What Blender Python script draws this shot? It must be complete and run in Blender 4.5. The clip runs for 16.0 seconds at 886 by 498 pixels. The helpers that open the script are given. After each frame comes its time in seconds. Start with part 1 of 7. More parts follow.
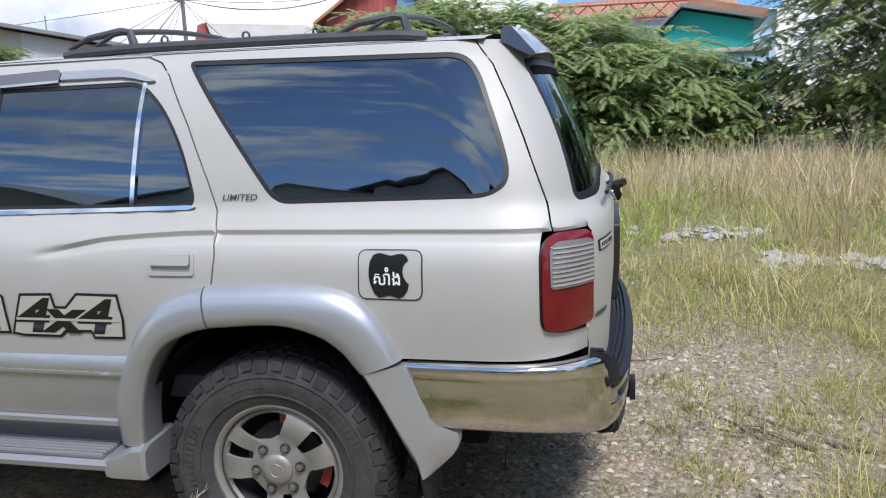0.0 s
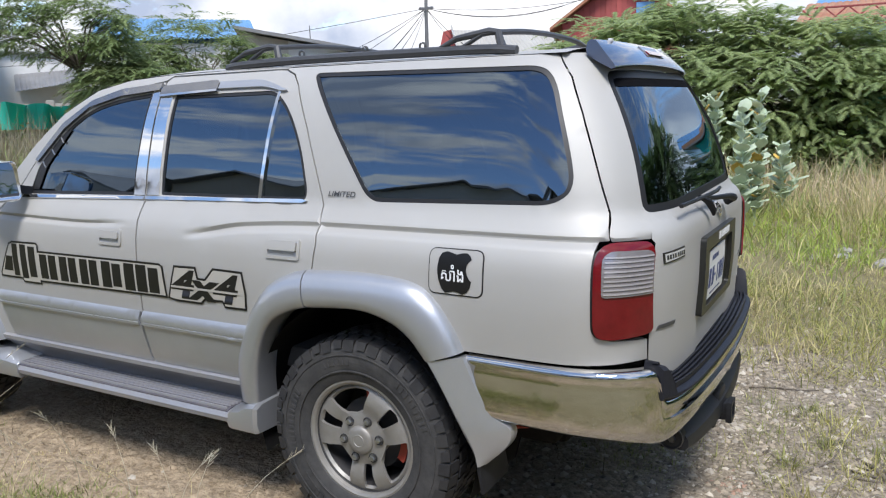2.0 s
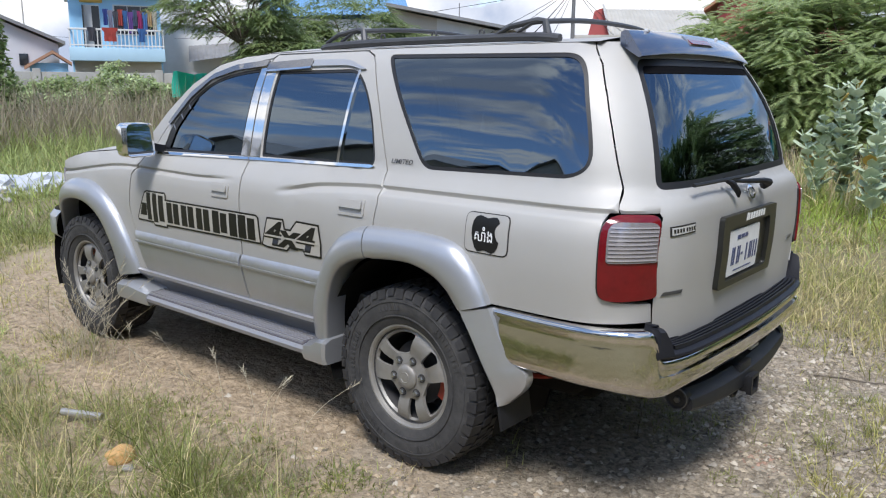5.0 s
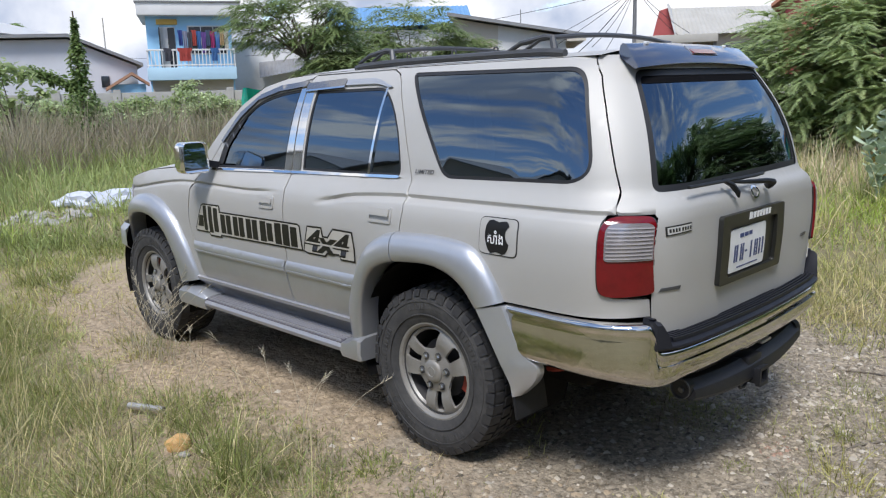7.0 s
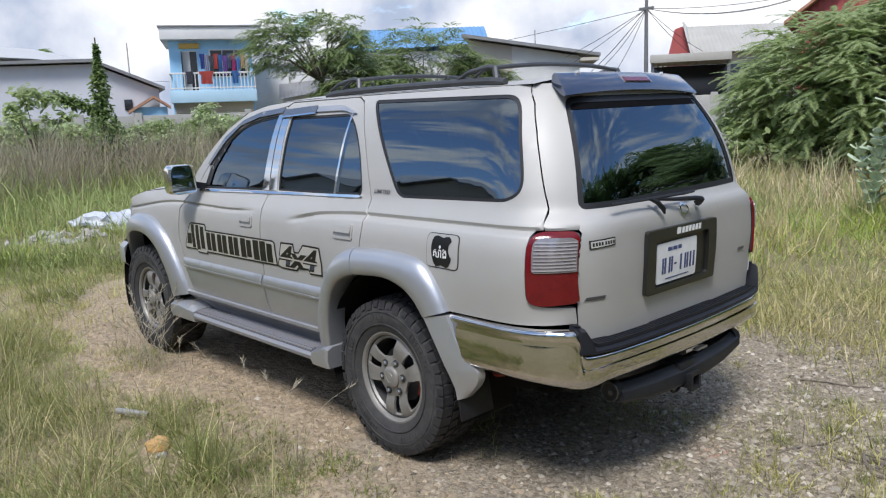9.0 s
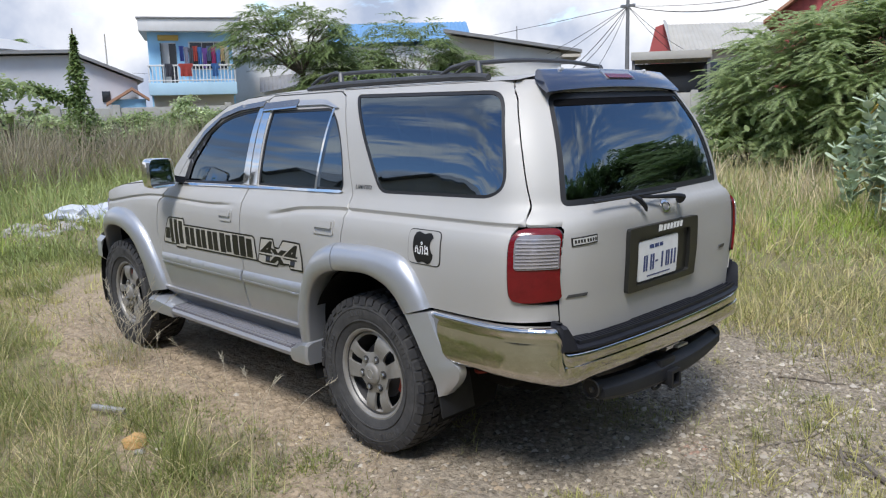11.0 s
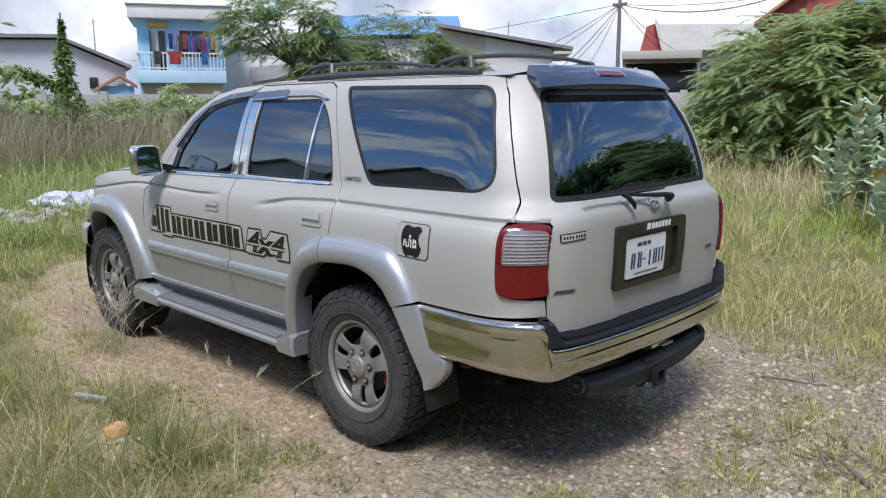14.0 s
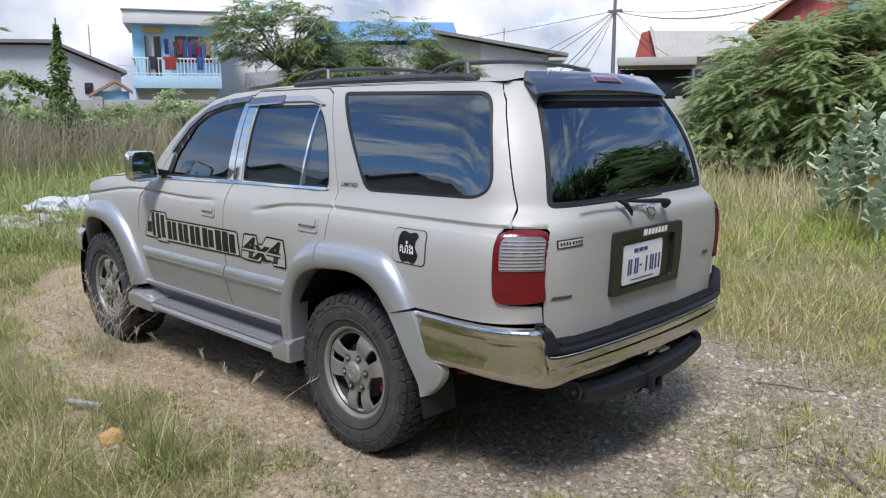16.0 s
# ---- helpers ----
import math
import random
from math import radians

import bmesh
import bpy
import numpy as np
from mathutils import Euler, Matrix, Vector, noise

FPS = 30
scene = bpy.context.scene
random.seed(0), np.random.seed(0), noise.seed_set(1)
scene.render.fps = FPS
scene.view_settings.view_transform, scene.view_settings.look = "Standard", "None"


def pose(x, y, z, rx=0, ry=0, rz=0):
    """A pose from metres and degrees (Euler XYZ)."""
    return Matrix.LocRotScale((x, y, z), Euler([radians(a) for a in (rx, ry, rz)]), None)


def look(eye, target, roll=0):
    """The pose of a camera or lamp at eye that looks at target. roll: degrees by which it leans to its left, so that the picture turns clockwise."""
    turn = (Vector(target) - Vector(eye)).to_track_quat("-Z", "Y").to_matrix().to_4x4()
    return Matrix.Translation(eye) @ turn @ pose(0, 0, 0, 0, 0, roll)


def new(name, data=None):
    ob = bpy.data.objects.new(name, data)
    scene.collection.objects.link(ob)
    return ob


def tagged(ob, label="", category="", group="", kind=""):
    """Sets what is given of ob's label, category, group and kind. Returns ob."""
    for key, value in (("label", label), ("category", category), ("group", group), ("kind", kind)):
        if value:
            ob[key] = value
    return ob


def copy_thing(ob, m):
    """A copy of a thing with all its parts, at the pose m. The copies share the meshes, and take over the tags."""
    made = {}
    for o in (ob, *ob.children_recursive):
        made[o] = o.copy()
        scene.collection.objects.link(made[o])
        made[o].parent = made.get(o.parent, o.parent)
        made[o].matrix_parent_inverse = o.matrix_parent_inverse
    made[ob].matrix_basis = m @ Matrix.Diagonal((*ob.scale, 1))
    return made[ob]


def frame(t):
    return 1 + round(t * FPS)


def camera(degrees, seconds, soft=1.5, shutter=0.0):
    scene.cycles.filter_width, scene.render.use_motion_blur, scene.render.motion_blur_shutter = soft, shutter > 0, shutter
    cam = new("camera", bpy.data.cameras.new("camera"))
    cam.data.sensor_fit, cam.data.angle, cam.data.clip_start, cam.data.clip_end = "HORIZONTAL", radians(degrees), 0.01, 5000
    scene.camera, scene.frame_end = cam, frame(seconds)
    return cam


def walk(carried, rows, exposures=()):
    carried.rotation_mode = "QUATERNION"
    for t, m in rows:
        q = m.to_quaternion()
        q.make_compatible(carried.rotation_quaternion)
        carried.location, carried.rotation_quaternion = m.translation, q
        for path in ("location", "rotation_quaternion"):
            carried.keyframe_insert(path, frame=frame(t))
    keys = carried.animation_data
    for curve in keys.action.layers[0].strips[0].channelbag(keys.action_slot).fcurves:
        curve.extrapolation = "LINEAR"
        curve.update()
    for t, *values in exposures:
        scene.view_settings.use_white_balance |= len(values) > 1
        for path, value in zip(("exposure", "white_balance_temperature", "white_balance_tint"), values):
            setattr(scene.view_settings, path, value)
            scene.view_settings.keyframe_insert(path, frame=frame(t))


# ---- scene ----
cam = camera(58.7, 16.0, soft=1.2)

PATH = [
    (0, (1.044, -3.001, 1.55), (0.631, -1.081, 1.169), -2.0),
    (0.5, (1.231, -2.918, 1.549), (0.634, -1.044, 1.185), -0.7),
    (1, (1.429, -2.89, 1.564), (0.637, -1.093, 1.185), -0.7),
    (1.5, (1.514, -2.918, 1.556), (0.63, -1.163, 1.186), -0.9),
    (2, (1.575, -2.976, 1.555), (0.612, -1.26, 1.201), -1.2),
    (2.5, (1.654, -3.075, 1.563), (0.65, -1.392, 1.164), -0.4),
    (3, (1.713, -3.139, 1.579), (0.664, -1.482, 1.186), -0.4),
    (3.5, (1.767, -3.133, 1.577), (0.641, -1.526, 1.192), 0.3),
    (4, (1.914, -3.073, 1.557), (0.716, -1.526, 1.143), 1.0),
    (6.5, (2.259, -3.074, 1.578), (0.916, -1.639, 1.207), -1.1),
    (7, (2.397, -3.115, 1.592), (1.009, -1.729, 1.206), -1.6),
    (7.5, (2.496, -3.134, 1.606), (1.113, -1.738, 1.237), -2.1),
    (8, (2.6, -3.112, 1.605), (1.198, -1.73, 1.258), -1.7),
    (8.5, (2.738, -3.092, 1.611), (1.308, -1.741, 1.252), -1.2),
    (9, (2.803, -3.077, 1.612), (1.368, -1.725, 1.274), -2.1),
    (9.5, (2.811, -3.068, 1.613), (1.376, -1.718, 1.269), -2.1),
    (10, (2.79, -3.063, 1.613), (1.375, -1.693, 1.266), -2.3),
    (12.5, (2.783, -3.076, 1.612), (1.397, -1.679, 1.256), -0.8),
    (13, (2.78, -3.073, 1.613), (1.399, -1.671, 1.254), -0.7),
    (13.5, (2.78, -3.068, 1.61), (1.403, -1.664, 1.246), -0.5),
    (14, (2.779, -3.068, 1.609), (1.405, -1.662, 1.244), -0.2),
    (14.5, (2.775, -3.064, 1.605), (1.418, -1.648, 1.217), -0.2),
    (15, (2.772, -3.06, 1.606), (1.413, -1.642, 1.228), -0.2),
    (15.5, (2.77, -3.059, 1.607), (1.415, -1.634, 1.244), -0.1),
    (16, (2.771, -3.068, 1.609), (1.403, -1.651, 1.258), -0.1),
]
walk(cam, [(t, look(eye, target, roll)) for t, eye, target, roll in PATH],
     [(0.0, 0.945, 6330, 12), (1.0, 0.915, 6330, 12), (4.0, 0.885, 6330, 12), (7.0, 0.815, 6330, 12), (9.5, 0.750, 6330, 12), (16.0, 0.760, 6330, 12)])

# ---- world and sun ----
world = bpy.data.worlds.new("sky")
scene.world = world
world.use_nodes = True
wt = world.node_tree
wt.nodes.clear()
SUN_EL, SUN_AZ = 57.0, 150.0   # degrees; azimuth clockwise from +y
sky = wt.nodes.new("ShaderNodeTexSky")
sky.sky_type = "NISHITA"
sky.sun_disc = False
sky.sun_elevation, sky.sun_rotation = radians(SUN_EL), radians(SUN_AZ)
sky.air_density, sky.dust_density, sky.ozone_density = 1.0, 0.12, 3.2
coord = wt.nodes.new("ShaderNodeTexCoord")
split = wt.nodes.new("ShaderNodeSeparateXYZ")
lift_ = wt.nodes.new("ShaderNodeMath")        # a flat layer of cloud seen from below
lift_.operation = "ADD"
lift_.inputs[1].default_value = 0.16
above = wt.nodes.new("ShaderNodeMath")
above.operation = "MAXIMUM"
above.inputs[1].default_value = 0.05
over = [wt.nodes.new("ShaderNodeMath") for _ in range(2)]
for n_ in over:
    n_.operation = "DIVIDE"
layer = wt.nodes.new("ShaderNodeCombineXYZ")
stretch = wt.nodes.new("ShaderNodeMapping")
stretch.vector_type = "TEXTURE"
stretch.inputs["Rotation"].default_value = (0, 0, radians(-35))
stretch.inputs["Scale"].default_value = (1.5, 0.72, 1.0)
stretch.inputs["Location"].default_value = (1.2, -0.8, 0.0)
cloud = wt.nodes.new("ShaderNodeTexNoise")
cloud.inputs["Scale"].default_value, cloud.inputs["Detail"].default_value = 2.3, 10.0
cloud.inputs["Roughness"].default_value, cloud.inputs["Distortion"].default_value = 0.62, 0.35
edge = wt.nodes.new("ShaderNodeMapRange")
edge.interpolation_type = "SMOOTHSTEP"
edge.inputs["From Min"].default_value, edge.inputs["From Max"].default_value = 0.46, 0.60
low = wt.nodes.new("ShaderNodeMapRange")      # cloud banks thicken towards the horizon
low.inputs["From Min"].default_value, low.inputs["From Max"].default_value = 0.03, 0.30
low.inputs["To Min"].default_value, low.inputs["To Max"].default_value = 0.24, 0.0
more = wt.nodes.new("ShaderNodeMath")
more.operation = "ADD"
puff = wt.nodes.new("ShaderNodeTexNoise")
puff.inputs["Scale"].default_value, puff.inputs["Detail"].default_value = 4.2, 8.0
heap = wt.nodes.new("ShaderNodeMapRange")
heap.inputs["From Min"].default_value, heap.inputs["From Max"].default_value = 0.40, 0.57
tone = wt.nodes.new("ShaderNodeMixRGB")
tone.inputs[1].default_value, tone.inputs[2].default_value = (2.2, 2.55, 3.25, 1), (5.4, 5.4, 5.38, 1)
blend = wt.nodes.new("ShaderNodeMixRGB")
back = wt.nodes.new("ShaderNodeBackground")
back.inputs["Strength"].default_value = 0.130
wout = wt.nodes.new("ShaderNodeOutputWorld")
for a, b in (((coord, "Generated"), (split, "Vector")), ((split, "Z"), (above, 0)), ((above, "Value"), (lift_, 0)), ((split, "X"), (over[0], 0)), ((lift_, "Value"), (over[0], 1)),
             ((split, "Y"), (over[1], 0)), ((lift_, "Value"), (over[1], 1)), ((over[0], "Value"), (layer, "X")), ((over[1], "Value"), (layer, "Y")), ((layer, "Vector"), (stretch, "Vector")),
             ((stretch, "Vector"), (cloud, "Vector")), ((split, "Z"), (low, "Value")), ((cloud, "Fac"), (more, 0)), ((low, "Result"), (more, 1)), ((more, "Value"), (edge, "Value")),
             ((coord, "Generated"), (puff, "Vector")), ((puff, "Fac"), (heap, "Value")), ((heap, "Result"), (tone, "Fac")), ((edge, "Result"), (blend, "Fac")),
             ((sky, "Color"), (blend, 1)), ((tone, "Color"), (blend, 2)), ((blend, "Color"), (back, "Color")), ((back, "Background"), (wout, "Surface"))):
    wt.links.new(a[0].outputs[a[1]], b[0].inputs[b[1]])

sun = new("sun", bpy.data.lights.new("sun", "SUN"))
sun.data.energy, sun.data.angle, sun.data.color = 2.4, radians(18.0), (1.0, 0.975, 0.935)
sa, se = radians(SUN_AZ), radians(SUN_EL)
sun.matrix_world = look((math.sin(sa) * math.cos(se) * 50, math.cos(sa) * math.cos(se) * 50, math.sin(se) * 50), (0, 0, 0))


# ---- materials ----
def material(name, base, rough=0.6, metal=0.0, spots=None, scale=8.0, amount=0.5, bump=0.0, bump_scale=60.0, coat=0.0, spec=0.5, per_piece=0.0, per_object=0.0, detail=6.0, spots2=None, scale2=1.0, amount2=0.0):
    """A surface with two scales of colour variation, grain relief and a chance tint for each piece."""
    m = bpy.data.materials.new(name)
    m.use_nodes = True
    nt = m.node_tree
    p = nt.nodes["Principled BSDF"]
    p.inputs["Roughness"].default_value, p.inputs["Metallic"].default_value = rough, metal
    p.inputs["Coat Weight"].default_value, p.inputs["Coat Roughness"].default_value = coat, 0.06
    p.inputs["Specular IOR Level"].default_value = spec
    tc = nt.nodes.new("ShaderNodeTexCoord")
    rgb = nt.nodes.new("ShaderNodeRGB")
    rgb.outputs[0].default_value = (*base, 1)
    colour = rgb.outputs[0]
    for other, sc, am in ((spots, scale, amount), (spots2, scale2, amount2)):
        if other is None:
            continue
        n = nt.nodes.new("ShaderNodeTexNoise")
        n.inputs["Scale"].default_value, n.inputs["Detail"].default_value, n.inputs["Roughness"].default_value = sc, detail, 0.65
        nt.links.new(tc.outputs["Object"], n.inputs["Vector"])
        r = nt.nodes.new("ShaderNodeMapRange")
        r.inputs["From Min"].default_value, r.inputs["From Max"].default_value, r.inputs["To Max"].default_value = 0.35, 0.68, am
        nt.links.new(n.outputs["Fac"], r.inputs["Value"])
        mx = nt.nodes.new("ShaderNodeMixRGB")
        mx.inputs[2].default_value = (*other, 1)
        nt.links.new(r.outputs["Result"], mx.inputs["Fac"])
        nt.links.new(colour, mx.inputs[1])
        colour = mx.outputs["Color"]
    for amount_, source in ((per_piece, "geo"), (per_object, "ob")):
        if not amount_:
            continue
        src = nt.nodes.new("ShaderNodeNewGeometry").outputs["Random Per Island"] if source == "geo" else nt.nodes.new("ShaderNodeObjectInfo").outputs["Random"]
        r = nt.nodes.new("ShaderNodeMapRange")
        r.inputs["To Min"].default_value, r.inputs["To Max"].default_value = 1 - amount_, 1 + amount_
        nt.links.new(src, r.inputs["Value"])
        hsv = nt.nodes.new("ShaderNodeHueSaturation")
        nt.links.new(r.outputs["Result"], hsv.inputs["Value"])
        nt.links.new(colour, hsv.inputs["Color"])
        colour = hsv.outputs["Color"]
    nt.links.new(colour, p.inputs["Base Color"])
    if bump:
        n = nt.nodes.new("ShaderNodeTexNoise")
        n.inputs["Scale"].default_value, n.inputs["Detail"].default_value = bump_scale, 5.0
        nt.links.new(tc.outputs["Object"], n.inputs["Vector"])
        b = nt.nodes.new("ShaderNodeBump")
        b.inputs["Strength"].default_value, b.inputs["Distance"].default_value = bump, 0.01
        nt.links.new(n.outputs["Fac"], b.inputs["Height"])
        nt.links.new(b.outputs["Normal"], p.inputs["Normal"])
    return m


def glass_material(name, tint, ior, rough=0.015):
    m = bpy.data.materials.new(name)
    m.use_nodes = True
    nt = m.node_tree
    nt.nodes.clear()
    out = nt.nodes.new("ShaderNodeOutputMaterial")
    mix, fr = nt.nodes.new("ShaderNodeMixShader"), nt.nodes.new("ShaderNodeFresnel")
    tr, gl = nt.nodes.new("ShaderNodeBsdfTransparent"), nt.nodes.new("ShaderNodeBsdfGlossy")
    tr.inputs["Color"].default_value, gl.inputs["Roughness"].default_value, fr.inputs["IOR"].default_value = (*tint, 1), rough, ior
    gl.inputs["Color"].default_value = (0.72, 0.87, 1.0, 1)
    nt.links.new(fr.outputs["Fac"], mix.inputs["Fac"])
    nt.links.new(tr.outputs["BSDF"], mix.inputs[1])
    nt.links.new(gl.outputs["BSDF"], mix.inputs[2])
    nt.links.new(mix.outputs["Shader"], out.inputs["Surface"])
    return m


def leafy(name, base, spots, scale, spots2=None, scale2=0.35, piece=0.4, through_=0.4):
    """A thin leaf or blade that lets some light through."""
    m = material(name, base, 0.55, 0.0, spots, scale, 0.85, per_piece=piece, spots2=spots2, scale2=scale2, amount2=0.7, spec=0.35)
    nt = m.node_tree
    p = nt.nodes["Principled BSDF"]
    tl, mx = nt.nodes.new("ShaderNodeBsdfTranslucent"), nt.nodes.new("ShaderNodeMixShader")
    mx.inputs["Fac"].default_value = through_
    nt.links.new(p.inputs["Base Color"].links[0].from_socket, tl.inputs["Color"])
    nt.links.new(p.outputs["BSDF"], mx.inputs[1])
    nt.links.new(tl.outputs["BSDF"], mx.inputs[2])
    nt.links.new(mx.outputs["Shader"], nt.nodes["Material Output"].inputs["Surface"])
    return m


PAINT = material("beige_silver_paint", (0.442, 0.436, 0.415), 0.64, 0.38, (0.402, 0.394, 0.374), 3.0, 0.35, 0.02, 900.0, 0.10, 0.35, spots2=(0.42, 0.36, 0.29), scale2=1.4, amount2=0.14)
PAINT.node_tree.nodes["Principled BSDF"].inputs["Coat Roughness"].default_value = 0.28
CLAD = material("silver_cladding_paint", (0.44, 0.455, 0.48), 0.36, 0.65, (0.37, 0.375, 0.385), 4.0, 0.45, 0.02, 900.0, 0.4)
ROCKER = material("dusty_grey_sill_paint", (0.33, 0.335, 0.365), 0.42, 0.45, (0.33, 0.31, 0.29), 6.0, 0.5)
STEP = material("grey_step_rubber", (0.075, 0.072, 0.088), 0.45, 0.1, (0.17, 0.16, 0.155), 9.0, 0.5, 0.2, 200.0)
CHROME = material("chrome", (0.80, 0.80, 0.79), 0.06, 1.0, (0.62, 0.60, 0.57), 7.0, 0.35)
BUMPER_CHROME = material("dusty_chrome", (0.60, 0.595, 0.58), 0.05, 1.0, (0.44, 0.41, 0.37), 5.0, 0.6, 0.05, 16.0)
BLACK = material("black_plastic", (0.010, 0.011, 0.014), 0.5, 0.0, (0.022, 0.022, 0.023), 12.0, 0.4, 0.05, 300.0, spec=0.3)
SEAL = material("black_rubber_seal", (0.012, 0.012, 0.013), 0.5)
PAD = material("black_bumper_pad", (0.009, 0.010, 0.015), 0.48, 0.0, (0.022, 0.023, 0.028), 10.0, 0.4, 0.1, 200.0, spec=0.3)
DARK = material("dark_underbody", (0.008, 0.008, 0.008), 0.9, 0.0, (0.016, 0.014, 0.012), 5.0, 0.5, spec=0.1)
RACK = material("grey_rack_metal", (0.06, 0.062, 0.066), 0.45, 0.3, (0.11, 0.11, 0.11), 14.0, 0.4)
SPOILER = material("dark_blue_film", (0.045, 0.06, 0.105), 0.18, 0.4, (0.075, 0.09, 0.135), 5.0, 0.5, coat=0.9)
TYRE = material("dusty_tyre_rubber", (0.024, 0.024, 0.025), 0.75, 0.0, (0.058, 0.056, 0.054), 7.0, 0.7, 0.15, 130.0, spots2=(0.085, 0.082, 0.078), scale2=28.0, amount2=0.3)
ALLOY = material("alloy_wheel", (0.31, 0.30, 0.278), 0.55, 0.55, (0.22, 0.20, 0.175), 11.0, 0.6, 0.08, 60.0)
ALLOY_IN = material("dark_wheel_barrel", (0.030, 0.030, 0.033), 0.6, 0.0, (0.05, 0.045, 0.04), 9.0, 0.5)
NUT = material("lug_nut_steel", (0.42, 0.42, 0.42), 0.3, 0.9)
REDPART = material("red_spring_paint", (0.38, 0.05, 0.025), 0.5, 0.0, (0.2, 0.04, 0.03), 20.0, 0.5)
REDLENS = material("red_lamp_lens", (0.115, 0.004, 0.007), 0.16, 0.0, (0.18, 0.007, 0.011), 18.0, 0.6, coat=0.5, spec=0.3)
CLEARLENS = material("clear_ribbed_lens", (0.27, 0.25, 0.255), 0.16, 0.3, (0.20, 0.18, 0.185), 22.0, 0.5, coat=1.0)
RIB = material("bright_lens_rib", (0.42, 0.40, 0.41), 0.2, 0.2, (0.34, 0.32, 0.325), 30.0, 0.5, coat=1.0)
GLASS = glass_material("tinted_window_glass", (0.014, 0.019, 0.027), 2.5)
MIRROR = material("mirror_glass", (0.75, 0.76, 0.78), 0.02, 1.0)
DECAL = material("black_vinyl", (0.010, 0.010, 0.010), 0.3, spec=0.4)
DECAL_LIGHT = material("silver_vinyl", (0.50, 0.48, 0.44), 0.4, 0.3)
WHITE = material("white_plastic", (0.72, 0.73, 0.74), 0.35, 0.0, (0.60, 0.60, 0.58), 30.0, 0.4)
BADGEMARK = material("grey_badge_mark", (0.45, 0.45, 0.43), 0.4)
TREAD = material("worn_tread_rubber", (0.016, 0.016, 0.018), 0.7, 0.0, (0.045, 0.043, 0.040), 9.0, 0.6, 0.15, 130.0)
PLATEBLUE = material("plate_ink", (0.03, 0.05, 0.16), 0.4)
HOUSING = material("dark_olive_plastic", (0.014, 0.0145, 0.013), 0.4, 0.0, (0.027, 0.027, 0.023), 14.0, 0.4)
VISOR = material("smoked_visor", (0.16, 0.162, 0.17), 0.16, 0.55, coat=1.0)
SEAT = material("grey_seat_cloth", (0.09, 0.085, 0.08), 0.9, 0.0, (0.06, 0.06, 0.06), 20.0, 0.5)

# matt black for the spoiler's dark reflection drawn on the rear window
BAND = material("matt_black_print", (0.006, 0.006, 0.007), 0.9, spec=0.05)


# ---- mesh helpers ----
def link_mesh(name, verts, faces, mat, parent=None, label="", smooth=True):
    me = bpy.data.meshes.new(name)
    me.from_pydata([tuple(v) for v in verts], [], faces)
    me.materials.append(mat)
    if smooth:
        me.shade_smooth()
    ob = new(name, me)
    if parent is not None:
        ob.parent = parent
    return tagged(ob, label)


def part(name, bm, mat, parent, label="", smooth=True, sharp=35.0):
    """Links a bmesh as one mesh object under a thing or part."""
    me = bpy.data.meshes.new(name)
    bmesh.ops.recalc_face_normals(bm, faces=bm.faces[:])
    for f in bm.faces:
        f.smooth = smooth
    for e in bm.edges:
        if len(e.link_faces) == 2 and e.calc_face_angle(0) > radians(sharp):
            e.smooth = False
    bm.to_mesh(me)
    bm.free()
    me.materials.append(mat)
    ob = new(name, me)
    if parent is not None:
        ob.parent = parent
    return tagged(ob, label)


def box(bm, x0, x1, y0, y1, z0, z1, bevel=0.0, m=None):
    """Adds a box, its edges rounded by bevel."""
    made = bmesh.ops.create_cube(bm, size=1.0)["verts"]
    for v in made:
        v.co = Vector(((x0 + x1) / 2 + v.co.x * (x1 - x0), (y0 + y1) / 2 + v.co.y * (y1 - y0), (z0 + z1) / 2 + v.co.z * (z1 - z0)))
    if m is not None:
        bmesh.ops.transform(bm, matrix=m, verts=made)
    if bevel:
        edges = list({e for v in made for e in v.link_edges})
        bmesh.ops.bevel(bm, geom=edges, offset=bevel, segments=2, affect="EDGES", profile=0.6)
    return bm


def boxed(name, dims, mat, parent, label="", bevel=0.0, m=None):
    return part(name, box(bmesh.new(), *dims, bevel, m), mat, parent, label)


def loft(bm, rows, closed=False, cap=False):
    """A skin over rows of points of equal length. closed: each row is a ring."""
    vs = [[bm.verts.new(p) for p in row] for row in rows]
    n = len(vs[0])
    for a, b in zip(vs, vs[1:]):
        for i in range(n if closed else n - 1):
            j = (i + 1) % n
            bm.faces.new((a[i], a[j], b[j], b[i]))
    if cap and closed:
        bm.faces.new(list(reversed(vs[0])))
        bm.faces.new(vs[-1])
    return bm


def tube(bm, path, radius, sides=8, squash=1.0, cap=True):
    """A round bar along a path; radius is one number or one for each point."""
    pts = [Vector(p) for p in path]
    rad = radius if isinstance(radius, (list, tuple)) else [radius] * len(pts)
    rows = []
    ref = None
    for i, p in enumerate(pts):
        d = (pts[min(i + 1, len(pts) - 1)] - pts[max(i - 1, 0)]).normalized()
        if ref is None:
            ref = Vector((0, 0, 1)) if abs(d.z) < 0.9 else Vector((1, 0, 0))
        u = d.cross(ref).normalized()
        v = u.cross(d).normalized()
        rows.append([p + (u * math.cos(a) + v * math.sin(a) * squash) * rad[i] for a in [2 * math.pi * k / sides for k in range(sides)]])
    return loft(bm, rows, True, cap)


def lathe(bm, profile, sides, axis_y=True, origin=(0, 0, 0)):
    """Turns a profile of (radius, along) about the y axis."""
    o = Vector(origin)
    rows = [[o + Vector((r * math.cos(2 * math.pi * k / sides), a, r * math.sin(2 * math.pi * k / sides))) for k in range(sides)] for r, a in profile]
    return loft(bm, rows, True)


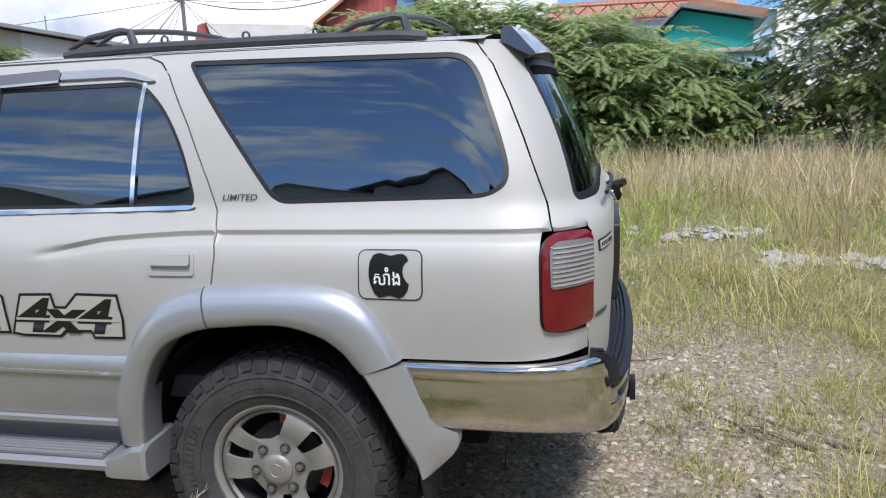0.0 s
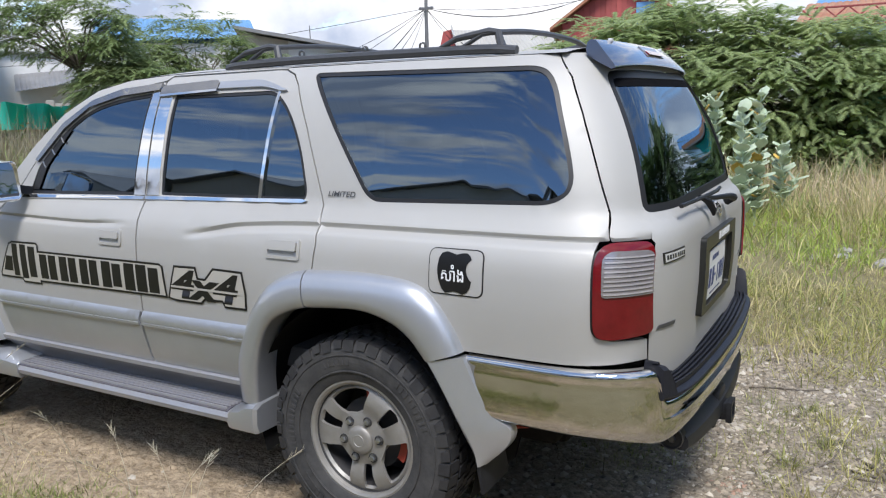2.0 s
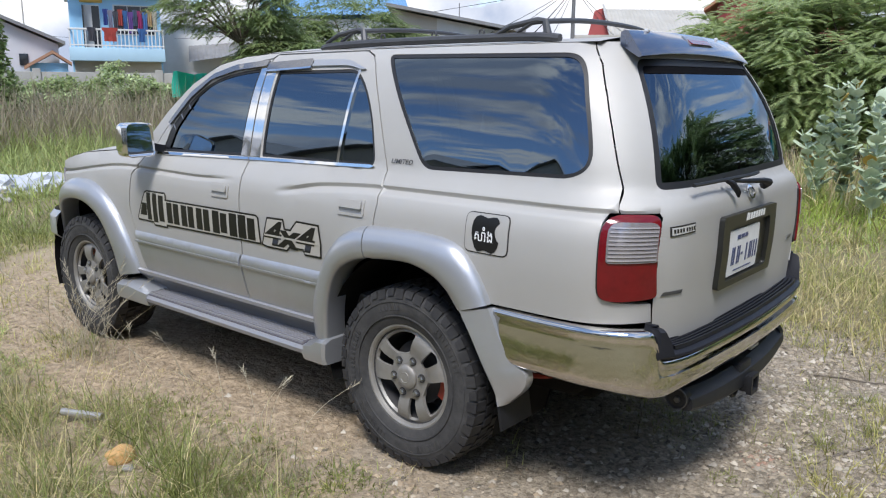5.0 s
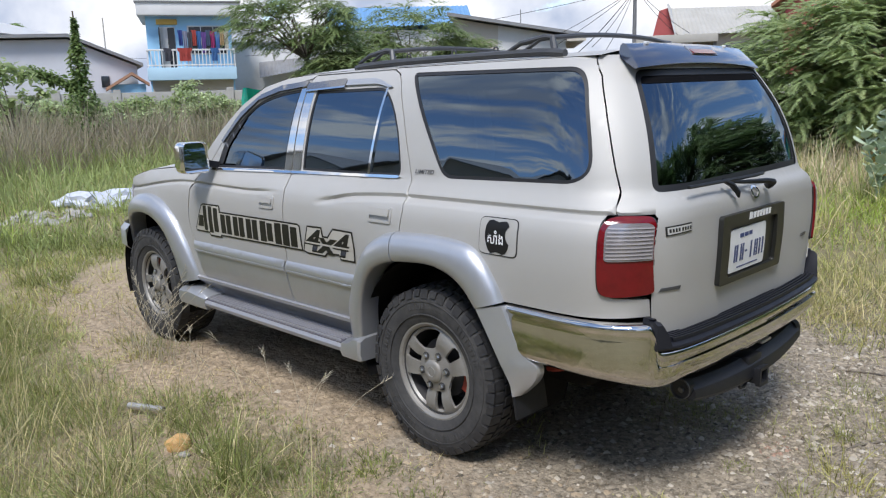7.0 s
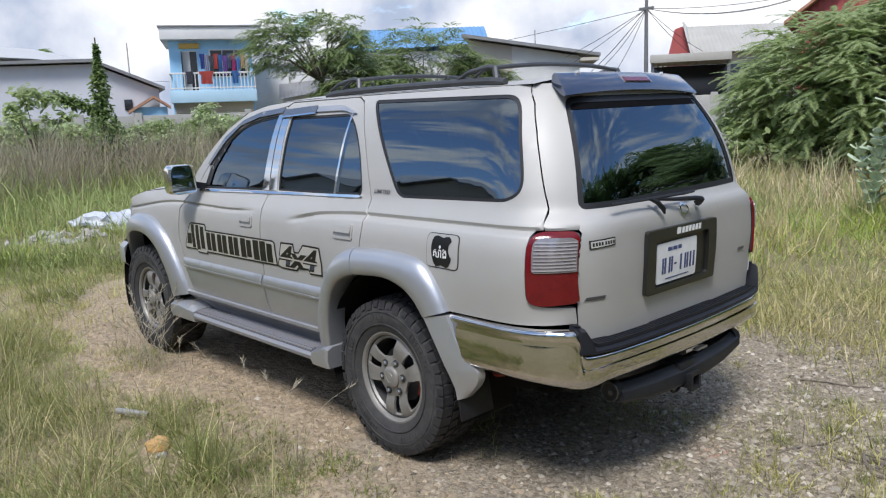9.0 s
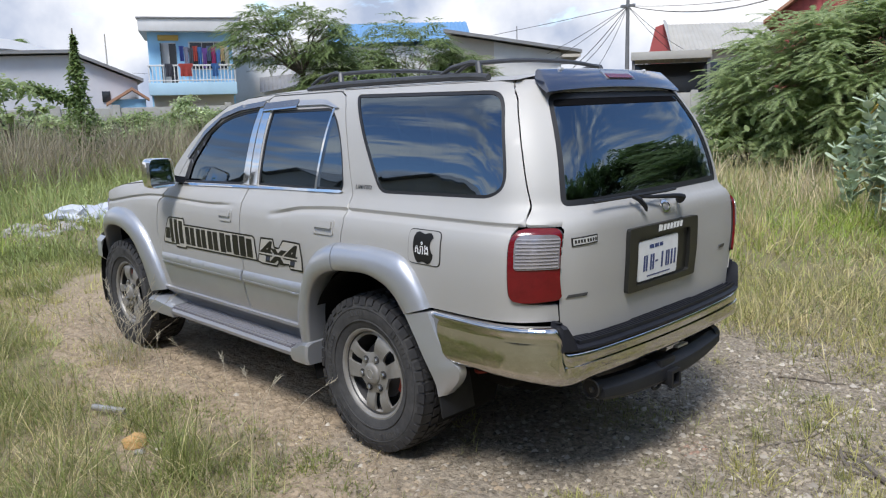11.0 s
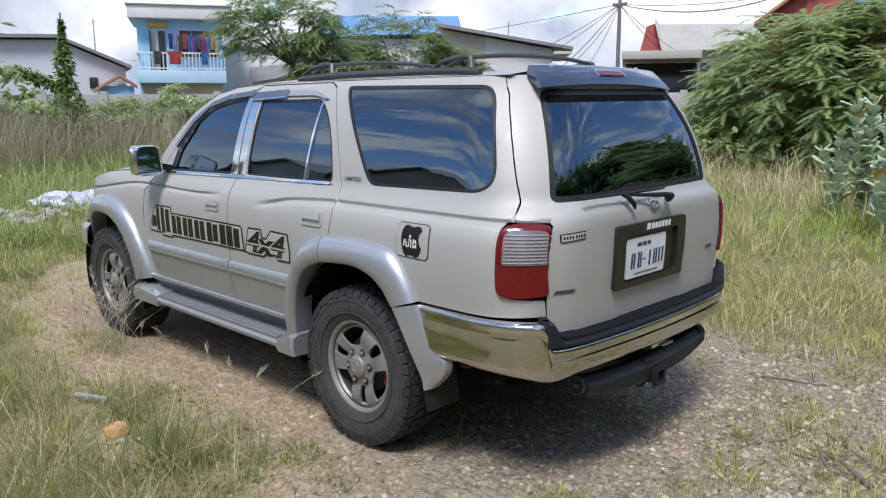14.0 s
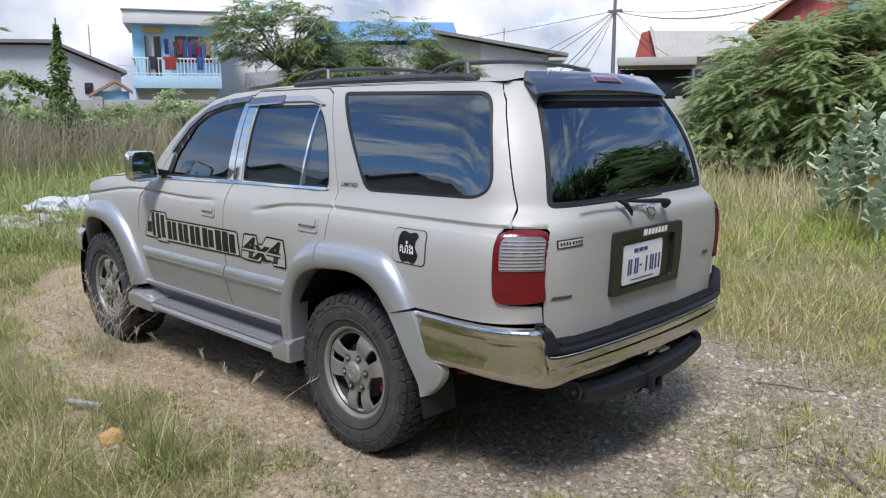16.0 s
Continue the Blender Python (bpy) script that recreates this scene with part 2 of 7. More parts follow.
def spline(points, n):
    """n points along a smooth curve through the given ones."""
    p = [Vector(q) for q in points]
    p = [p[0] * 2 - p[1]] + p + [p[-1] * 2 - p[-2]]
    out = []
    for k in range(n):
        s = k / (n - 1) * (len(p) - 3)
        i = min(int(s), len(p) - 4)
        t = s - i
        a, b, c, d = p[i:i + 4]
        out.append(0.5 * (2 * b + (c - a) * t + (2 * a - 5 * b + 4 * c - d) * t * t + (3 * b - a - 3 * c + d) * t ** 3))
    return out


def curve(table):
    """A smooth monotone function through rows of (x, y)."""
    xs, ys = np.array([a for a, b in table], float), np.array([b for a, b in table], float)
    h, d = np.diff(xs), np.diff(ys) / np.diff(xs)
    g = np.zeros(len(xs))
    for i in range(1, len(xs) - 1):
        if d[i - 1] * d[i] > 0:
            g[i] = 3 * (h[i - 1] + h[i]) / ((2 * h[i] + h[i - 1]) / d[i - 1] + (h[i] + 2 * h[i - 1]) / d[i])
    g[0], g[-1] = d[0], d[-1]

    def f(x):
        x = min(max(x, xs[0]), xs[-1])
        i = min(int(np.searchsorted(xs, x, side="right")) - 1, len(h) - 1)
        t = (x - xs[i]) / h[i]
        return float(ys[i] * (1 + 2 * t) * (1 - t) ** 2 + h[i] * g[i] * t * (1 - t) ** 2 + ys[i + 1] * t * t * (3 - 2 * t) + h[i] * g[i + 1] * t * t * (t - 1))
    return f


def inside(poly, x, y):
    hit = False
    for (ax, ay), (bx, by) in zip(poly, poly[1:] + poly[:1]):
        if (ay > y) != (by > y) and x < (bx - ax) * (y - ay) / (by - ay) + ax:
            hit = not hit
    return hit


def dense(poly, step):
    out = []
    for (ax, ay), (bx, by) in zip(poly, poly[1:] + poly[:1]):
        n = max(1, int(math.hypot(bx - ax, by - ay) / step))
        out += [(ax + (bx - ax) * k / n, ay + (by - ay) * k / n) for k in range(n)]
    return out


def rounded(poly, radius, segs=5):
    """The polygon with its corners rounded; radius: one, or one for each corner."""
    n = len(poly)
    out = []
    for i in range(n):
        r = radius[i] if isinstance(radius, (list, tuple)) else radius
        p, a, b = Vector(poly[i]), Vector(poly[i - 1]), Vector(poly[(i + 1) % n])
        if r <= 0:
            out.append(tuple(p))
            continue
        u, v = (a - p), (b - p)
        ru, rv = min(r, u.length * 0.49), min(r, v.length * 0.49)
        s, e = p + u.normalized() * ru, p + v.normalized() * rv
        for k in range(segs + 1):
            t = k / segs
            out.append(tuple(s * (1 - t) ** 2 + p * 2 * t * (1 - t) + e * t * t))
    return out


def shrink(poly, d):
    """The polygon with its edges moved inwards by d."""
    area = sum(ax * by - bx * ay for (ax, ay), (bx, by) in zip(poly, poly[1:] + poly[:1]))
    sgn = 1 if area > 0 else -1
    out = []
    n = len(poly)
    for i in range(n):
        p, a, b = Vector(poly[i]), Vector(poly[i - 1]), Vector(poly[(i + 1) % n])
        if (p - a).length < 1e-6 or (b - p).length < 1e-6:
            out.append(tuple(p))
            continue
        u, v = (p - a).normalized(), (b - p).normalized()
        nu, nv = Vector((-u.y, u.x)) * sgn, Vector((-v.y, v.x)) * sgn
        m = nu + nv
        k = d / max(0.35, 1 + nu.dot(nv)) if m.length > 1e-6 else 0
        out.append(tuple(p + m * k))
    return out


from mathutils.geometry import delaunay_2d_cdt


def sheet(bm, outline, surf, holes=(), step=0.045, thick=0.018, lift=0.0, rows=()):
    """A panel cut to an outline (and holes) in the plane of its two parameters and laid on a curved surface, with turned-in edges."""
    rings = [dense(list(r), step * 0.8) for r in (outline, *holes)]
    pts, edges = [], []
    for ring in rings:
        k = len(pts)
        pts += [Vector(p) for p in ring]
        edges += [(k + i, k + (i + 1) % len(ring)) for i in range(len(ring))]
    xs, ys = [p[0] for p in rings[0]], [p[1] for p in rings[0]]
    border = np.array([p for ring in rings for p in ring])
    fold = [r for r in rows if callable(r)]
    levels = list(np.arange(min(ys) + step * 0.5, max(ys), step)) + [r for r in rows if not callable(r) and min(ys) < r < max(ys)] + fold
    for j, level in enumerate(levels):
        for u in np.arange(min(xs) + step * (0.5 if j % 2 and not callable(level) else 0.25), max(xs), step * (0.5 if callable(level) else 1)):
            v = level(u) if callable(level) else level
            if callable(level):
                near = (step * 0.12) ** 2
            else:
                near = (step * 0.4) ** 2
                if any(abs(f(u) - v) < step * 0.5 for f in fold):
                    continue
            if near < np.min((border[:, 0] - u) ** 2 + (border[:, 1] - v) ** 2) and inside(rings[0], u, v) and not any(inside(h, u, v) for h in rings[1:]):
                pts.append(Vector((u, v)))
    co, _, tris, *_ = delaunay_2d_cdt(pts, edges, [], 0, 1e-6)
    keep = []
    for t in tris:
        cx, cy = sum(co[i][0] for i in t) / 3, sum(co[i][1] for i in t) / 3
        if inside(rings[0], cx, cy) and not any(inside(h, cx, cy) for h in rings[1:]):
            keep.append(t)
    place, back_ = {}, {}

    def at(i, deep):
        store = back_ if deep else place
        if i not in store:
            u, v = co[i]
            p = Vector(surf(u, v))
            e = 0.003
            nrm = (Vector(surf(u + e, v)) - p).cross(Vector(surf(u, v + e)) - p).normalized()
            store[i] = bm.verts.new(p + nrm * (lift - (thick if deep else 0)))
        return store[i]
    count = {}
    for t in keep:
        bm.faces.new([at(i, False) for i in t])
        for a, b in zip(t, (*t[1:], t[0])):
            count[(min(a, b), max(a, b))] = count.get((min(a, b), max(a, b)), 0) + 1
    if thick:
        for (a, b), c in count.items():
            if c == 1:
                bm.faces.new((at(a, False), at(b, False), at(b, True), at(a, True)))
    return bm


# ---- the car ----
CAR_Y = 0.02
H_OF = curve([(0.30, .785), (0.40, .80), (0.55, .825), (0.75, .845), (0.95, .857), (1.05, .851), (1.12, .832), (1.17, .797), (1.22, .760), (1.30, .742), (1.4, .714), (1.5, .681), (1.6, .637), (1.66, .602), (1.69, .576), (1.715, .545), (1.73, .50)])
R_OF = curve([(0.4, 1.035), (0.7, 1.045), (0.85, 1.052), (1.0, 1.06), (1.13, 1.060), (1.165, 1.055), (1.186, 1.044), (1.212, 1.017), (1.23, 1.009), (1.3, .990), (1.4, .958), (1.5, .915), (1.6, .860), (1.65, .828), (1.75, .77)])
CREASE_R = curve([(-.80, 1.085), (-.744, 1.092), (-.507, 1.130), (-.13, 1.147), (1.0, 1.15)])
CREASE_F = curve([(-3.3, .99), (-2.876, 1.025), (-2.08, 1.108), (-1.464, 1.10), (-1.0, 1.12)])


def groove(x, z):
    d = 0.0
    if x > -.80:
        d += min(1, (x + .80) / .15) * math.exp(-((z - CREASE_R(x)) / .0125) ** 2)
    if x < -1.12:
        d += min(1, (-1.12 - x) / .2) * 0.7 * math.exp(-((z - CREASE_F(x)) / .009) ** 2)
    return 0.021 * d


def side_surf(x, z):
    """The car's left flank."""
    a = max(0.0, (x - R_OF(z) + 1.055 - .55) / .43)
    f = max(0.0, (-2.6 - x) / .7)
    return (x, -(H_OF(z) * (1 - .19 * a ** 4.7) * (1 - .30 * f ** 2.2) - groove(x, z)), z)


SHIFT_R = 0.049      # the right rear corner sits a little further back than the left


def lean(z):
    """How far the right side's upper half stands out beyond the mirrored left one."""
    t = min(1.0, max(0.0, (z - 1.12) / .42))
    return .05 * t * t * (3 - 2 * t)


def rear_surf(u, z):
    """The car's back; u runs to .687 at its corners."""
    w = H_OF(z) / .845
    pull = .64 * u ** 6 + .0092 * (u / .6845) ** 8
    if u > 0:
        pull *= 1 - SHIFT_R / .075
    return (R_OF(z) - pull, u * w + (lean(z) * u / .6845 if u > 0 else 0), z)


def to_right(co):
    """Carries a mirrored point onto the car's right side."""
    t = min(1.0, max(0.0, (co.x + .2) / .8))
    return Vector((co.x + SHIFT_R * t, co.y + lean(co.z), co.z))


def lifted(surf, d):
    def f(u, v):
        p = Vector(surf(u, v))
        e = 0.003
        n = (Vector(surf(u + e, v)) - p).cross(Vector(surf(u, v + e)) - p).normalized()
        return p + n * d
    return f


def twin(ob, parent):
    """The mirror image of a part on the car's other side."""
    me = ob.data.copy()
    me.transform(Matrix.Diagonal((1, -1, 1, 1)))
    me.flip_normals()
    for v in me.vertices:
        if v.co.y > .3:
            v.co = to_right(v.co)
    other = new(ob.name.split(".")[0], me)
    other.parent = parent
    return tagged(other, ob.get("label", ""))


def writing(name, text, mat, parent, fn, width, height, label="", shear=0.0, bold=0.0, depth=0.0):
    """Letters fitted into width x height and laid on a surface: fn(u, v) gives the place of a point of the flat writing."""
    cu = bpy.data.curves.new(name, "FONT")
    cu.body, cu.size, cu.shear, cu.offset, cu.align_x = text, 1.0, shear, bold, "LEFT"
    tmp = bpy.data.objects.new(name, cu)
    scene.collection.objects.link(tmp)
    bpy.context.view_layer.update()
    me = bpy.data.meshes.new_from_object(tmp.evaluated_get(bpy.context.evaluated_depsgraph_get()))
    bpy.data.objects.remove(tmp)
    co = np.array([v.co[:] for v in me.vertices])
    lo, hi = co.min(0), co.max(0)
    for v, c in zip(me.vertices, co):
        v.co = fn((c[0] - lo[0]) / (hi[0] - lo[0]) * width, (c[1] - lo[1]) / (hi[1] - lo[1]) * height)
    me.materials.clear()
    me.materials.append(mat)
    ob = new(name, me)
    ob.parent = parent
    return tagged(ob, label)


car = tagged(new("suv_car"), "beige silver metallic off-road wagon with tinted windows parked on dirt", "car")
car.matrix_world = Matrix.Translation((0, CAR_Y, 0))

SEAM_R = [(-.160, .985), (-.145, 1.09), (-.165, 1.22), (-.2, 1.31), (-.283, 1.49), (-.375, 1.65), (-.415, 1.69), (-.47, 1.71)]
SEAM_M = [(-1.035, .515), (-1.045, .62), (-1.06, .72), (-1.053, .91), (-1.058, 1.09), (-1.075, 1.206), (-1.085, 1.45), (-1.10, 1.685)]
SEAM_F = [(-1.99, .515), (-1.998, .557), (-2.047, .738), (-2.079, .888), (-2.050, 1.069), (-1.995, 1.135), (-1.965, 1.19)]
SEAM_H = [(.627, 1.722), (.692, 1.642), (.748, 1.53), (.79, 1.43), (.811, 1.374), (.840, 1.295), (.864, 1.23), (.884, 1.152)]
DOOR_TOP_F = [(-1.90, 1.265), (-1.80, 1.385), (-1.66, 1.515), (-1.50, 1.615), (-1.33, 1.662), (-1.20, 1.675)]
ROOF_LINE = [(-2.03, 1.215), (-1.98, 1.30), (-1.861, 1.419), (-1.692, 1.563), (-1.515, 1.66), (-1.34, 1.699), (-1.126, 1.714), (-.8, 1.718)]
ARCH_R = [(.42, .79), (.37, .85), (.31, .91), (.23, .95), (.07, .963), (-.10, .957)]
ARCH_RD = [(-.20, .945), (-.31, .885), (-.39, .80), (-.44, .70), (-.475, .60), (-.485, .515)]
ARCH_F = [(-3.10, .66), (-3.05, .77), (-2.95, .86), (-2.80, .93), (-2.62, .945), (-2.45, .925), (-2.30, .84), (-2.21, .73), (-2.15, .60), (-2.12, .515)]
GAP = 0.0028
FOLD_R = [(lambda u, o=o: CREASE_R(u) + o) for o in (-.028, -.018, -.012, -.006, 0, .006, .012, .018, .028)]
FOLD_F = [(lambda u, o=o: CREASE_F(u) + o) for o in (-.022, -.014, -.008, 0, .008, .014, .022)]

# rear quarter panels, with the side window's opening
QWIN = rounded([(-.318, 1.692), (.028, 1.238), (.70, 1.252), (.765, 1.30), (.735, 1.42), (.655, 1.63), (.60, 1.682)], [.03, .05, .05, .07, .1, .06, .05])
quarter_outline = [(-.160, .985)] + SEAM_R[1:] + [(-.47, 1.72), (.1, 1.722)] + SEAM_H[:-1] + [(.884, 1.152), (.856, 1.150), (.851, 1.10), (.853, .898), (.868, .873), (.90, .862), (.984, .852), (.984, .781), (.44, .781)] + ARCH_R
q = part("quarter_panel", sheet(bmesh.new(), shrink(quarter_outline, GAP), side_surf, [QWIN], 0.034, 0.02, rows=FOLD_R), PAINT, car)
twin(q, car)
seal = shrink(QWIN, 0.014)
g = part("window_seal", sheet(bmesh.new(), QWIN, lifted(side_surf, -0.002), [seal], 0.04, 0.012), SEAL, q)
w = part("quarter_window", sheet(bmesh.new(), seal, lifted(side_surf, -0.005), (), 0.06, 0.004), GLASS, q, "dark tinted glass pane")
for o in (g, w):
    twin(o, q)

CLAD_OUT = curve([(.50, -.004), (.53, .002), (.60, .014), (.685, .017), (.695, .018), (.703, .026), (.735, .024), (.752, .016), (.768, -.002)])


def clad_surf(x, z):
    p = side_surf(x, z)
    return (p[0], p[1] - CLAD_OUT(z), p[2])


CLAD_ROWS = [.60, .65, .685, .695, .703, .72, .735, .745, .752, .76]
# rear doors
RWIN = rounded([(-.995, 1.226), (-1.012, 1.625), (-.47, 1.632), (-.37, 1.548), (-.292, 1.418), (-.244, 1.27), (-.25, 1.232)], [.012, .012, .05, .08, .1, .03, .02])
door_outline = SEAM_M + [(-1.085, 1.705), (-.50, 1.712)] + list(reversed(SEAM_R)) + ARCH_RD
rear_door = part("rear_door", sheet(bmesh.new(), shrink(door_outline, GAP), side_surf, [RWIN], 0.04, 0.02, rows=FOLD_R), PAINT, car)
seal = shrink(RWIN, 0.012)
rear_bits = [part("window_seal", sheet(bmesh.new(), RWIN, lifted(side_surf, -0.003), [seal], 0.04, 0.012), SEAL, rear_door),
             part("door_window", sheet(bmesh.new(), seal, lifted(side_surf, -0.006), (), 0.06, 0.004), GLASS, rear_door, "dark tinted glass pane"),
             part("chrome_divider", sheet(bmesh.new(), [(-.474, 1.232), (-.460, 1.63), (-.446, 1.63), (-.458, 1.232)], side_surf, (), 0.05, 0.01, 0.003), CHROME, rear_door, "polished chrome window divider"),
             part("belt_moulding", sheet(bmesh.new(), [(-1.075, 1.203), (-1.075, 1.217), (-.26, 1.236), (-.238, 1.230), (-.26, 1.222)], side_surf, (), 0.04, 0.012, 0.009), CHROME, rear_door, "chrome belt strip"),
             part("pillar_cover", sheet(bmesh.new(), [(-1.073, 1.224), (-1.09, 1.66), (-1.022, 1.66), (-1.002, 1.224)], side_surf, (), 0.05, 0.012, 0.006), CHROME, rear_door, "mirror-polished chrome pillar cover"),
             part("rain_visor", sheet(bmesh.new(), [(-1.095, 1.625), (-1.09, 1.660), (-.79, 1.674), (-.775, 1.664), (-.775, 1.638)], lifted(side_surf, 0.0), (), 0.03, 0.012, 0.014), VISOR, rear_door, "smoked rain visor"),
             part("visor_trim", sheet(bmesh.new(), rounded([(-.772, 1.642), (-.772, 1.668), (-.54, 1.670), (-.41, 1.627), (-.44, 1.625), (-.53, 1.644)], [0, 0, .06, .01, .01, .04]), lifted(side_surf, 0.0), (), 0.03, 0.012, 0.012), CLAD, rear_door, "silver visor trim"),
             part("visor_edge", sheet(bmesh.new(), [(-1.095, 1.617), (-1.095, 1.625), (-.775, 1.639), (-.775, 1.631)], side_surf, (), 0.03, 0.012, 0.015), CHROME, rear_door, "thin chrome visor edge")]
rear_clad = part("door_cladding", sheet(bmesh.new(), shrink([(-1.05, .762), (-1.06, .72), (-1.045, .62), (-1.037, .53), (-.50, .53), (-.475, .60), (-.44, .70), (-.415, .765)], 0.005), clad_surf, (), 0.04, 0.02, 0.0, CLAD_ROWS), CLAD, rear_door, "silver grey lower door cladding")
rear_bits += [rear_clad, part("trim_strip", sheet(bmesh.new(), [(-1.052, .700), (-1.052, .710), (-.45, .708), (-.45, .698)], side_surf, (), 0.04, 0.006, 0.027), CLAD, rear_door, "thin bright strip")]

# front doors
FWIN = rounded([(-1.855, 1.204), (-1.80, 1.335), (-1.66, 1.485), (-1.52, 1.58), (-1.34, 1.622), (-1.150, 1.640), (-1.150, 1.22)], [.01, .03, .1, .1, .1, .02, .01])
fdoor_outline = SEAM_F + DOOR_TOP_F + [(-1.112, 1.685)] + [(x - .003, z) for x, z in reversed(SEAM_M)]
front_door = part("front_door", sheet(bmesh.new(), shrink(fdoor_outline, GAP), side_surf, [FWIN], 0.045, 0.02, rows=FOLD_F), PAINT, car)
seal = shrink(FWIN, 0.014)
front_bits = [part("window_seal", sheet(bmesh.new(), FWIN, lifted(side_surf, -0.003), [seal], 0.04, 0.012), SEAL, front_door),
              part("door_window", sheet(bmesh.new(), seal, lifted(side_surf, -0.006), (), 0.06, 0.004), GLASS, front_door, "dark tinted glass pane"),
              part("belt_moulding", sheet(bmesh.new(), [(-1.87, 1.184), (-1.87, 1.197), (-1.082, 1.216), (-1.082, 1.203)], side_surf, (), 0.04, 0.012, 0.009), CHROME, front_door, "chrome belt strip"),
              part("pillar_cover", sheet(bmesh.new(), [(-1.148, 1.222), (-1.142, 1.66), (-1.098, 1.66), (-1.083, 1.222)], side_surf, (), 0.05, 0.012, 0.006), CHROME, front_door, "mirror-polished chrome pillar cover"),
              part("rain_visor", sheet(bmesh.new(), [(-1.80, 1.345), (-1.655, 1.49), (-1.52, 1.582), (-1.34, 1.625), (-1.105, 1.645), (-1.105, 1.672), (-1.34, 1.655), (-1.51, 1.612), (-1.67, 1.515), (-1.82, 1.355)], side_surf, (), 0.03, 0.012, 0.014), VISOR, front_door, "smoked rain visor with chrome edge")]
front_bits.append(part("window_trim", sheet(bmesh.new(), [(-1.835, 1.225), (-1.79, 1.335), (-1.655, 1.478), (-1.615, 1.490), (-1.745, 1.33), (-1.79, 1.225)], side_surf, (), 0.03, 0.004, 0.001), SEAL, front_door, "black louvred strip at the front of the pane"))
for x, z in ((-1.765, 1.335), (-1.715, 1.392), (-1.665, 1.445)):
    front_bits.append(part("trim_line", sheet(bmesh.new(), [(x - .022, z + .016), (x - .016, z + .020), (x + .018, z - .012), (x + .012, z - .016)], side_surf, (), 0.02, 0.003, 0.004), VISOR, front_door))
front_bits += [part("door_cladding", sheet(bmesh.new(), shrink([(-2.04, .762), (-1.995, .56), (-1.99, .53), (-1.04, .53), (-1.048, .62), (-1.063, .72), (-1.058, .762)], 0.005), clad_surf, (), 0.04, 0.02, 0.0, CLAD_ROWS), CLAD, front_door, "silver grey lower door cladding"),
               part("trim_strip", sheet(bmesh.new(), [(-2.03, .697), (-2.03, .707), (-1.07, .710), (-1.07, .700)], side_surf, (), 0.04, 0.006, 0.027), CLAD, front_door, "thin bright strip")]


def door_handle(x0, x1, z0, z1, owner):
    rim_ = rounded([(x0, z0), (x0, z1), (x1, z1), (x1, z0)], .014, 4)
    ob = part("door_handle", sheet(bmesh.new(), rim_, side_surf, [shrink(rim_, .011)], 0.02, 0.02, 0.006), PAINT, owner)
    part("grip", sheet(bmesh.new(), rounded([(x0 + .013, z0 + (z1 - z0) * .42), (x0 + .013, z1 - .012), (x1 - .013, z1 - .012), (x1 - .013, z0 + (z1 - z0) * .42)], .006, 3), side_surf, (), 0.02, 0.02, 0.012), PAINT, ob)
    # flat sheet in cladding silver stands for the hollow's faint shade
    part("recess", sheet(bmesh.new(), shrink(rim_, .010), side_surf, (), 0.02, 0.0, 0.0015), CLAD, ob, "hand recess in cooler silver for its faint shade")
    return ob


rear_handle = door_handle(-.368, -.212, 1.030, 1.104, rear_door)
front_handle = door_handle(-1.285, -1.145, 1.020, 1.088, front_door)
for o in rear_bits:
    twin(o, rear_door)
for o in front_bits:
    twin(o, front_door)
for o in (rear_door, front_door):
    twin(o, car)

# front wings, pillars and roof sides
fender_outline = [(x - .003, z) for x, z in SEAM_F] + [(-2.03, 1.20), (-2.27, 1.190), (-2.63, 1.157), (-2.83, 1.115), (-3.05, 1.07), (-3.27, 1.0), (-3.27, .68), (-3.14, .68)] + ARCH_F[1:]
o = part("front_wing", sheet(bmesh.new(), shrink(fender_outline, GAP), side_surf, (), 0.045, 0.02, rows=FOLD_F), PAINT, car)
twin(o, car)
pillar = ROOF_LINE[:1] + [(-1.965, 1.19)] + DOOR_TOP_F + [(-1.112, 1.688), (-1.085, 1.708), (-.50, 1.714), (-.47, 1.714), (-.47, 1.722), (-.8, 1.722)] + list(reversed(ROOF_LINE[1:-1]))
o = part("roof_side", sheet(bmesh.new(), shrink(pillar, GAP * .6), side_surf, (), 0.03, 0.02), PAINT, car)
twin(o, car)

ROOF_EDGE = curve([(-1.56, 1.638), (-1.515, 1.66), (-1.34, 1.699), (-1.126, 1.716), (-.8, 1.722), (.64, 1.722)])
bm = bmesh.new()
rows = []
for x in np.linspace(-1.53, .66, 40):
    e = H_OF(ROOF_EDGE(x)) - .004
    rows.append([(x - .10 * (1 - (k / 10) ** 2) * max(0, (-1.2 - x) / .33) + (SHIFT_R * k / 10 if k > 0 and x > 0 else 0), (e + (.05 if k > 0 else 0)) * k / 10, ROOF_EDGE(x) + .036 * (1 - abs(k / 10) ** 2.4)) for k in range(-10, 11)])
part("roof", loft(bm, rows), PAINT, car)

# windscreen, bonnet and nose
bm = bmesh.new()
rows = []
for k in range(13):
    x, z = [v for v in spline([(-1.54, 1.648, 0), (-1.70, 1.55, 0), (-1.87, 1.405, 0), (-2.03, 1.22, 0)], 13)[k][:2]]
    y = H_OF(z) - .012
    rows.append([(x - .16 * (1 - (j / 8) ** 2), y * j / 8, z + .01) for j in range(-8, 9)])
part("windscreen", loft(bm, rows), GLASS, car, "tinted windscreen")
BONNET = curve([(-3.32, .97), (-3.2, 1.03), (-3.05, 1.07), (-2.83, 1.115), (-2.63, 1.157), (-2.27, 1.190), (-2.0, 1.2)])
bm = bmesh.new()
rows = []
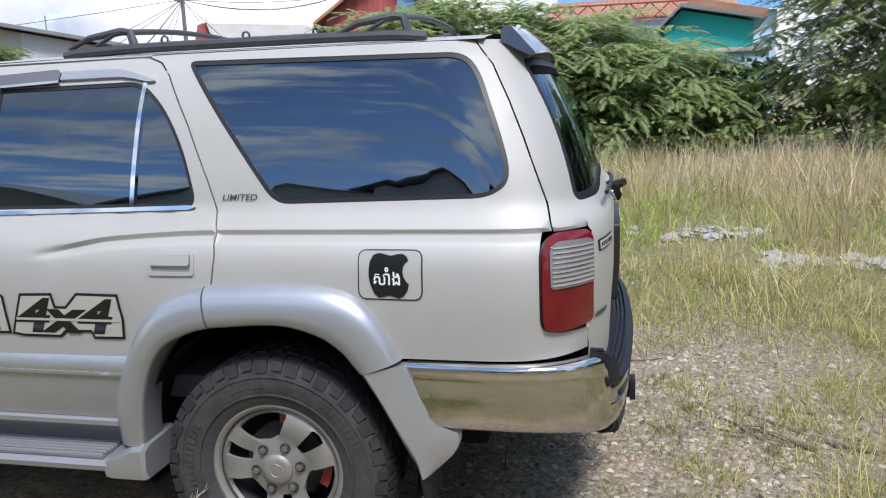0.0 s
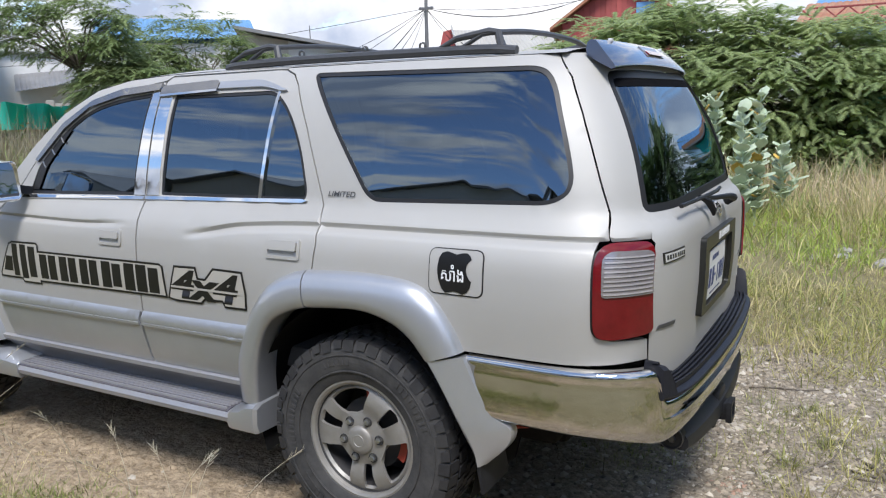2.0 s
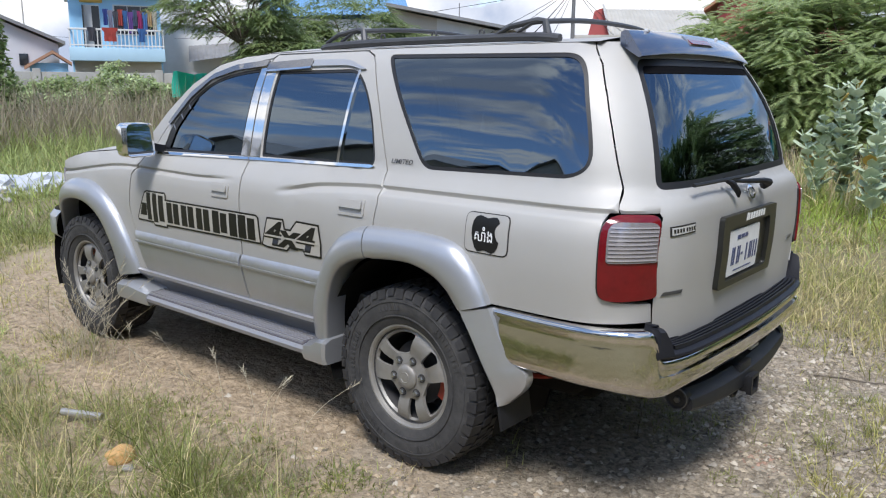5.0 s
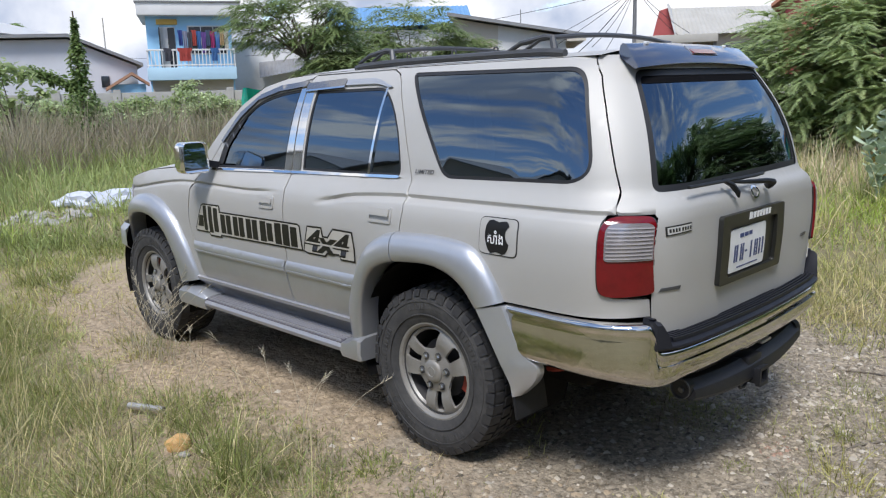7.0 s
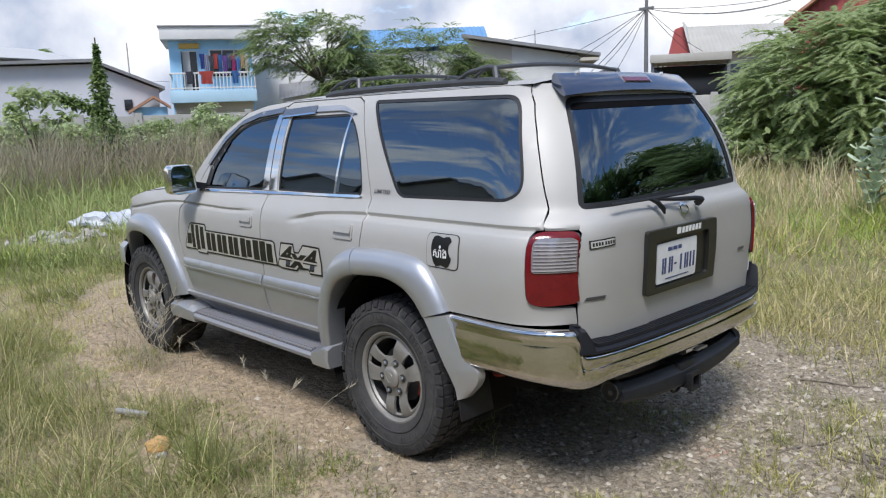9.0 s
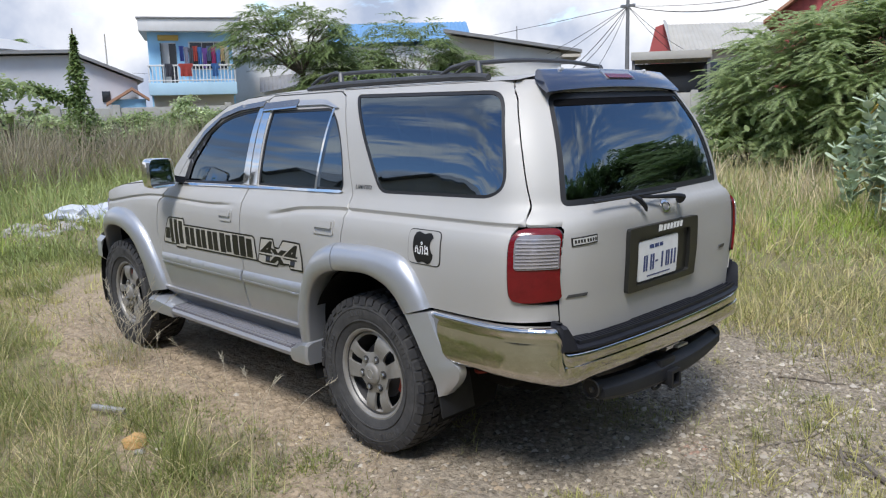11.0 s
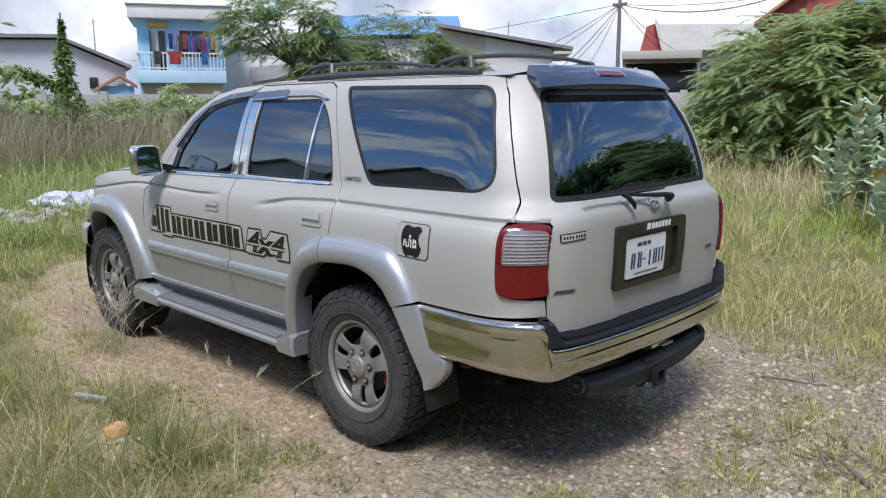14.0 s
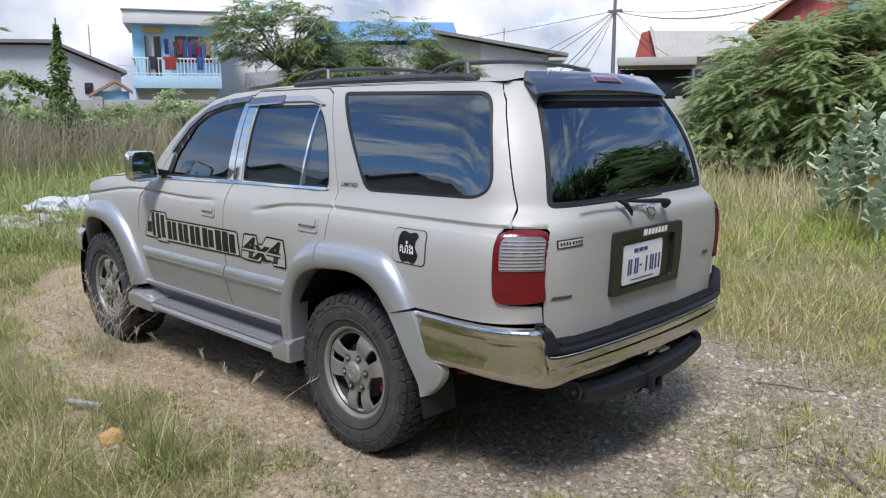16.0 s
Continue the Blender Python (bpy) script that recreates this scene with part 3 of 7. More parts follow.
for x in np.linspace(-2.0, -3.30, 24):
    z = BONNET(x)
    y = -side_surf(x, z)[1] - .004
    rows.append([(x - .10 * (1 - (j / 9) ** 2) * (1 if x > -3 else max(0, (x + 3.3) / .3) + .6), y * j / 9, z + .045 * (1 - abs(j / 9) ** 2.2)) for j in range(-9, 10)])
part("bonnet", loft(bm, rows), PAINT, car)
bm = bmesh.new()
rows = []
for z in np.linspace(.66, 1.0, 9):
    e = -side_surf(-3.27, z)[1]
    rows.append([(-3.27 - .14 * (1 - abs(j / 8) ** 2.5), e * j / 8, z) for j in range(-8, 9)])
nose = part("nose_panel", loft(bm, rows), PAINT, car)
bm = bmesh.new()
path = [(-2.99, -.83), (-3.15, -.80), (-3.32, -.66), (-3.44, -.40), (-3.48, 0), (-3.44, .40), (-3.32, .66), (-3.15, .80), (-2.99, .83)]
rows = [[(p.x + (.0 if s in (0, 3) else -.03), p.y * (1.0 if s in (0, 3) else 1.03), z) for s, z in enumerate((.58, .61, .72, .76))] for p in spline([(x, y, 0) for x, y in path], 33)]
part("front_bumper", loft(bm, rows), CLAD, car, "silver front bumper")
o = part("corner_lamp", sheet(bmesh.new(), [(-3.20, .92), (-3.20, 1.0), (-3.0, 1.035), (-2.97, .95)], side_surf, (), 0.04, 0.02, 0.006), CLEARLENS, car, "clear corner lamp")
twin(o, car)

# wheel-arch flares
def flare(outer, inner, n, lift_in=0.05, bulge=0.062, cap_ends=True, flat_face=False):
    bm = bmesh.new()
    a, b = spline([(x, z, 0) for x, z in outer], n), spline([(x, z, 0) for x, z in inner], n)
    rows = []
    for p, q_ in zip(a, b):
        row = []
        for w, d in ((0, -.01), (0, .020), (.03, .030), (.3, .040), (.6, .052), (.9, bulge - .002), (.98, lift_in), (1.0, lift_in - .015), (1.0, -.06)) if flat_face else ((0, -.006), (.02, .012), (.10, .030), (.25, .046), (.45, .056), (.7, bulge), (.9, bulge - .002), (.98, lift_in), (1.0, lift_in - .015), (1.0, -.06)):
            x, z = p.x + (q_.x - p.x) * w, p.y + (q_.y - p.y) * w
            y = side_surf(min(x, .9), max(z, .45))[1]
            row.append((x, y - d, z))
        rows.append(row)
    loft(bm, rows)
    if cap_ends:
        for row in (rows[0], rows[-1]):
            bm.faces.new([bm.verts.new(p) for p in row])
    return bm


FL_R_OUT = [(-.172, 1.003), (.074, 1.012), (.254, .997), (.34, .947), (.404, .86), (.441, .783)]
FL_R_IN = [(-.150, .876), (.064, .890), (.190, .862), (.262, .815), (.295, .775), (.318, .745)]
FL_D_OUT = [(-.178, 1.002), (-.248, .985), (-.352, .932), (-.437, .835), (-.50, .715), (-.545, .60), (-.552, .455)]
FL_D_IN = [(-.156, .874), (-.22, .858), (-.31, .815), (-.368, .745), (-.408, .65), (-.43, .56), (-.444, .455)]
FL_L_OUT = [(.450, .772), (.500, .660), (.556, .582), (.606, .550), (.592, .490), (.512, .408)]
FL_L_IN = [(.322, .748), (.371, .660), (.420, .555), (.445, .500), (.468, .452), (.490, .404)]
FL_F_OUT = [(-3.15, .59), (-3.15, .66), (-3.10, .80), (-2.97, .91), (-2.74, .995), (-2.47, .995), (-2.27, .89), (-2.16, .745), (-2.09, .60), (-2.06, .50)]
FL_F_IN = [(-3.06, .59), (-3.05, .65), (-3.01, .73), (-2.92, .82), (-2.73, .875), (-2.53, .872), (-2.37, .80), (-2.28, .68), (-2.245, .58), (-2.235, .47)]
for name, a, b, n, lab in (("rear_flare", FL_R_OUT, FL_R_IN, 28, ""), ("door_flare", FL_D_OUT, FL_D_IN, 30, ""), ("lower_flare", FL_L_OUT, FL_L_IN, 20, ""), ("front_flare", FL_F_OUT, FL_F_IN, 44, "")):
    o = part(name, flare(a, b, n, flat_face=name == "lower_flare"), CLAD, car, "silver wheel-arch flare", sharp=35 if name == "lower_flare" else 50)
    twin(o, car)

# sills and running boards
bm = bmesh.new()
rows = [[(x, y, z) for y, z in ((-.80, .54), (-.838, .525), (-.836, .508), (-.812, .490), (-.785, .472), (-.768, .450), (-.760, .425), (-.757, .395), (-.66, .30))] for x in np.linspace(-2.10, -.47, 12)]
o = part("sill", loft(bm, rows), ROCKER, car, "dusty grey sill")
twin(o, car)
board = part("running_board", loft(bmesh.new(), [[(x, y, z) for y, z in ((-.70, .40), (-.855, .412), (-.885, .405), (-.893, .390), (-.887, .370), (-.86, .358), (-.70, .358))] for x in np.linspace(-2.15, -.50, 16)], True, True), ROCKER, car, "dusty grey running board")
strips = [part("tread_plate", loft(bmesh.new(), [[(x, y, z) for y, z in ((-.755, .402), (-.755, .408), (-.852, .418), (-.880, .411), (-.880, .404))] for x in (-1.95, -1.5, -1.0, -.59)], True, True), STEP, board, "dark ribbed rubber tread")] + [boxed("tread_strip", (-1.93, -.60, y, y + .007, .404, .423), ROCKER, board, "", 0.003) for y in (-.872, -.852, -.832, -.812, -.792, -.772)]
bm = bmesh.new()
loft(bm, [[(x, y * s_, z) for y, z in ((-.70, .44 + r), (-.86, .43 + r), (-.893, .415 + r * .6), (-.897, .38), (-.885, .345), (-.70, .34))] for x, s_, r in ((-2.235, .985, -.01), (-2.22, 1.0, .012), (-2.10, 1.0, .022), (-2.0, 1.0, .008), (-1.90, .998, -.006))], True, True)
ends = [part("end_cap", bm, CLAD, board, "silver moulded end cap")]
bm = bmesh.new()
loft(bm, [[(x, y * s_, z) for y, z in ((-.70, .43 + r), (-.86, .425 + r), (-.893, .41 + r), (-.897, .38), (-.885, .345), (-.70, .34))] for x, s_, r in ((-.590, .990, -.014), (-.565, 1.0, .004), (-.52, 1.0, .012), (-.485, 1.0, .034), (-.445, 1.0, .038), (-.435, .985, .030))], True, True)
ends.append(part("end_cap", bm, CLAD, board, "silver moulded end cap"))
for o in strips + ends:
    twin(o, board)
twin(board, car)

# tailgate, rear window and lamps
JOIN = lambda z: R_OF(z) - .0750
JOIN_Z = [1.152 + .57 * k / 48 for k in range(49)]
gate = bmesh.new()
strip_out = [(x + .002, z) for x, z in SEAM_H] + [(JOIN(z), z) for z in JOIN_Z]
sheet(gate, strip_out, side_surf, (), 0.02, 0.0)
RGLASS = rounded([(-.676, 1.222), (-.668, 1.40), (-.654, 1.664), (.640, 1.672), (.645, 1.40), (.642, 1.235)], [.035, 0, .05, .05, 0, .035])
U = .6845
gate_out = [(-U, z) for z in JOIN_Z] + [(U, z) for z in reversed(JOIN_Z)] + [(U - .012, 1.14), (U - .014, .83), (U - .02, .70), (-U + .02, .70), (-U + .014, .83), (-U + .012, 1.14)]
sheet(gate, gate_out, rear_surf, [RGLASS], 0.04, 0.0, rows=[1.13, 1.15, 1.165, 1.175, 1.186, 1.195, 1.205, 1.212])
mirror_strip = bmesh.new()
sheet(mirror_strip, strip_out, side_surf, (), 0.02, 0.0)
for v in mirror_strip.verts:
    v.co = to_right(Vector((v.co.x, -v.co.y, v.co.z)))
tmp = bpy.data.meshes.new("strip")
mirror_strip.to_mesh(tmp)
mirror_strip.free()
gate.from_mesh(tmp)
bpy.data.meshes.remove(tmp)
bmesh.ops.remove_doubles(gate, verts=gate.verts[:], dist=0.0012)
bmesh.ops.recalc_face_normals(gate, faces=gate.faces[:])
tailgate = part("tailgate", gate, PAINT, car)
seal = shrink(RGLASS, 0.024)
part("window_seal", sheet(bmesh.new(), RGLASS, lifted(rear_surf, -0.004), [seal], 0.04, 0.014), SEAL, tailgate)
part("rear_window", sheet(bmesh.new(), seal, lifted(rear_surf, -0.008), (), 0.06, 0.004), GLASS, tailgate, "dark tinted rear window")
# the reflected spoiler underside, put on the glass as a black band
part("window_band", sheet(bmesh.new(), [(-.640, 1.614), (-.630, 1.640), (.570, 1.648), (.590, 1.622)], lifted(rear_surf, -0.0065), (), 0.06, 0.001), BAND, tailgate, "black band drawn for the dark reflection of the spoiler")


def lens(outline, mat, name, owner, lift=0.012, label=""):
    return part(name, sheet(bmesh.new(), outline, side_surf, (), 0.015, 0.03, lift), mat, owner, label)


TL = rounded([(.853, .876), (.850, 1.145), (.991, 1.143), (.991, .870), (.90, .863)], [.035, .055, .034, .020, .03])
lamp = part("tail_lamp", sheet(bmesh.new(), shrink(TL, -.003), side_surf, (), 0.018, 0.04, 0.001), SEAL, car, "red and clear wrap-around tail lamp")
lens(shrink(TL, .002), REDLENS, "red_lens", lamp, 0.012)
clear = rounded([(.874, .997), (.871, 1.124), (.985, 1.124), (.987, .997)], [.012, .03, .022, .004])
lens(clear, CLEARLENS, "clear_lens", lamp, 0.017, "clear ribbed lens")
for k in range(9):
    z = 1.004 + k * .0128
    part("lens_rib", sheet(bmesh.new(), [(.878, z), (.878, z + .0045), (.983, z + .0045), (.983, z)], side_surf, (), 0.02, 0.004, 0.0202), RIB, lamp)
other = [o for o in lamp.children]
right_lamp = twin(lamp, car)
for o in other:
    twin(o, right_lamp)

# bumper
PLAN = [(.452, -.853), (.62, -.860), (.80, -.858), (.93, -.822), (1.035, -.735), (1.088, -.60), (1.112, -.3), (1.12, 0)]
half = spline([(x, y, 0) for x, y in PLAN], 64)
ring = half + [Vector((p.x, -p.y, 0)) for p in reversed(half[:-1])]
bm = bmesh.new()
rows = []
for i, p in enumerate(ring):
    d = (ring[min(i + 1, len(ring) - 1)] - ring[max(i - 1, 0)]).normalized()
    n = Vector((d.y, -d.x, 0))
    side = min(1, max(0, (abs(p.y) - .722) / .016)) if p.x > .9 else 1.0
    top = .676 + (.775 - .676) * side
    bot = .566 - .012 * min(1, max(0, (p.x - 1.0) / .08)) - .024 * math.exp(-((abs(p.y) - .735) / .09) ** 2) * min(1, max(0, (p.x - .75) / .2))
    prof = [(-.05, top - .002), (-.012, top + .002), (.004, top - .008), (.008, top - .024), (.001, top - .034), (.004, top - .06), (.009, (top + bot) / 2 + .01), (.008, bot + .04), (.003, bot + .016), (-.010, bot + .002), (-.03, bot - .004), (-.07, bot - .004)]
    rows.append([(p.x + n.x * o_, p.y + n.y * o_, z) for o_, z in prof])
bumper = part("rear_bumper", loft(bm, rows), BUMPER_CHROME, car, "dusty chrome rear bumper", sharp=60)
bm = bmesh.new()
rows = []
plan_y, plan_x = [-q_.y for q_ in reversed(half)], [q_.x for q_ in reversed(half)]
bumper_x = lambda y: float(np.interp(abs(y), plan_y, plan_x))
ys = np.linspace(-.735, .735, 85)
for y in ys:
    xo = bumper_x(y) + .013
    up = (.085 if y < 0 else .108) * min(1, max(0, (abs(y) - .688) / .026)) ** .7
    rows.append([(x, y, z) for x, z in ((.985, .66 + up), (.99, .71 + up), (1.03, .708 + up), (xo - .04, .702 + up), (xo - .012, .698 + up), (xo, .692 + up * .95), (xo + .002, .686), (xo - .006, .677), (xo - .06, .672))])
for row in (rows[0], rows[-1]):
    bm.faces.new([bm.verts.new(p) for p in row])
loft(bm, rows)
pad = part("step_pad", bm, PAD, bumper, "black ribbed plastic step pad")
for k in range(5):
    bm = bmesh.new()
    rows = []
    for y in np.linspace(-.660, .660, 25):
        xo = bumper_x(y) - .010 - k * .0155
        rows.append([(xo - .0045, y, .700), (xo - .0035, y, .7150), (xo + .0035, y, .7150), (xo + .0045, y, .700)])
    part("pad_rib", loft(bm, rows), PAD, pad)

# spoiler: a thin sloping blade, its lower edge arched and its ends slanting outwards
bm = bmesh.new()
rows = []
for k in range(-16, 17):
    s_ = k / 16
    arch = .020 * abs(s_) ** 2.2
    pull = .018 * abs(s_) ** 3
    mid = .020 * max(0, s_)
    rows.append([(x - pull, -.005 + mid * .3 + hw * s_, z - arch * f_) for x, z, hw, f_ in ((.722, 1.736, .462, .3), (.726, 1.760, .462, .3), (.740, 1.769, .466, .35), (.758, 1.766, .474, .4), (.792, 1.736, .494, .7), (.834, 1.695, .514, 1), (.836, 1.687, .515, 1), (.824, 1.683, .513, 1), (.775, 1.702, .490, .8), (.728, 1.720, .466, .4))])
spoiler = part("roof_spoiler", loft(bm, rows, True, True), SPOILER, car, "dark blue filmed roof spoiler", sharp=45)
for y0, y1, mat, lab, lift_ in ((-.090, .132, CLAD, "pale lamp frame", .001), (-.080, .115, REDLENS, "red high brake lamp", .004)):
    dz = 0.0 if lift_ < .002 else .006
    bm = bmesh.new()
    loft(bm, [[(.771 + lift_, y, 1.7580 - dz), (.808 + lift_, y, 1.722 + dz), (.790, y, 1.715 + dz), (.755, y, 1.750 - dz)] for y in np.linspace(y0, y1, 4)], True, True)
    part("brake_lamp", bm, mat, spoiler, lab)
for y in (-.36, -.35, .30):
    part("screw", box(bmesh.new(), .742, .756, y, y + .012, 1.758, 1.770, .003), WHITE, spoiler)

# plate housing, plate, badges, wiper
def across(y, z):
    return y / (H_OF(z) / .845 + (lean(z) / .6845 if y > 0 else 0)), z


def rear_panel(name, poly, mat, owner, lift, thick, label="", holes=()):
    return part(name, sheet(bmesh.new(), [across(y, z) for y, z in poly], rear_surf, [[across(y, z) for y, z in h] for h in holes], 0.03, thick, lift), mat, owner, label)


hole = rounded([(-.262, .862), (-.262, 1.062), (.175, 1.062), (.175, .862)], .015, 3)
housing = rear_panel("plate_housing", rounded([(-.325, .838), (-.322, 1.108), (.243, 1.106), (.236, .835)], .015, 3), HOUSING, tailgate, 0.020, 0.03, "dark olive plastic number plate housing", [hole])
rear_panel("housing_floor", shrink(hole, -.004), HOUSING, housing, 0.004, 0.004)
plate = rear_panel("number_plate", rounded([(-.240, .872), (-.240, 1.044), (.080, 1.044), (.080, .872)], .012, 3), WHITE, housing, 0.011, 0.005, "white number plate with dark blue marks")
for y0, y1, z0, z1 in [(y, y + .013, .912, .980) for y in (-.203, -.184, -.150, -.131, -.058, -.022, -.003, .022, .050)] + [(-.108, -.088, .942, .950), (-.160, -.125, 1.006, 1.022), (-.118, -.085, 1.006, 1.022), (-.078, -.050, 1.006, 1.022), (-.17, .02, .886, .891)]:
    rear_panel("plate_mark", [(y0, z0), (y0, z1), (y1, z1), (y1, z0)], PLATEBLUE, plate, 0.0125, 0.001)
for k, (y0, y1) in enumerate(((-.105, -.075), (-.065, -.045), (-.037, -.017), (-.009, .011), (.019, .039), (.047, .067), (.075, .095))):
    rear_panel("housing_mark", [(y0, 1.073), (y0 + .006, 1.098 + (.004 if k == 0 else 0)), (y1 + .006, 1.098), (y1, 1.073)], WHITE, housing, 0.0215, 0.001)
badge = rear_panel("sticker_badge", [(-.635, 1.075), (-.635, 1.108), (-.515, 1.114), (-.515, 1.082)], HOUSING, tailgate, 0.004, 0.004, "small dark sticker badge with pale marks")
rear_panel("badge_field", [(-.630, 1.079), (-.630, 1.1035), (-.520, 1.109), (-.520, 1.0865)], BADGEMARK, badge, 0.0055, 0.001)
for k in range(8):
    y0, z0 = -.624 + k * .0128 + (.004 if k > 3 else 0), 1.086 + k * .0006
    rear_panel("badge_mark", [(y0, z0), (y0, z0 + .013), (y0 + .008, z0 + .013), (y0 + .008, z0)], HOUSING, badge, 0.0065, 0.001)
for y0, y1, z0, z1 in ((-.655, -.565, .874, .886), (.50, .565, .912, .926)):
    rear_panel("script_badge", [(y0, z0), (y0 + .01, z1), (y1 + .006, z1), (y1, z0)], RACK, tailgate, 0.004, 0.003, "small metal script badge")
rear_panel("emblem", [(-.013 + .034 * math.cos(a), 1.168 + .024 * math.sin(a)) for a in np.linspace(0, 2 * math.pi, 20, endpoint=False)], CHROME, tailgate, 0.008, 0.006, "oval chrome emblem",
           [[(-.013 + .026 * math.cos(a), 1.168 + .017 * math.sin(a)) for a in np.linspace(0, 2 * math.pi, 16, endpoint=False)]])
wiper = part("rear_wiper", tube(bmesh.new(), [(1.07, .085, 1.190), (1.095, .065, 1.205), (1.09, .02, 1.215), (1.06, -.12, 1.222), (1.045, -.22, 1.232)], [.018, .016, .011, .008, .007], 8), BLACK, tailgate, "black rear wiper")
part("wiper_blade", tube(bmesh.new(), [(1.035, -.52, 1.238), (1.05, -.25, 1.238), (1.05, .0, 1.236), (1.04, .10, 1.236)], .007, 6), SEAL, wiper)
part("wiper_mount", tube(bmesh.new(), [(1.040, -.265, 1.240), (1.062, -.232, 1.222), (1.075, -.205, 1.190), (1.074, -.195, 1.170)], [.010, .016, .013, .005], 8, 0.7), BLACK, wiper)

# roof rack
for s_ in (1, -1):
    bm = bmesh.new()
    path = [(-.83, -.500, 1.730), (-.76, -.497, 1.740), (-.5, -.490, 1.748), (0, -.488, 1.750), (.35, -.488, 1.748), (.47, -.490, 1.738)]
    tube(bm, [(p.x, p.y * s_, p.z) for p in spline(path, 20)], .017, 8, 1.0)
    rail = part("rack_rail", bm, RACK, car, "dark grey roof rail")
    for x0 in (-.62, .36):
        bm = bmesh.new()
        tube(bm, [(x, y * s_, z) for x, y, z in ((x0 - .20, -.488, 1.755), (x0 - .12, -.486, 1.79), (x0, -.475, 1.808), (x0 + .03, -.47, 1.804), (x0 + .05, -.48, 1.755))], [.008, .011, .014, .014, .016], 8)
        tube(bm, [(x, y * s_, z) for x, y, z in ((x0 - .10, -.486, 1.758), (x0 - .02, -.482, 1.80), (x0 + .03, -.474, 1.802))], .008, 6)
        part("rack_tower", bm, RACK, rail)
    for x0 in (-.45, -.15, .1):
        bm = bmesh.new()
        tube(bm, [(x0 + .012 * math.cos(a), -.486 * s_, 1.772 + .012 * math.sin(a)) for a in np.linspace(-.6, 3.74, 9)], .004, 6)
        part("rack_eyelet", bm, RACK, rail)
for x0 in (-.60, .38):
    bm = bmesh.new()
    tube(bm, spline([(x0, -.475, 1.804), (x0 + .02, -.25, 1.820), (x0 + .02, 0, 1.826), (x0 + .02, .25, 1.820), (x0, .475, 1.804)], 17), .013, 8, 0.8)
    part("rack_crossbar", bm, RACK, car, "dark grey arched crossbar")

# mirrors
def wing_mirror():
    bm = bmesh.new()
    rows = []
    for x, k, dy in ((-1.945, .10, .02), (-1.942, .55, .012), (-1.915, .88, .004), (-1.87, 1.0, 0), (-1.81, 1.0, 0), (-1.798, .97, 0)):
        rows.append([(x + (.035 if py < 0 else 0) * 0, -.930 + dy + px_ * k, 1.280 + pz * k) for px_, pz, py in
                     [(v[0], v[1], 0) for v in rounded([(-.080, -.098), (-.077, .082), (.075, .082), (.085, -.098)], .032, 4)]])
    loft(bm, rows, True, True)
    shell = part("wing_mirror", bm, CHROME, car, "chrome wing mirror", sharp=60)
    poly = rounded([(-.080, -.098), (-.077, .082), (.075, .082), (.085, -.098)], .032, 4)
    bm = bmesh.new()
    loft(bm, [[(x, -.930 + a * k, 1.280 + b * k) for a, b in poly] for x, k in ((-1.802, 1.0), (-1.785, .985), (-1.782, .945), (-1.83, .94))], True)
    frame_ = part("mirror_frame", bm, CHROME, shell)
    bm = bmesh.new()
    bm.faces.new([bm.verts.new((-1.788 - .06 * (.09 + b), -.930 + a * .94, 1.280 + b * .94)) for a, b in poly])
    face = part("mirror_face", bm, MIRROR, shell, "mirror glass")
    foot = part("mirror_arm", loft(bmesh.new(), [[(x, y, z) for x, z in ((-1.90, 1.205 + r), (-1.90, 1.245 + r), (-1.84, 1.245 + r), (-1.83, 1.205 + r))] for y, r in ((-.87, .02), (-.80, 0), (-.74, -.012))], True, True), BLACK, shell)
    return shell, [frame_, face, foot]


shell, bits = wing_mirror()
other_shell = twin(shell, car)
for o in bits:
    twin(o, other_shell)

# wheels
def tyre_mesh():
    bm = bmesh.new()
    R = .385
    prof = [(.216, -.095), (.224, -.118), (.245, -.128), (.285, -.136), (.325, -.137), (.350, -.131), (.365, -.121), (.373, -.105), (.3745, 0), (.373, .105), (.365, .121), (.352, .131), (.325, .137), (.245, .128), (.224, .118), (.216, .095)]
    lathe(bm, prof, 72)
    for a0, count, r in ((20, 9, .300), (95, 6, .300), (150, 12, .296), (215, 9, .300), (285, 7, .300)):
        for k in range(count):         # raised marks on the side wall
            a = radians(a0 + k * 4.2)
            m = Matrix.Rotation(-a, 4, "Y") @ Matrix.Translation((r, -.1375, 0))
            box(bm, -.013, .013, -.0015, .0015, -.006, .003 if k % 3 else .006, 0, m)
    for r in (.262, .322):
        lathe(bm, [(r - .003, -.130 if r < .3 else -.1355), (r - .002, -.137 if r < .3 else -.1395), (r + .002, -.137 if r < .3 else -.1395), (r + .003, -.131 if r < .3 else -.1345)], 72)
    return bm


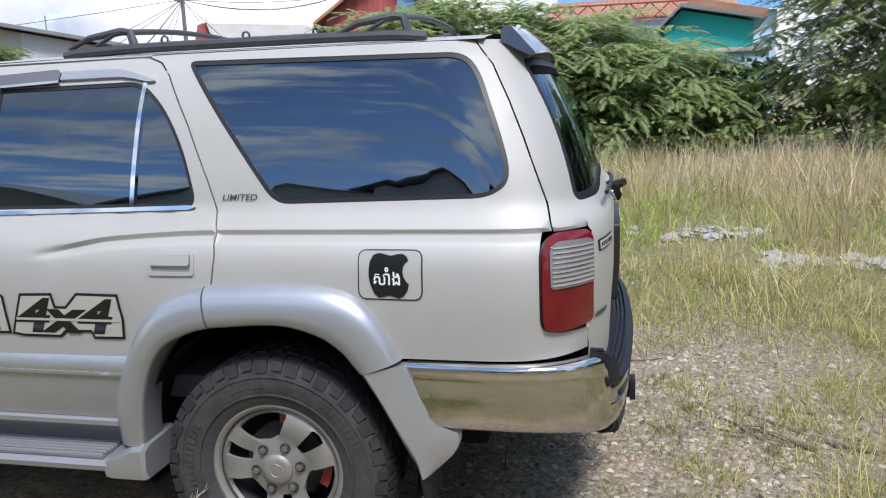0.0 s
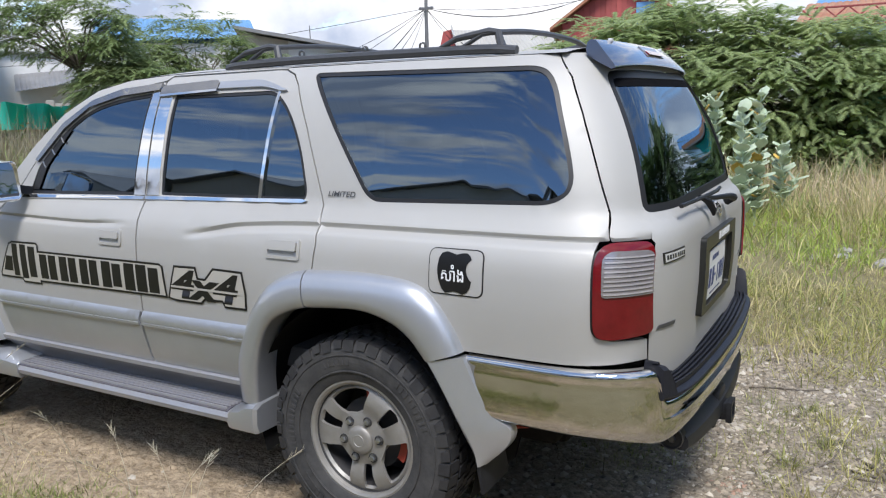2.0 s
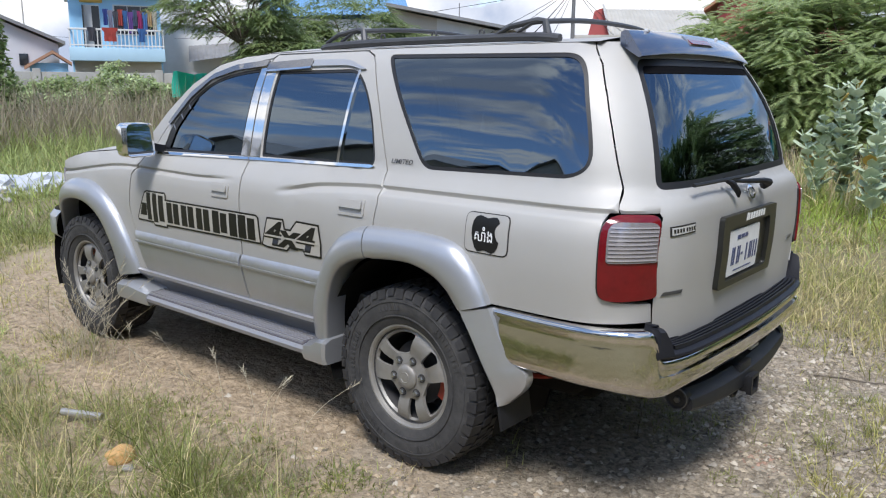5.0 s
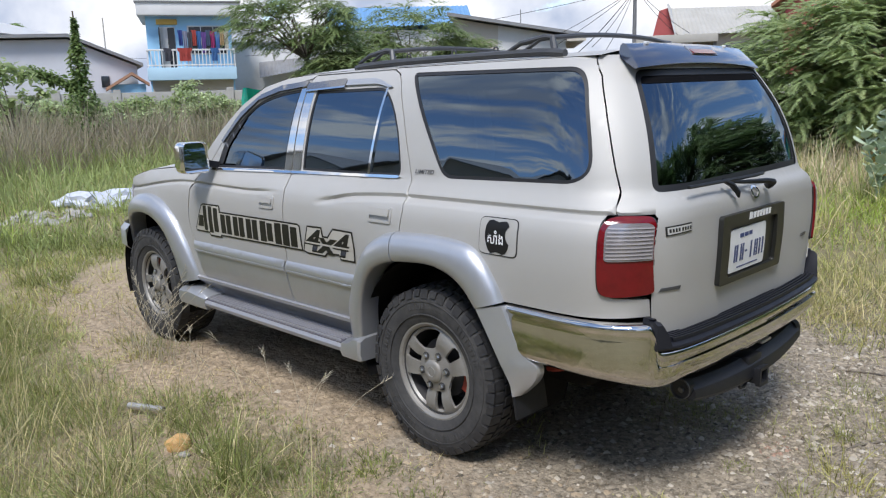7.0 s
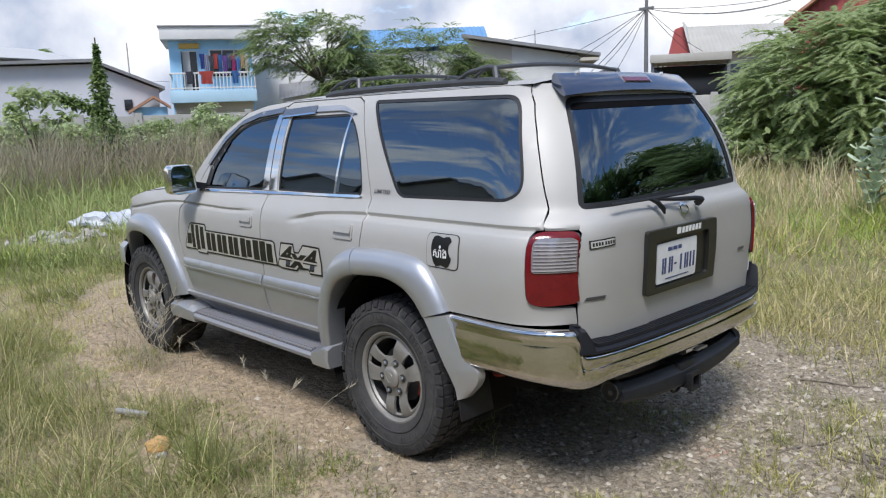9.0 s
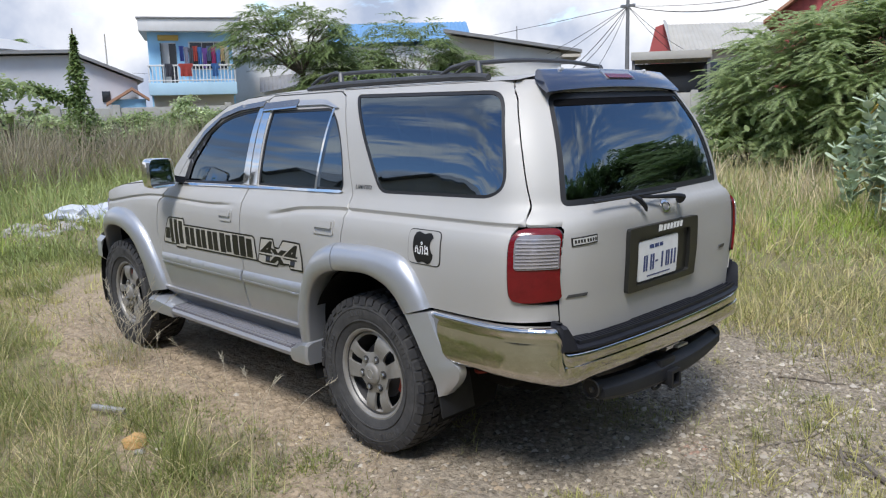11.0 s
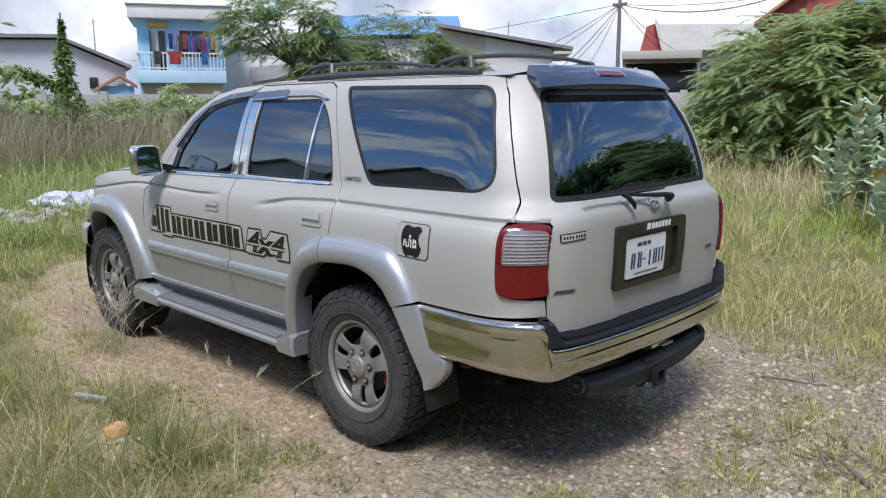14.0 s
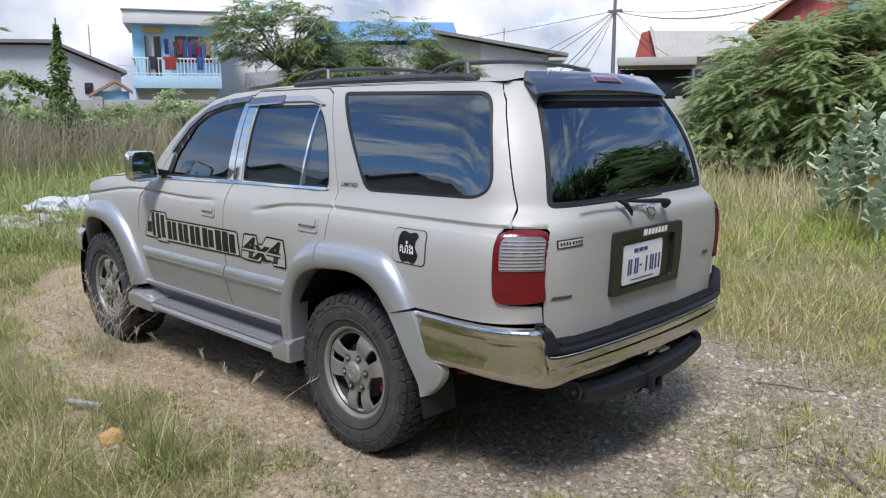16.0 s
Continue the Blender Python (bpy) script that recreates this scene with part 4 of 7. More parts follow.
def tread_mesh():
    bm = bmesh.new()
    R = .385
    n = 44
    for k in range(n):
        for row, (y0, y1, off) in enumerate(((-.128, -.074, 0), (-.066, -.022, .5), (-.016, .016, 0.2), (.022, .066, .7), (.074, .128, .3))):
            a0 = 2 * math.pi * (k + off) / n
            wd = 2 * math.pi / n * .74
            sk = .03 if row in (1, 3) else .012
            pts = []
            for a, y in ((a0, y0), (a0 + wd, y0), (a0 + wd + sk, y1), (a0 + sk, y1)):
                top = R - (.016 if abs(y) > .12 else .0 if abs(y) < .07 else .002)
                pts.append((a, y, top))
            lo = [bm.verts.new(((t_ - .013) * math.cos(a), y, (t_ - .013) * math.sin(a))) for a, y, t_ in pts]
            hi = [bm.verts.new((t_ * math.cos(a), y, t_ * math.sin(a))) for a, y, t_ in pts]
            bm.faces.new(hi)
            for i in range(4):
                bm.faces.new((lo[i], lo[(i + 1) % 4], hi[(i + 1) % 4], hi[i]))
    # shoulder lugs reach down the side wall
    for s_ in (-1, 1):
        for k in range(n):
            a0 = 2 * math.pi * (k + (.0 if s_ < 0 else .3)) / n
            wd = 2 * math.pi / n * (.84 if k % 2 else .70)
            lo, hi = [], []
            low = .336 if k % 2 else .346
            for a, r, y in ((a0, low, .1345), (a0 + wd * .92, low, .1345), (a0 + wd, .374, .124), (a0, .374, .124)):
                lo.append(bm.verts.new((r * math.cos(a), y * s_ * .97, r * math.sin(a))))
                hi.append(bm.verts.new(((r + .001) * math.cos(a), (y + .0045) * s_, (r + .001) * math.sin(a))))
            bm.faces.new(hi)
            for i in range(4):
                bm.faces.new((lo[i], lo[(i + 1) % 4], hi[(i + 1) % 4], hi[i]))
    return bm


def polar(r, deg):
    return (r * math.cos(radians(deg)), r * math.sin(radians(deg)))


def rim_mesh():
    """Six spokes in three pairs: three wide openings and three narrow slots."""
    bm = bmesh.new()
    def face_surf(x, z):
        r = math.hypot(x, z)
        dish = .026 * max(0, 1 - (r / .19)) ** 1.0
        return (x, -.098 - .014 * max(0, 1 - (r / .10) ** 2) - .012 * max(0, 1 - ((r - .15) / .05) ** 2) + .008 * max(0, (r - .185) / .02), z)
    outline = [polar(.207, a) for a in np.linspace(0, 360, 72, endpoint=False)]
    holes = []
    for c in (106, 223, 338):
        holes.append(rounded([polar(.104, c - 20), polar(.150, c - 26), polar(.190, c - 29)] + [polar(.193, c + a) for a in (-17, -8, 0, 8, 17)] + [polar(.190, c + 29), polar(.150, c + 26), polar(.104, c + 20), polar(.098, c)], .008, 3))
    for c in (160, 281, 39):
        holes.append(rounded([polar(.096, c - 9.5), polar(.186, c - 8.5), polar(.190, c), polar(.186, c + 8.5), polar(.096, c + 9.5)], .008, 3))
    sheet(bm, outline, face_surf, holes, 0.018, 0.013)
    lathe(bm, [(.203, -.100), (.207, -.110), (.216, -.116), (.225, -.115), (.228, -.108), (.222, -.098)], 72)
    return bm


def wheel(x, y, spin):
    w = new("wheel")
    w.parent = car
    tagged(w, "dusty off-road wheel with six-spoke alloy rim")
    part("tyre", tyre_mesh(), TYRE, w, "dusty all-terrain tyre", sharp=32)
    tagged(part("tread", tread_mesh(), TREAD, w, "worn rubber tread blocks", sharp=32), "worn rubber tread blocks", kind="stuff")
    r = part("rim", rim_mesh(), ALLOY, w, "brushed alloy rim", sharp=30)
    part("barrel", lathe(bmesh.new(), [(.203, -.100), (.190, -.07), (.185, .04), (.19, .09), (.06, .09), (.05, .02)], 48), ALLOY_IN, r)
    part("brake_disc", lathe(bmesh.new(), [(.04, -.035), (.135, -.035), (.135, -.012), (.04, -.012)], 40), ALLOY_IN, w)
    for a0 in (62, 330):
        part("caliper", loft(bmesh.new(), [[(r0 * math.cos(radians(a)), y0, r0 * math.sin(radians(a))) for r0, y0 in ((.135, -.055), (.165, -.055), (.165, 0), (.135, 0))] for a in range(a0, a0 + 31, 6)], True, True), REDPART, w, "red brake part")
    part("hub_cap", lathe(bmesh.new(), [(.0005, -.126), (.034, -.125), (.047, -.121), (.052, -.115), (.053, -.100)], 32), ALLOY, r)
    part("cap_emblem", lathe(bmesh.new(), [(.019, -.1250), (.021, -.1268), (.023, -.1268), (.025, -.124)], 24), ALLOY, r)
    for k in range(6):
        a = radians(8 + 60 * k)
        nut = part("lug_nut", lathe(bmesh.new(), [(.0005, -.128), (.009, -.127), (.012, -.122), (.0125, -.105)], 6, origin=(.077 * math.cos(a), .008, .077 * math.sin(a))), NUT, r, sharp=25)
        # no hollow here: a dark ring carries the shade of the nut's well
        part("nut_well", lathe(bmesh.new(), [(.018, -.1125), (.0175, -.1165), (.0150, -.1165), (.0145, -.11)], 14, origin=(.077 * math.cos(a), .008, .077 * math.sin(a))), ALLOY_IN, nut)
    w.matrix_basis = Matrix.Translation((x, y, .385)) @ Matrix.Rotation(radians(spin), 4, "Y")
    return w


w1 = wheel(0, -.712, 0)
copies = [copy_thing(w1, Matrix.Translation((-2.675, -.712, .385)) @ Matrix.Rotation(radians(-35), 4, "Y"))]
flip = Matrix.Rotation(math.pi, 4, "Z")
copies += [copy_thing(w1, Matrix.Translation((0, .712, .385)) @ flip), copy_thing(w1, Matrix.Translation((-2.675, .712, .385)) @ flip)]

# wheel wells and underbody
for x in (0, -2.675):
    for s_ in (-1, 1):
        bm = bmesh.new()
        loft(bm, [[(x + .47 * math.cos(a), s_ * y, .42 + .475 * math.sin(a)) for a in np.linspace(-.35, math.pi + .35, 20)] for y in (.83, .45)])
        loft(bm, [[(x + r * math.cos(a), s_ * .46, .42 + r * math.sin(a)) for a in np.linspace(-.35, math.pi + .35, 20)] for r in (.01, .475)])
        part("wheel_well", bm, DARK, car)
boxed("underbody", (-3.1, .66, -.60, .60, .40, .54), DARK, car, "dark underbody", 0.03)
boxed("fuel_tank", (.14, .62, -.38, .28, .31, .42), DARK, car, "", 0.03)
# spare wheel and silencer are out of sight, added to darken the ground below
part("spare_wheel", lathe(bmesh.new(), [(.05, -.02), (.20, -.05), (.30, -.10), (.355, -.09), (.372, -.03), (.372, .05), (.34, .09), (.10, .06)], 40), TYRE, car, "unseen spare wheel added to deepen the shade under the tail").matrix_basis = Matrix.Translation((.62, .05, .475)) @ Matrix.Rotation(radians(90), 4, "X")
part("silencer", tube(bmesh.new(), [(.20, .50, .43), (.24, .50, .43), (.60, .50, .43), (.66, .50, .43), (.95, .52, .42)], [.02, .075, .075, .028, .026], 12), DARK, car, "unseen exhaust silencer added to deepen the shade")
part("rear_axle", tube(bmesh.new(), [(0, -.62, .385), (0, -.15, .385), (0, .0, .385), (0, .15, .385), (0, .62, .385)], [.045, .05, .14, .05, .045], 12), DARK, car)
part("front_axle", tube(bmesh.new(), [(-2.675, -.62, .385), (-2.675, .62, .385)], .05, 10), DARK, car)
part("damper", tube(bmesh.new(), [(.30, -.52, .40), (.52, -.62, .47), (.58, -.65, .495)], .02, 10), REDPART, car, "red shock absorber")
for s_ in (-1, 1):
    part("mud_flap", box(bmesh.new(), .478, .490, -.858 if s_ < 0 else .66, -.66 if s_ < 0 else .858, .300, .47, .003, Matrix.Translation((.455, 0, .42)) @ Matrix.Rotation(radians(-10), 4, "Y") @ Matrix.Translation((-.455, 0, -.42))), BLACK, car, "black mud flap")

# inside
for x0 in (-1.75, -.75):
    for y0 in (-.38, .38):
        bm = bmesh.new()
        box(bm, x0 - .25, x0 + .25, y0 - .24, y0 + .24, .66, .84, .05)
        box(bm, x0 + .17, x0 + .30, y0 - .24, y0 + .24, .80, 1.34, .05, Matrix.Translation((x0 + .2, 0, .8)) @ Matrix.Rotation(radians(12), 4, "Y") @ Matrix.Translation((-x0 - .2, 0, -.8)))
        box(bm, x0 + .30, x0 + .38, y0 - .13, y0 + .13, 1.36, 1.52, .035)
        part("seat", bm, SEAT, car, "grey cloth seat")
boxed("cabin_floor", (-2.0, .95, -.68, .68, .55, .64), SEAT, car, "", 0.02)
boxed("dashboard", (-2.15, -1.92, -.66, .66, .70, 1.16), DARK, car, "", 0.05)
boxed("load_cover", (-.28, .90, -.64, .64, 1.00, 1.06), DARK, car, "", 0.01)

# fuel flap with its sticker
FLAP = rounded([(.320, .970), (.320, 1.112), (.512, 1.112), (.512, .968)], .026, 5)
flap = part("fuel_flap", sheet(bmesh.new(), shrink(FLAP, .002), side_surf, (), 0.03, 0.006, 0.0045), PAINT, car)
part("flap_joint", sheet(bmesh.new(), shrink(FLAP, -.002), side_surf, [shrink(FLAP, .002)], 0.03, 0.002, 0.0020), SEAL, flap)
FRUIT_X = (103, 103, 110, 128, 160, 195, 222, 255, 285, 305, 316, 300, 288, 284, 290, 305, 318, 310, 290, 262, 235, 208, 180, 155, 130, 110)
FRUIT_Z = (200, 165, 120, 90, 80, 88, 95, 86, 84, 97, 118, 130, 150, 175, 205, 230, 240, 275, 305, 318, 308, 302, 310, 315, 290, 240)
fruit = [(.320 + (a - 45) * .000565, 1.1475 - b * .00055) for a, b in zip(FRUIT_X, FRUIT_Z)]
sticker = part("sticker", sheet(bmesh.new(), fruit, side_surf, (), 0.03, 0.001, 0.0070), DECAL, flap, "black round sticker with white letters")
writing("sticker_letters", "\u179f\u17b6\u17c6\u1784", WHITE, sticker, lambda u, v: lifted(side_surf, 0.0085)(.368 + u, 1.012 + v), .080, .052, "white letters", 0.0, 0.010)

# flank lettering: a plain block mark for the model name, then 4x4
def flat(name, poly, lift, mat, owner, label=""):
    return part(name, sheet(bmesh.new(), poly, side_surf, (), 0.045, 0.0006, lift), mat, owner, label)


mark_out = [(-1.995, .822), (-1.995, .842), (-1.91, .985), (-1.885, .996), (-1.705, .998), (-1.695, .985), (-1.695, .962), (-.925, .966), (-.905, .955), (-.895, .826), (-1.70, .818), (-1.70, .806), (-1.83, .806), (-1.84, .822)]
vinyl = flat("flank_decal", mark_out, 0.0035, DECAL, car, "black and silver block decal along the doors")
flat("decal_field", shrink(mark_out, .009), 0.0045, DECAL_LIGHT, vinyl)
bars = [(-1.962, -1.895, .856, .925, .03), (-1.888, -1.848, .836, .984, .004), (-1.830, -1.786, .828, .984, .004), (-1.772, -1.722, .838, .978, .004)]
bars += [(-1.692 + .137 * k + o, -1.692 + .137 * k + o + .052, .838, .948, .003) for k in range(3) for o in (0, .062)]
bars += [(-1.278, -1.220, .838, .950, .003), (-1.212, -1.158, .846, .944, .003), (-1.138, -1.076, .838, .952, .003), (-1.066, -1.004, .838, .952, .003), (-.994, -.935, .840, .944, .003)]
for x0, x1, z0, z1, slant in bars:
    flat("decal_bar", [(x0, z0), (x0 + slant, z1), (x1 + slant * .2, z1), (x1, z0)], 0.0055, DECAL, vinyl)
four_out = [(-.905, .826), (-.855, .965), (-.735, .968), (-.725, .925), (-.690, .925), (-.645, .970), (-.495, .968), (-.482, .885), (-.488, .818), (-.60, .816), (-.61, .838), (-.70, .836), (-.72, .818), (-.86, .818)]
four_out = [(x + .012, z) for x, z in four_out]
four = flat("four_decal", four_out, 0.0035, DECAL, vinyl)
flat("decal_field", shrink(four_out, .009), 0.0045, DECAL_LIGHT, four)
writing("four_letters", "4x4", DECAL, four, lambda u, v: lifted(side_surf, 0.0055)(-.868 + u, .834 + v), .365, .118, "black 4x4 letters", 0.25, 0.04)
flat("decal_line", [(-.865, .876), (-.865, .884), (-.485, .884), (-.485, .876)], 0.0062, DECAL_LIGHT, four)
writing("trim_badge", "LIMITED", RACK, car, lambda u, v: lifted(side_surf, 0.004)(-.147 + u, 1.251 + v), .118, .019, "small grey metal trim lettering", 0.2, 0.01)

SCREW = material("dull_bolt_steel", (0.10, 0.10, 0.10), 0.45, 0.7)
# tow bar
bm = bmesh.new()
loft(bm, [[(x, y, z) for x, z in ((xc - .045, zc - h), (xc - .045, zc + h - .012), (xc - .03, zc + h), (xc + .005, zc + h), (xc + .040, zc + h - .030), (xc + .045, zc + h - .042), (xc + .045, zc - h + .014), (xc + .034, zc - h))] for y, xc, zc, h in
          [(y - .022, 1.036 + .018 * y + .034 * (1 - (y / .52) ** 2), .478 + .014 * y - .030 * (1 - abs(y / .52) ** 2.5), .036 + .012 * (1 - abs(y / .52) ** 2)) for y in np.linspace(-.475, .495, 17)]], True, True)
tow = part("tow_bar", bm, BLACK, car, "black steel tow bar", sharp=25)
for s_ in (-1, 1):
    xe, ye, ze = 1.034 + .009 * s_, s_ * .485 - .012, .480 + .007 * s_
    cap = part("bar_end", lathe(bmesh.new(), [(.0005, s_ * .018), (.032, s_ * .018), (.036, s_ * .022), (.040, s_ * .020), (.041, s_ * .012), (.041, -.02 * s_), (.0005, -.02 * s_)], 24, origin=(xe, ye, ze)), BLACK, tow, "round black end cap")
    part("end_bolt", lathe(bmesh.new(), [(.0005, s_ * .026), (.010, s_ * .026), (.013, s_ * .022), (.013, s_ * .015)], 6, origin=(xe + .004, ye, ze - .004)), SCREW, cap)
    part("end_rim", lathe(bmesh.new(), [(.037, s_ * .0185), (.038, s_ * .0235), (.040, s_ * .0235), (.0415, s_ * .0185)], 24, origin=(xe, ye, ze)), SCREW, cap, "worn bright edge")
boxed("steel_plate", (1.05, 1.075, .10, .19, .505, .516), DECAL_LIGHT, tow, "bare metal patch", 0.002)
bm = bmesh.new()
sq = rounded([(-.033, -.033), (-.033, .033), (.033, .033), (.033, -.033)], .006, 2)
loft(bm, [[(x, -.036 + a * k, .417 + b * k) for a, b in sq] for x, k in ((1.00, 1), (1.125, 1), (1.125, 1.22), (1.145, 1.22), (1.145, .78), (1.06, .78))], True)
part("hitch_receiver", bm, BLACK, tow, "square hitch receiver", sharp=25)
part("chain_loop", tube(bmesh.new(), [(1.09, -.115 + .035 * math.cos(a), .397 + .02 * math.sin(a)) for a in np.linspace(0, 2 * math.pi, 13)], .007, 6), BLACK, tow)
boxed("brace", (1.00, 1.105, -.10, .028, .395, .50), BLACK, tow, "", 0.01)


# ---- ground ----
def ground_material():
    m = material("sandy_ground", (0.36, 0.285, 0.19), 0.95, 0.0, (0.25, 0.19, 0.12), 2.2, 0.8, 1.0, 60.0, spots2=(0.42, 0.345, 0.245), scale2=14.0, amount2=0.7)
    nt = m.node_tree
    p = nt.nodes["Principled BSDF"]
    base = p.inputs["Base Color"].links[0].from_socket
    tc = nt.nodes.new("ShaderNodeTexCoord")
    warp = nt.nodes.new("ShaderNodeTexNoise")
    warp.inputs["Scale"].default_value, warp.inputs["Detail"].default_value = 1.3, 6.0
    nt.links.new(tc.outputs["Object"], warp.inputs["Vector"])

    def patch(cx, cy, rx, ry, soft, colour, grain, grain_colour, base):
        """Soil of another kind inside a ragged oval."""
        mp = nt.nodes.new("ShaderNodeMapping")
        mp.inputs["Location"].default_value = (-cx / rx, -cy / ry, 0)
        mp.inputs["Scale"].default_value = (1 / rx, 1 / ry, 0)
        nt.links.new(tc.outputs["Object"], mp.inputs["Vector"])
        ln = nt.nodes.new("ShaderNodeVectorMath")
        ln.operation = "LENGTH"
        nt.links.new(mp.outputs["Vector"], ln.inputs[0])
        ad = nt.nodes.new("ShaderNodeMath")
        ad.operation = "MULTIPLY_ADD"
        ad.inputs[1].default_value = 1.0
        nt.links.new(warp.outputs["Fac"], ad.inputs[0])
        nt.links.new(ln.outputs["Value"], ad.inputs[2])
        r = nt.nodes.new("ShaderNodeMapRange")
        r.interpolation_type = "SMOOTHSTEP"
        r.inputs["From Min"].default_value, r.inputs["From Max"].default_value = 1.5 + soft, 1.5 - soft
        nt.links.new(ad.outputs["Value"], r.inputs["Value"])
        n = nt.nodes.new("ShaderNodeTexNoise")
        n.inputs["Scale"].default_value, n.inputs["Detail"].default_value, n.inputs["Roughness"].default_value = grain, 9.0, 0.8
        nt.links.new(tc.outputs["Object"], n.inputs["Vector"])
        mx = nt.nodes.new("ShaderNodeMixRGB")
        mx.inputs[1].default_value, mx.inputs[2].default_value = (*colour, 1), (*grain_colour, 1)
        rr = nt.nodes.new("ShaderNodeMapRange")
        rr.inputs["From Min"].default_value, rr.inputs["From Max"].default_value = 0.40, 0.60
        nt.links.new(n.outputs["Fac"], rr.inputs["Value"])
        nt.links.new(rr.outputs["Result"], mx.inputs["Fac"])
        out = nt.nodes.new("ShaderNodeMixRGB")
        nt.links.new(r.outputs["Result"], out.inputs["Fac"])
        nt.links.new(base, out.inputs[1])
        nt.links.new(mx.outputs["Color"], out.inputs[2])
        return out.outputs["Color"]
    soil = nt.nodes.new("ShaderNodeMixRGB")           # weedy soil everywhere else
    soil.inputs[1].default_value, soil.inputs[2].default_value = (0.15, 0.135, 0.06, 1), (0.24, 0.20, 0.11, 1)
    nt.links.new(warp.outputs["Fac"], soil.inputs["Fac"])
    mp = nt.nodes.new("ShaderNodeMapping")
    mp.inputs["Location"].default_value, mp.inputs["Scale"].default_value = (1.6 / 4.6, -0.1 / 2.0, 0), (1 / 4.6, 1 / 2.0, 0)
    nt.links.new(tc.outputs["Object"], mp.inputs["Vector"])
    ln = nt.nodes.new("ShaderNodeVectorMath")
    ln.operation = "LENGTH"
    nt.links.new(mp.outputs["Vector"], ln.inputs[0])
    ad = nt.nodes.new("ShaderNodeMath")
    ad.operation = "ADD"
    nt.links.new(warp.outputs["Fac"], ad.inputs[0])
    nt.links.new(ln.outputs["Value"], ad.inputs[1])
    r = nt.nodes.new("ShaderNodeMapRange")
    r.interpolation_type = "SMOOTHSTEP"
    r.inputs["From Min"].default_value, r.inputs["From Max"].default_value = 1.3, 1.75
    nt.links.new(ad.outputs["Value"], r.inputs["Value"])
    mx = nt.nodes.new("ShaderNodeMixRGB")
    nt.links.new(r.outputs["Result"], mx.inputs["Fac"])
    nt.links.new(base, mx.inputs[1])
    nt.links.new(soil.outputs["Color"], mx.inputs[2])
    sand = patch(-1.9, -.75, 3.6, 1.3, 0.35, (0.205, 0.152, 0.095), 22.0, (0.43, 0.34, 0.23), mx.outputs["Color"])
    c = patch(1.0, 0.9, 1.7, 2.1, 0.22, (0.13, 0.106, 0.074), 30.0, (0.36, 0.305, 0.228), sand)
    nt.links.new(c, p.inputs["Base Color"])
    rough_ = nt.nodes.new("ShaderNodeTexNoise")           # hoof-sized dents and clods
    rough_.inputs["Scale"].default_value, rough_.inputs["Detail"].default_value = 13.0, 8.0
    nt.links.new(tc.outputs["Object"], rough_.inputs["Vector"])
    dents = nt.nodes.new("ShaderNodeBump")
    dents.inputs["Strength"].default_value, dents.inputs["Distance"].default_value = 0.9, 0.035
    nt.links.new(rough_.outputs["Fac"], dents.inputs["Height"])
    fine = p.inputs["Normal"].links[0].from_node
    nt.links.new(dents.outputs["Normal"], fine.inputs["Normal"])
    return m


GROUND_MAT = ground_material()


def ground_z(x, y):
    """Gentle swells, then trodden clods and dents near the car."""
    z = 0.014 * noise.noise(Vector((x * 1.4, y * 1.4, 3.0)))
    d = math.hypot(x + 1, y)
    if d < 6:
        near = min(1.0, (6 - d) / 2)
        z += near * (0.011 * noise.noise(Vector((x * 4.3, y * 4.3, 8.0))) + 0.015 * abs(noise.noise(Vector((x * 9, y * 9, 5.0)))) + 0.007 * noise.noise(Vector((x * 19, y * 19, 1.0))))
    else:
        z *= 2
    for wx in (0, -2.675):
        for wy in (-.69, .73):
            z *= min(1, max(0.0, (math.hypot(x - wx, y - wy) - .22) / .3))
    return z - 0.002


near_ = np.arange(-4.6, 2.6, 0.026)
side_ = np.concatenate([-np.geomspace(4.63, 1500, 64)[::-1], near_, np.geomspace(2.63, 1500, 66)])
near_y = np.arange(-2.2, 2.6, 0.026)
side_y = np.concatenate([-np.geomspace(2.23, 1500, 66)[::-1], near_y, np.geomspace(2.63, 1500, 66)])
gv = [(x, y, ground_z(x, y)) for y in side_y for x in side_]
nx_ = len(side_)
gf = [(j * nx_ + i, j * nx_ + i + 1, (j + 1) * nx_ + i + 1, (j + 1) * nx_ + i) for j in range(len(side_y) - 1) for i in range(nx_ - 1)]
tagged(link_mesh("ground", gv, gf, GROUND_MAT), "sandy dirt ground with gravel and weedy soil", "ground", kind="structure")


def quick_mesh(name, verts, faces, mat, parent=None, label="", smooth=False):
    """A mesh from arrays; faces: array of equal-length rows."""
    me = bpy.data.meshes.new(name)
    verts, faces = np.asarray(verts, np.float32), np.asarray(faces, np.int32)
    me.vertices.add(len(verts))
    me.vertices.foreach_set("co", verts.ravel())
    me.loops.add(faces.size)
    me.loops.foreach_set("vertex_index", faces.ravel())
    me.polygons.add(len(faces))
    me.polygons.foreach_set("loop_start", np.arange(0, faces.size, faces.shape[1], dtype=np.int32))
    me.update(calc_edges=True)
    me.validate()
    me.materials.append(mat)
    if smooth:
        me.shade_smooth()
    ob = new(name, me)
    if parent is not None:
        ob.parent = parent
    return tagged(ob, label)


rng = np.random.default_rng(7)


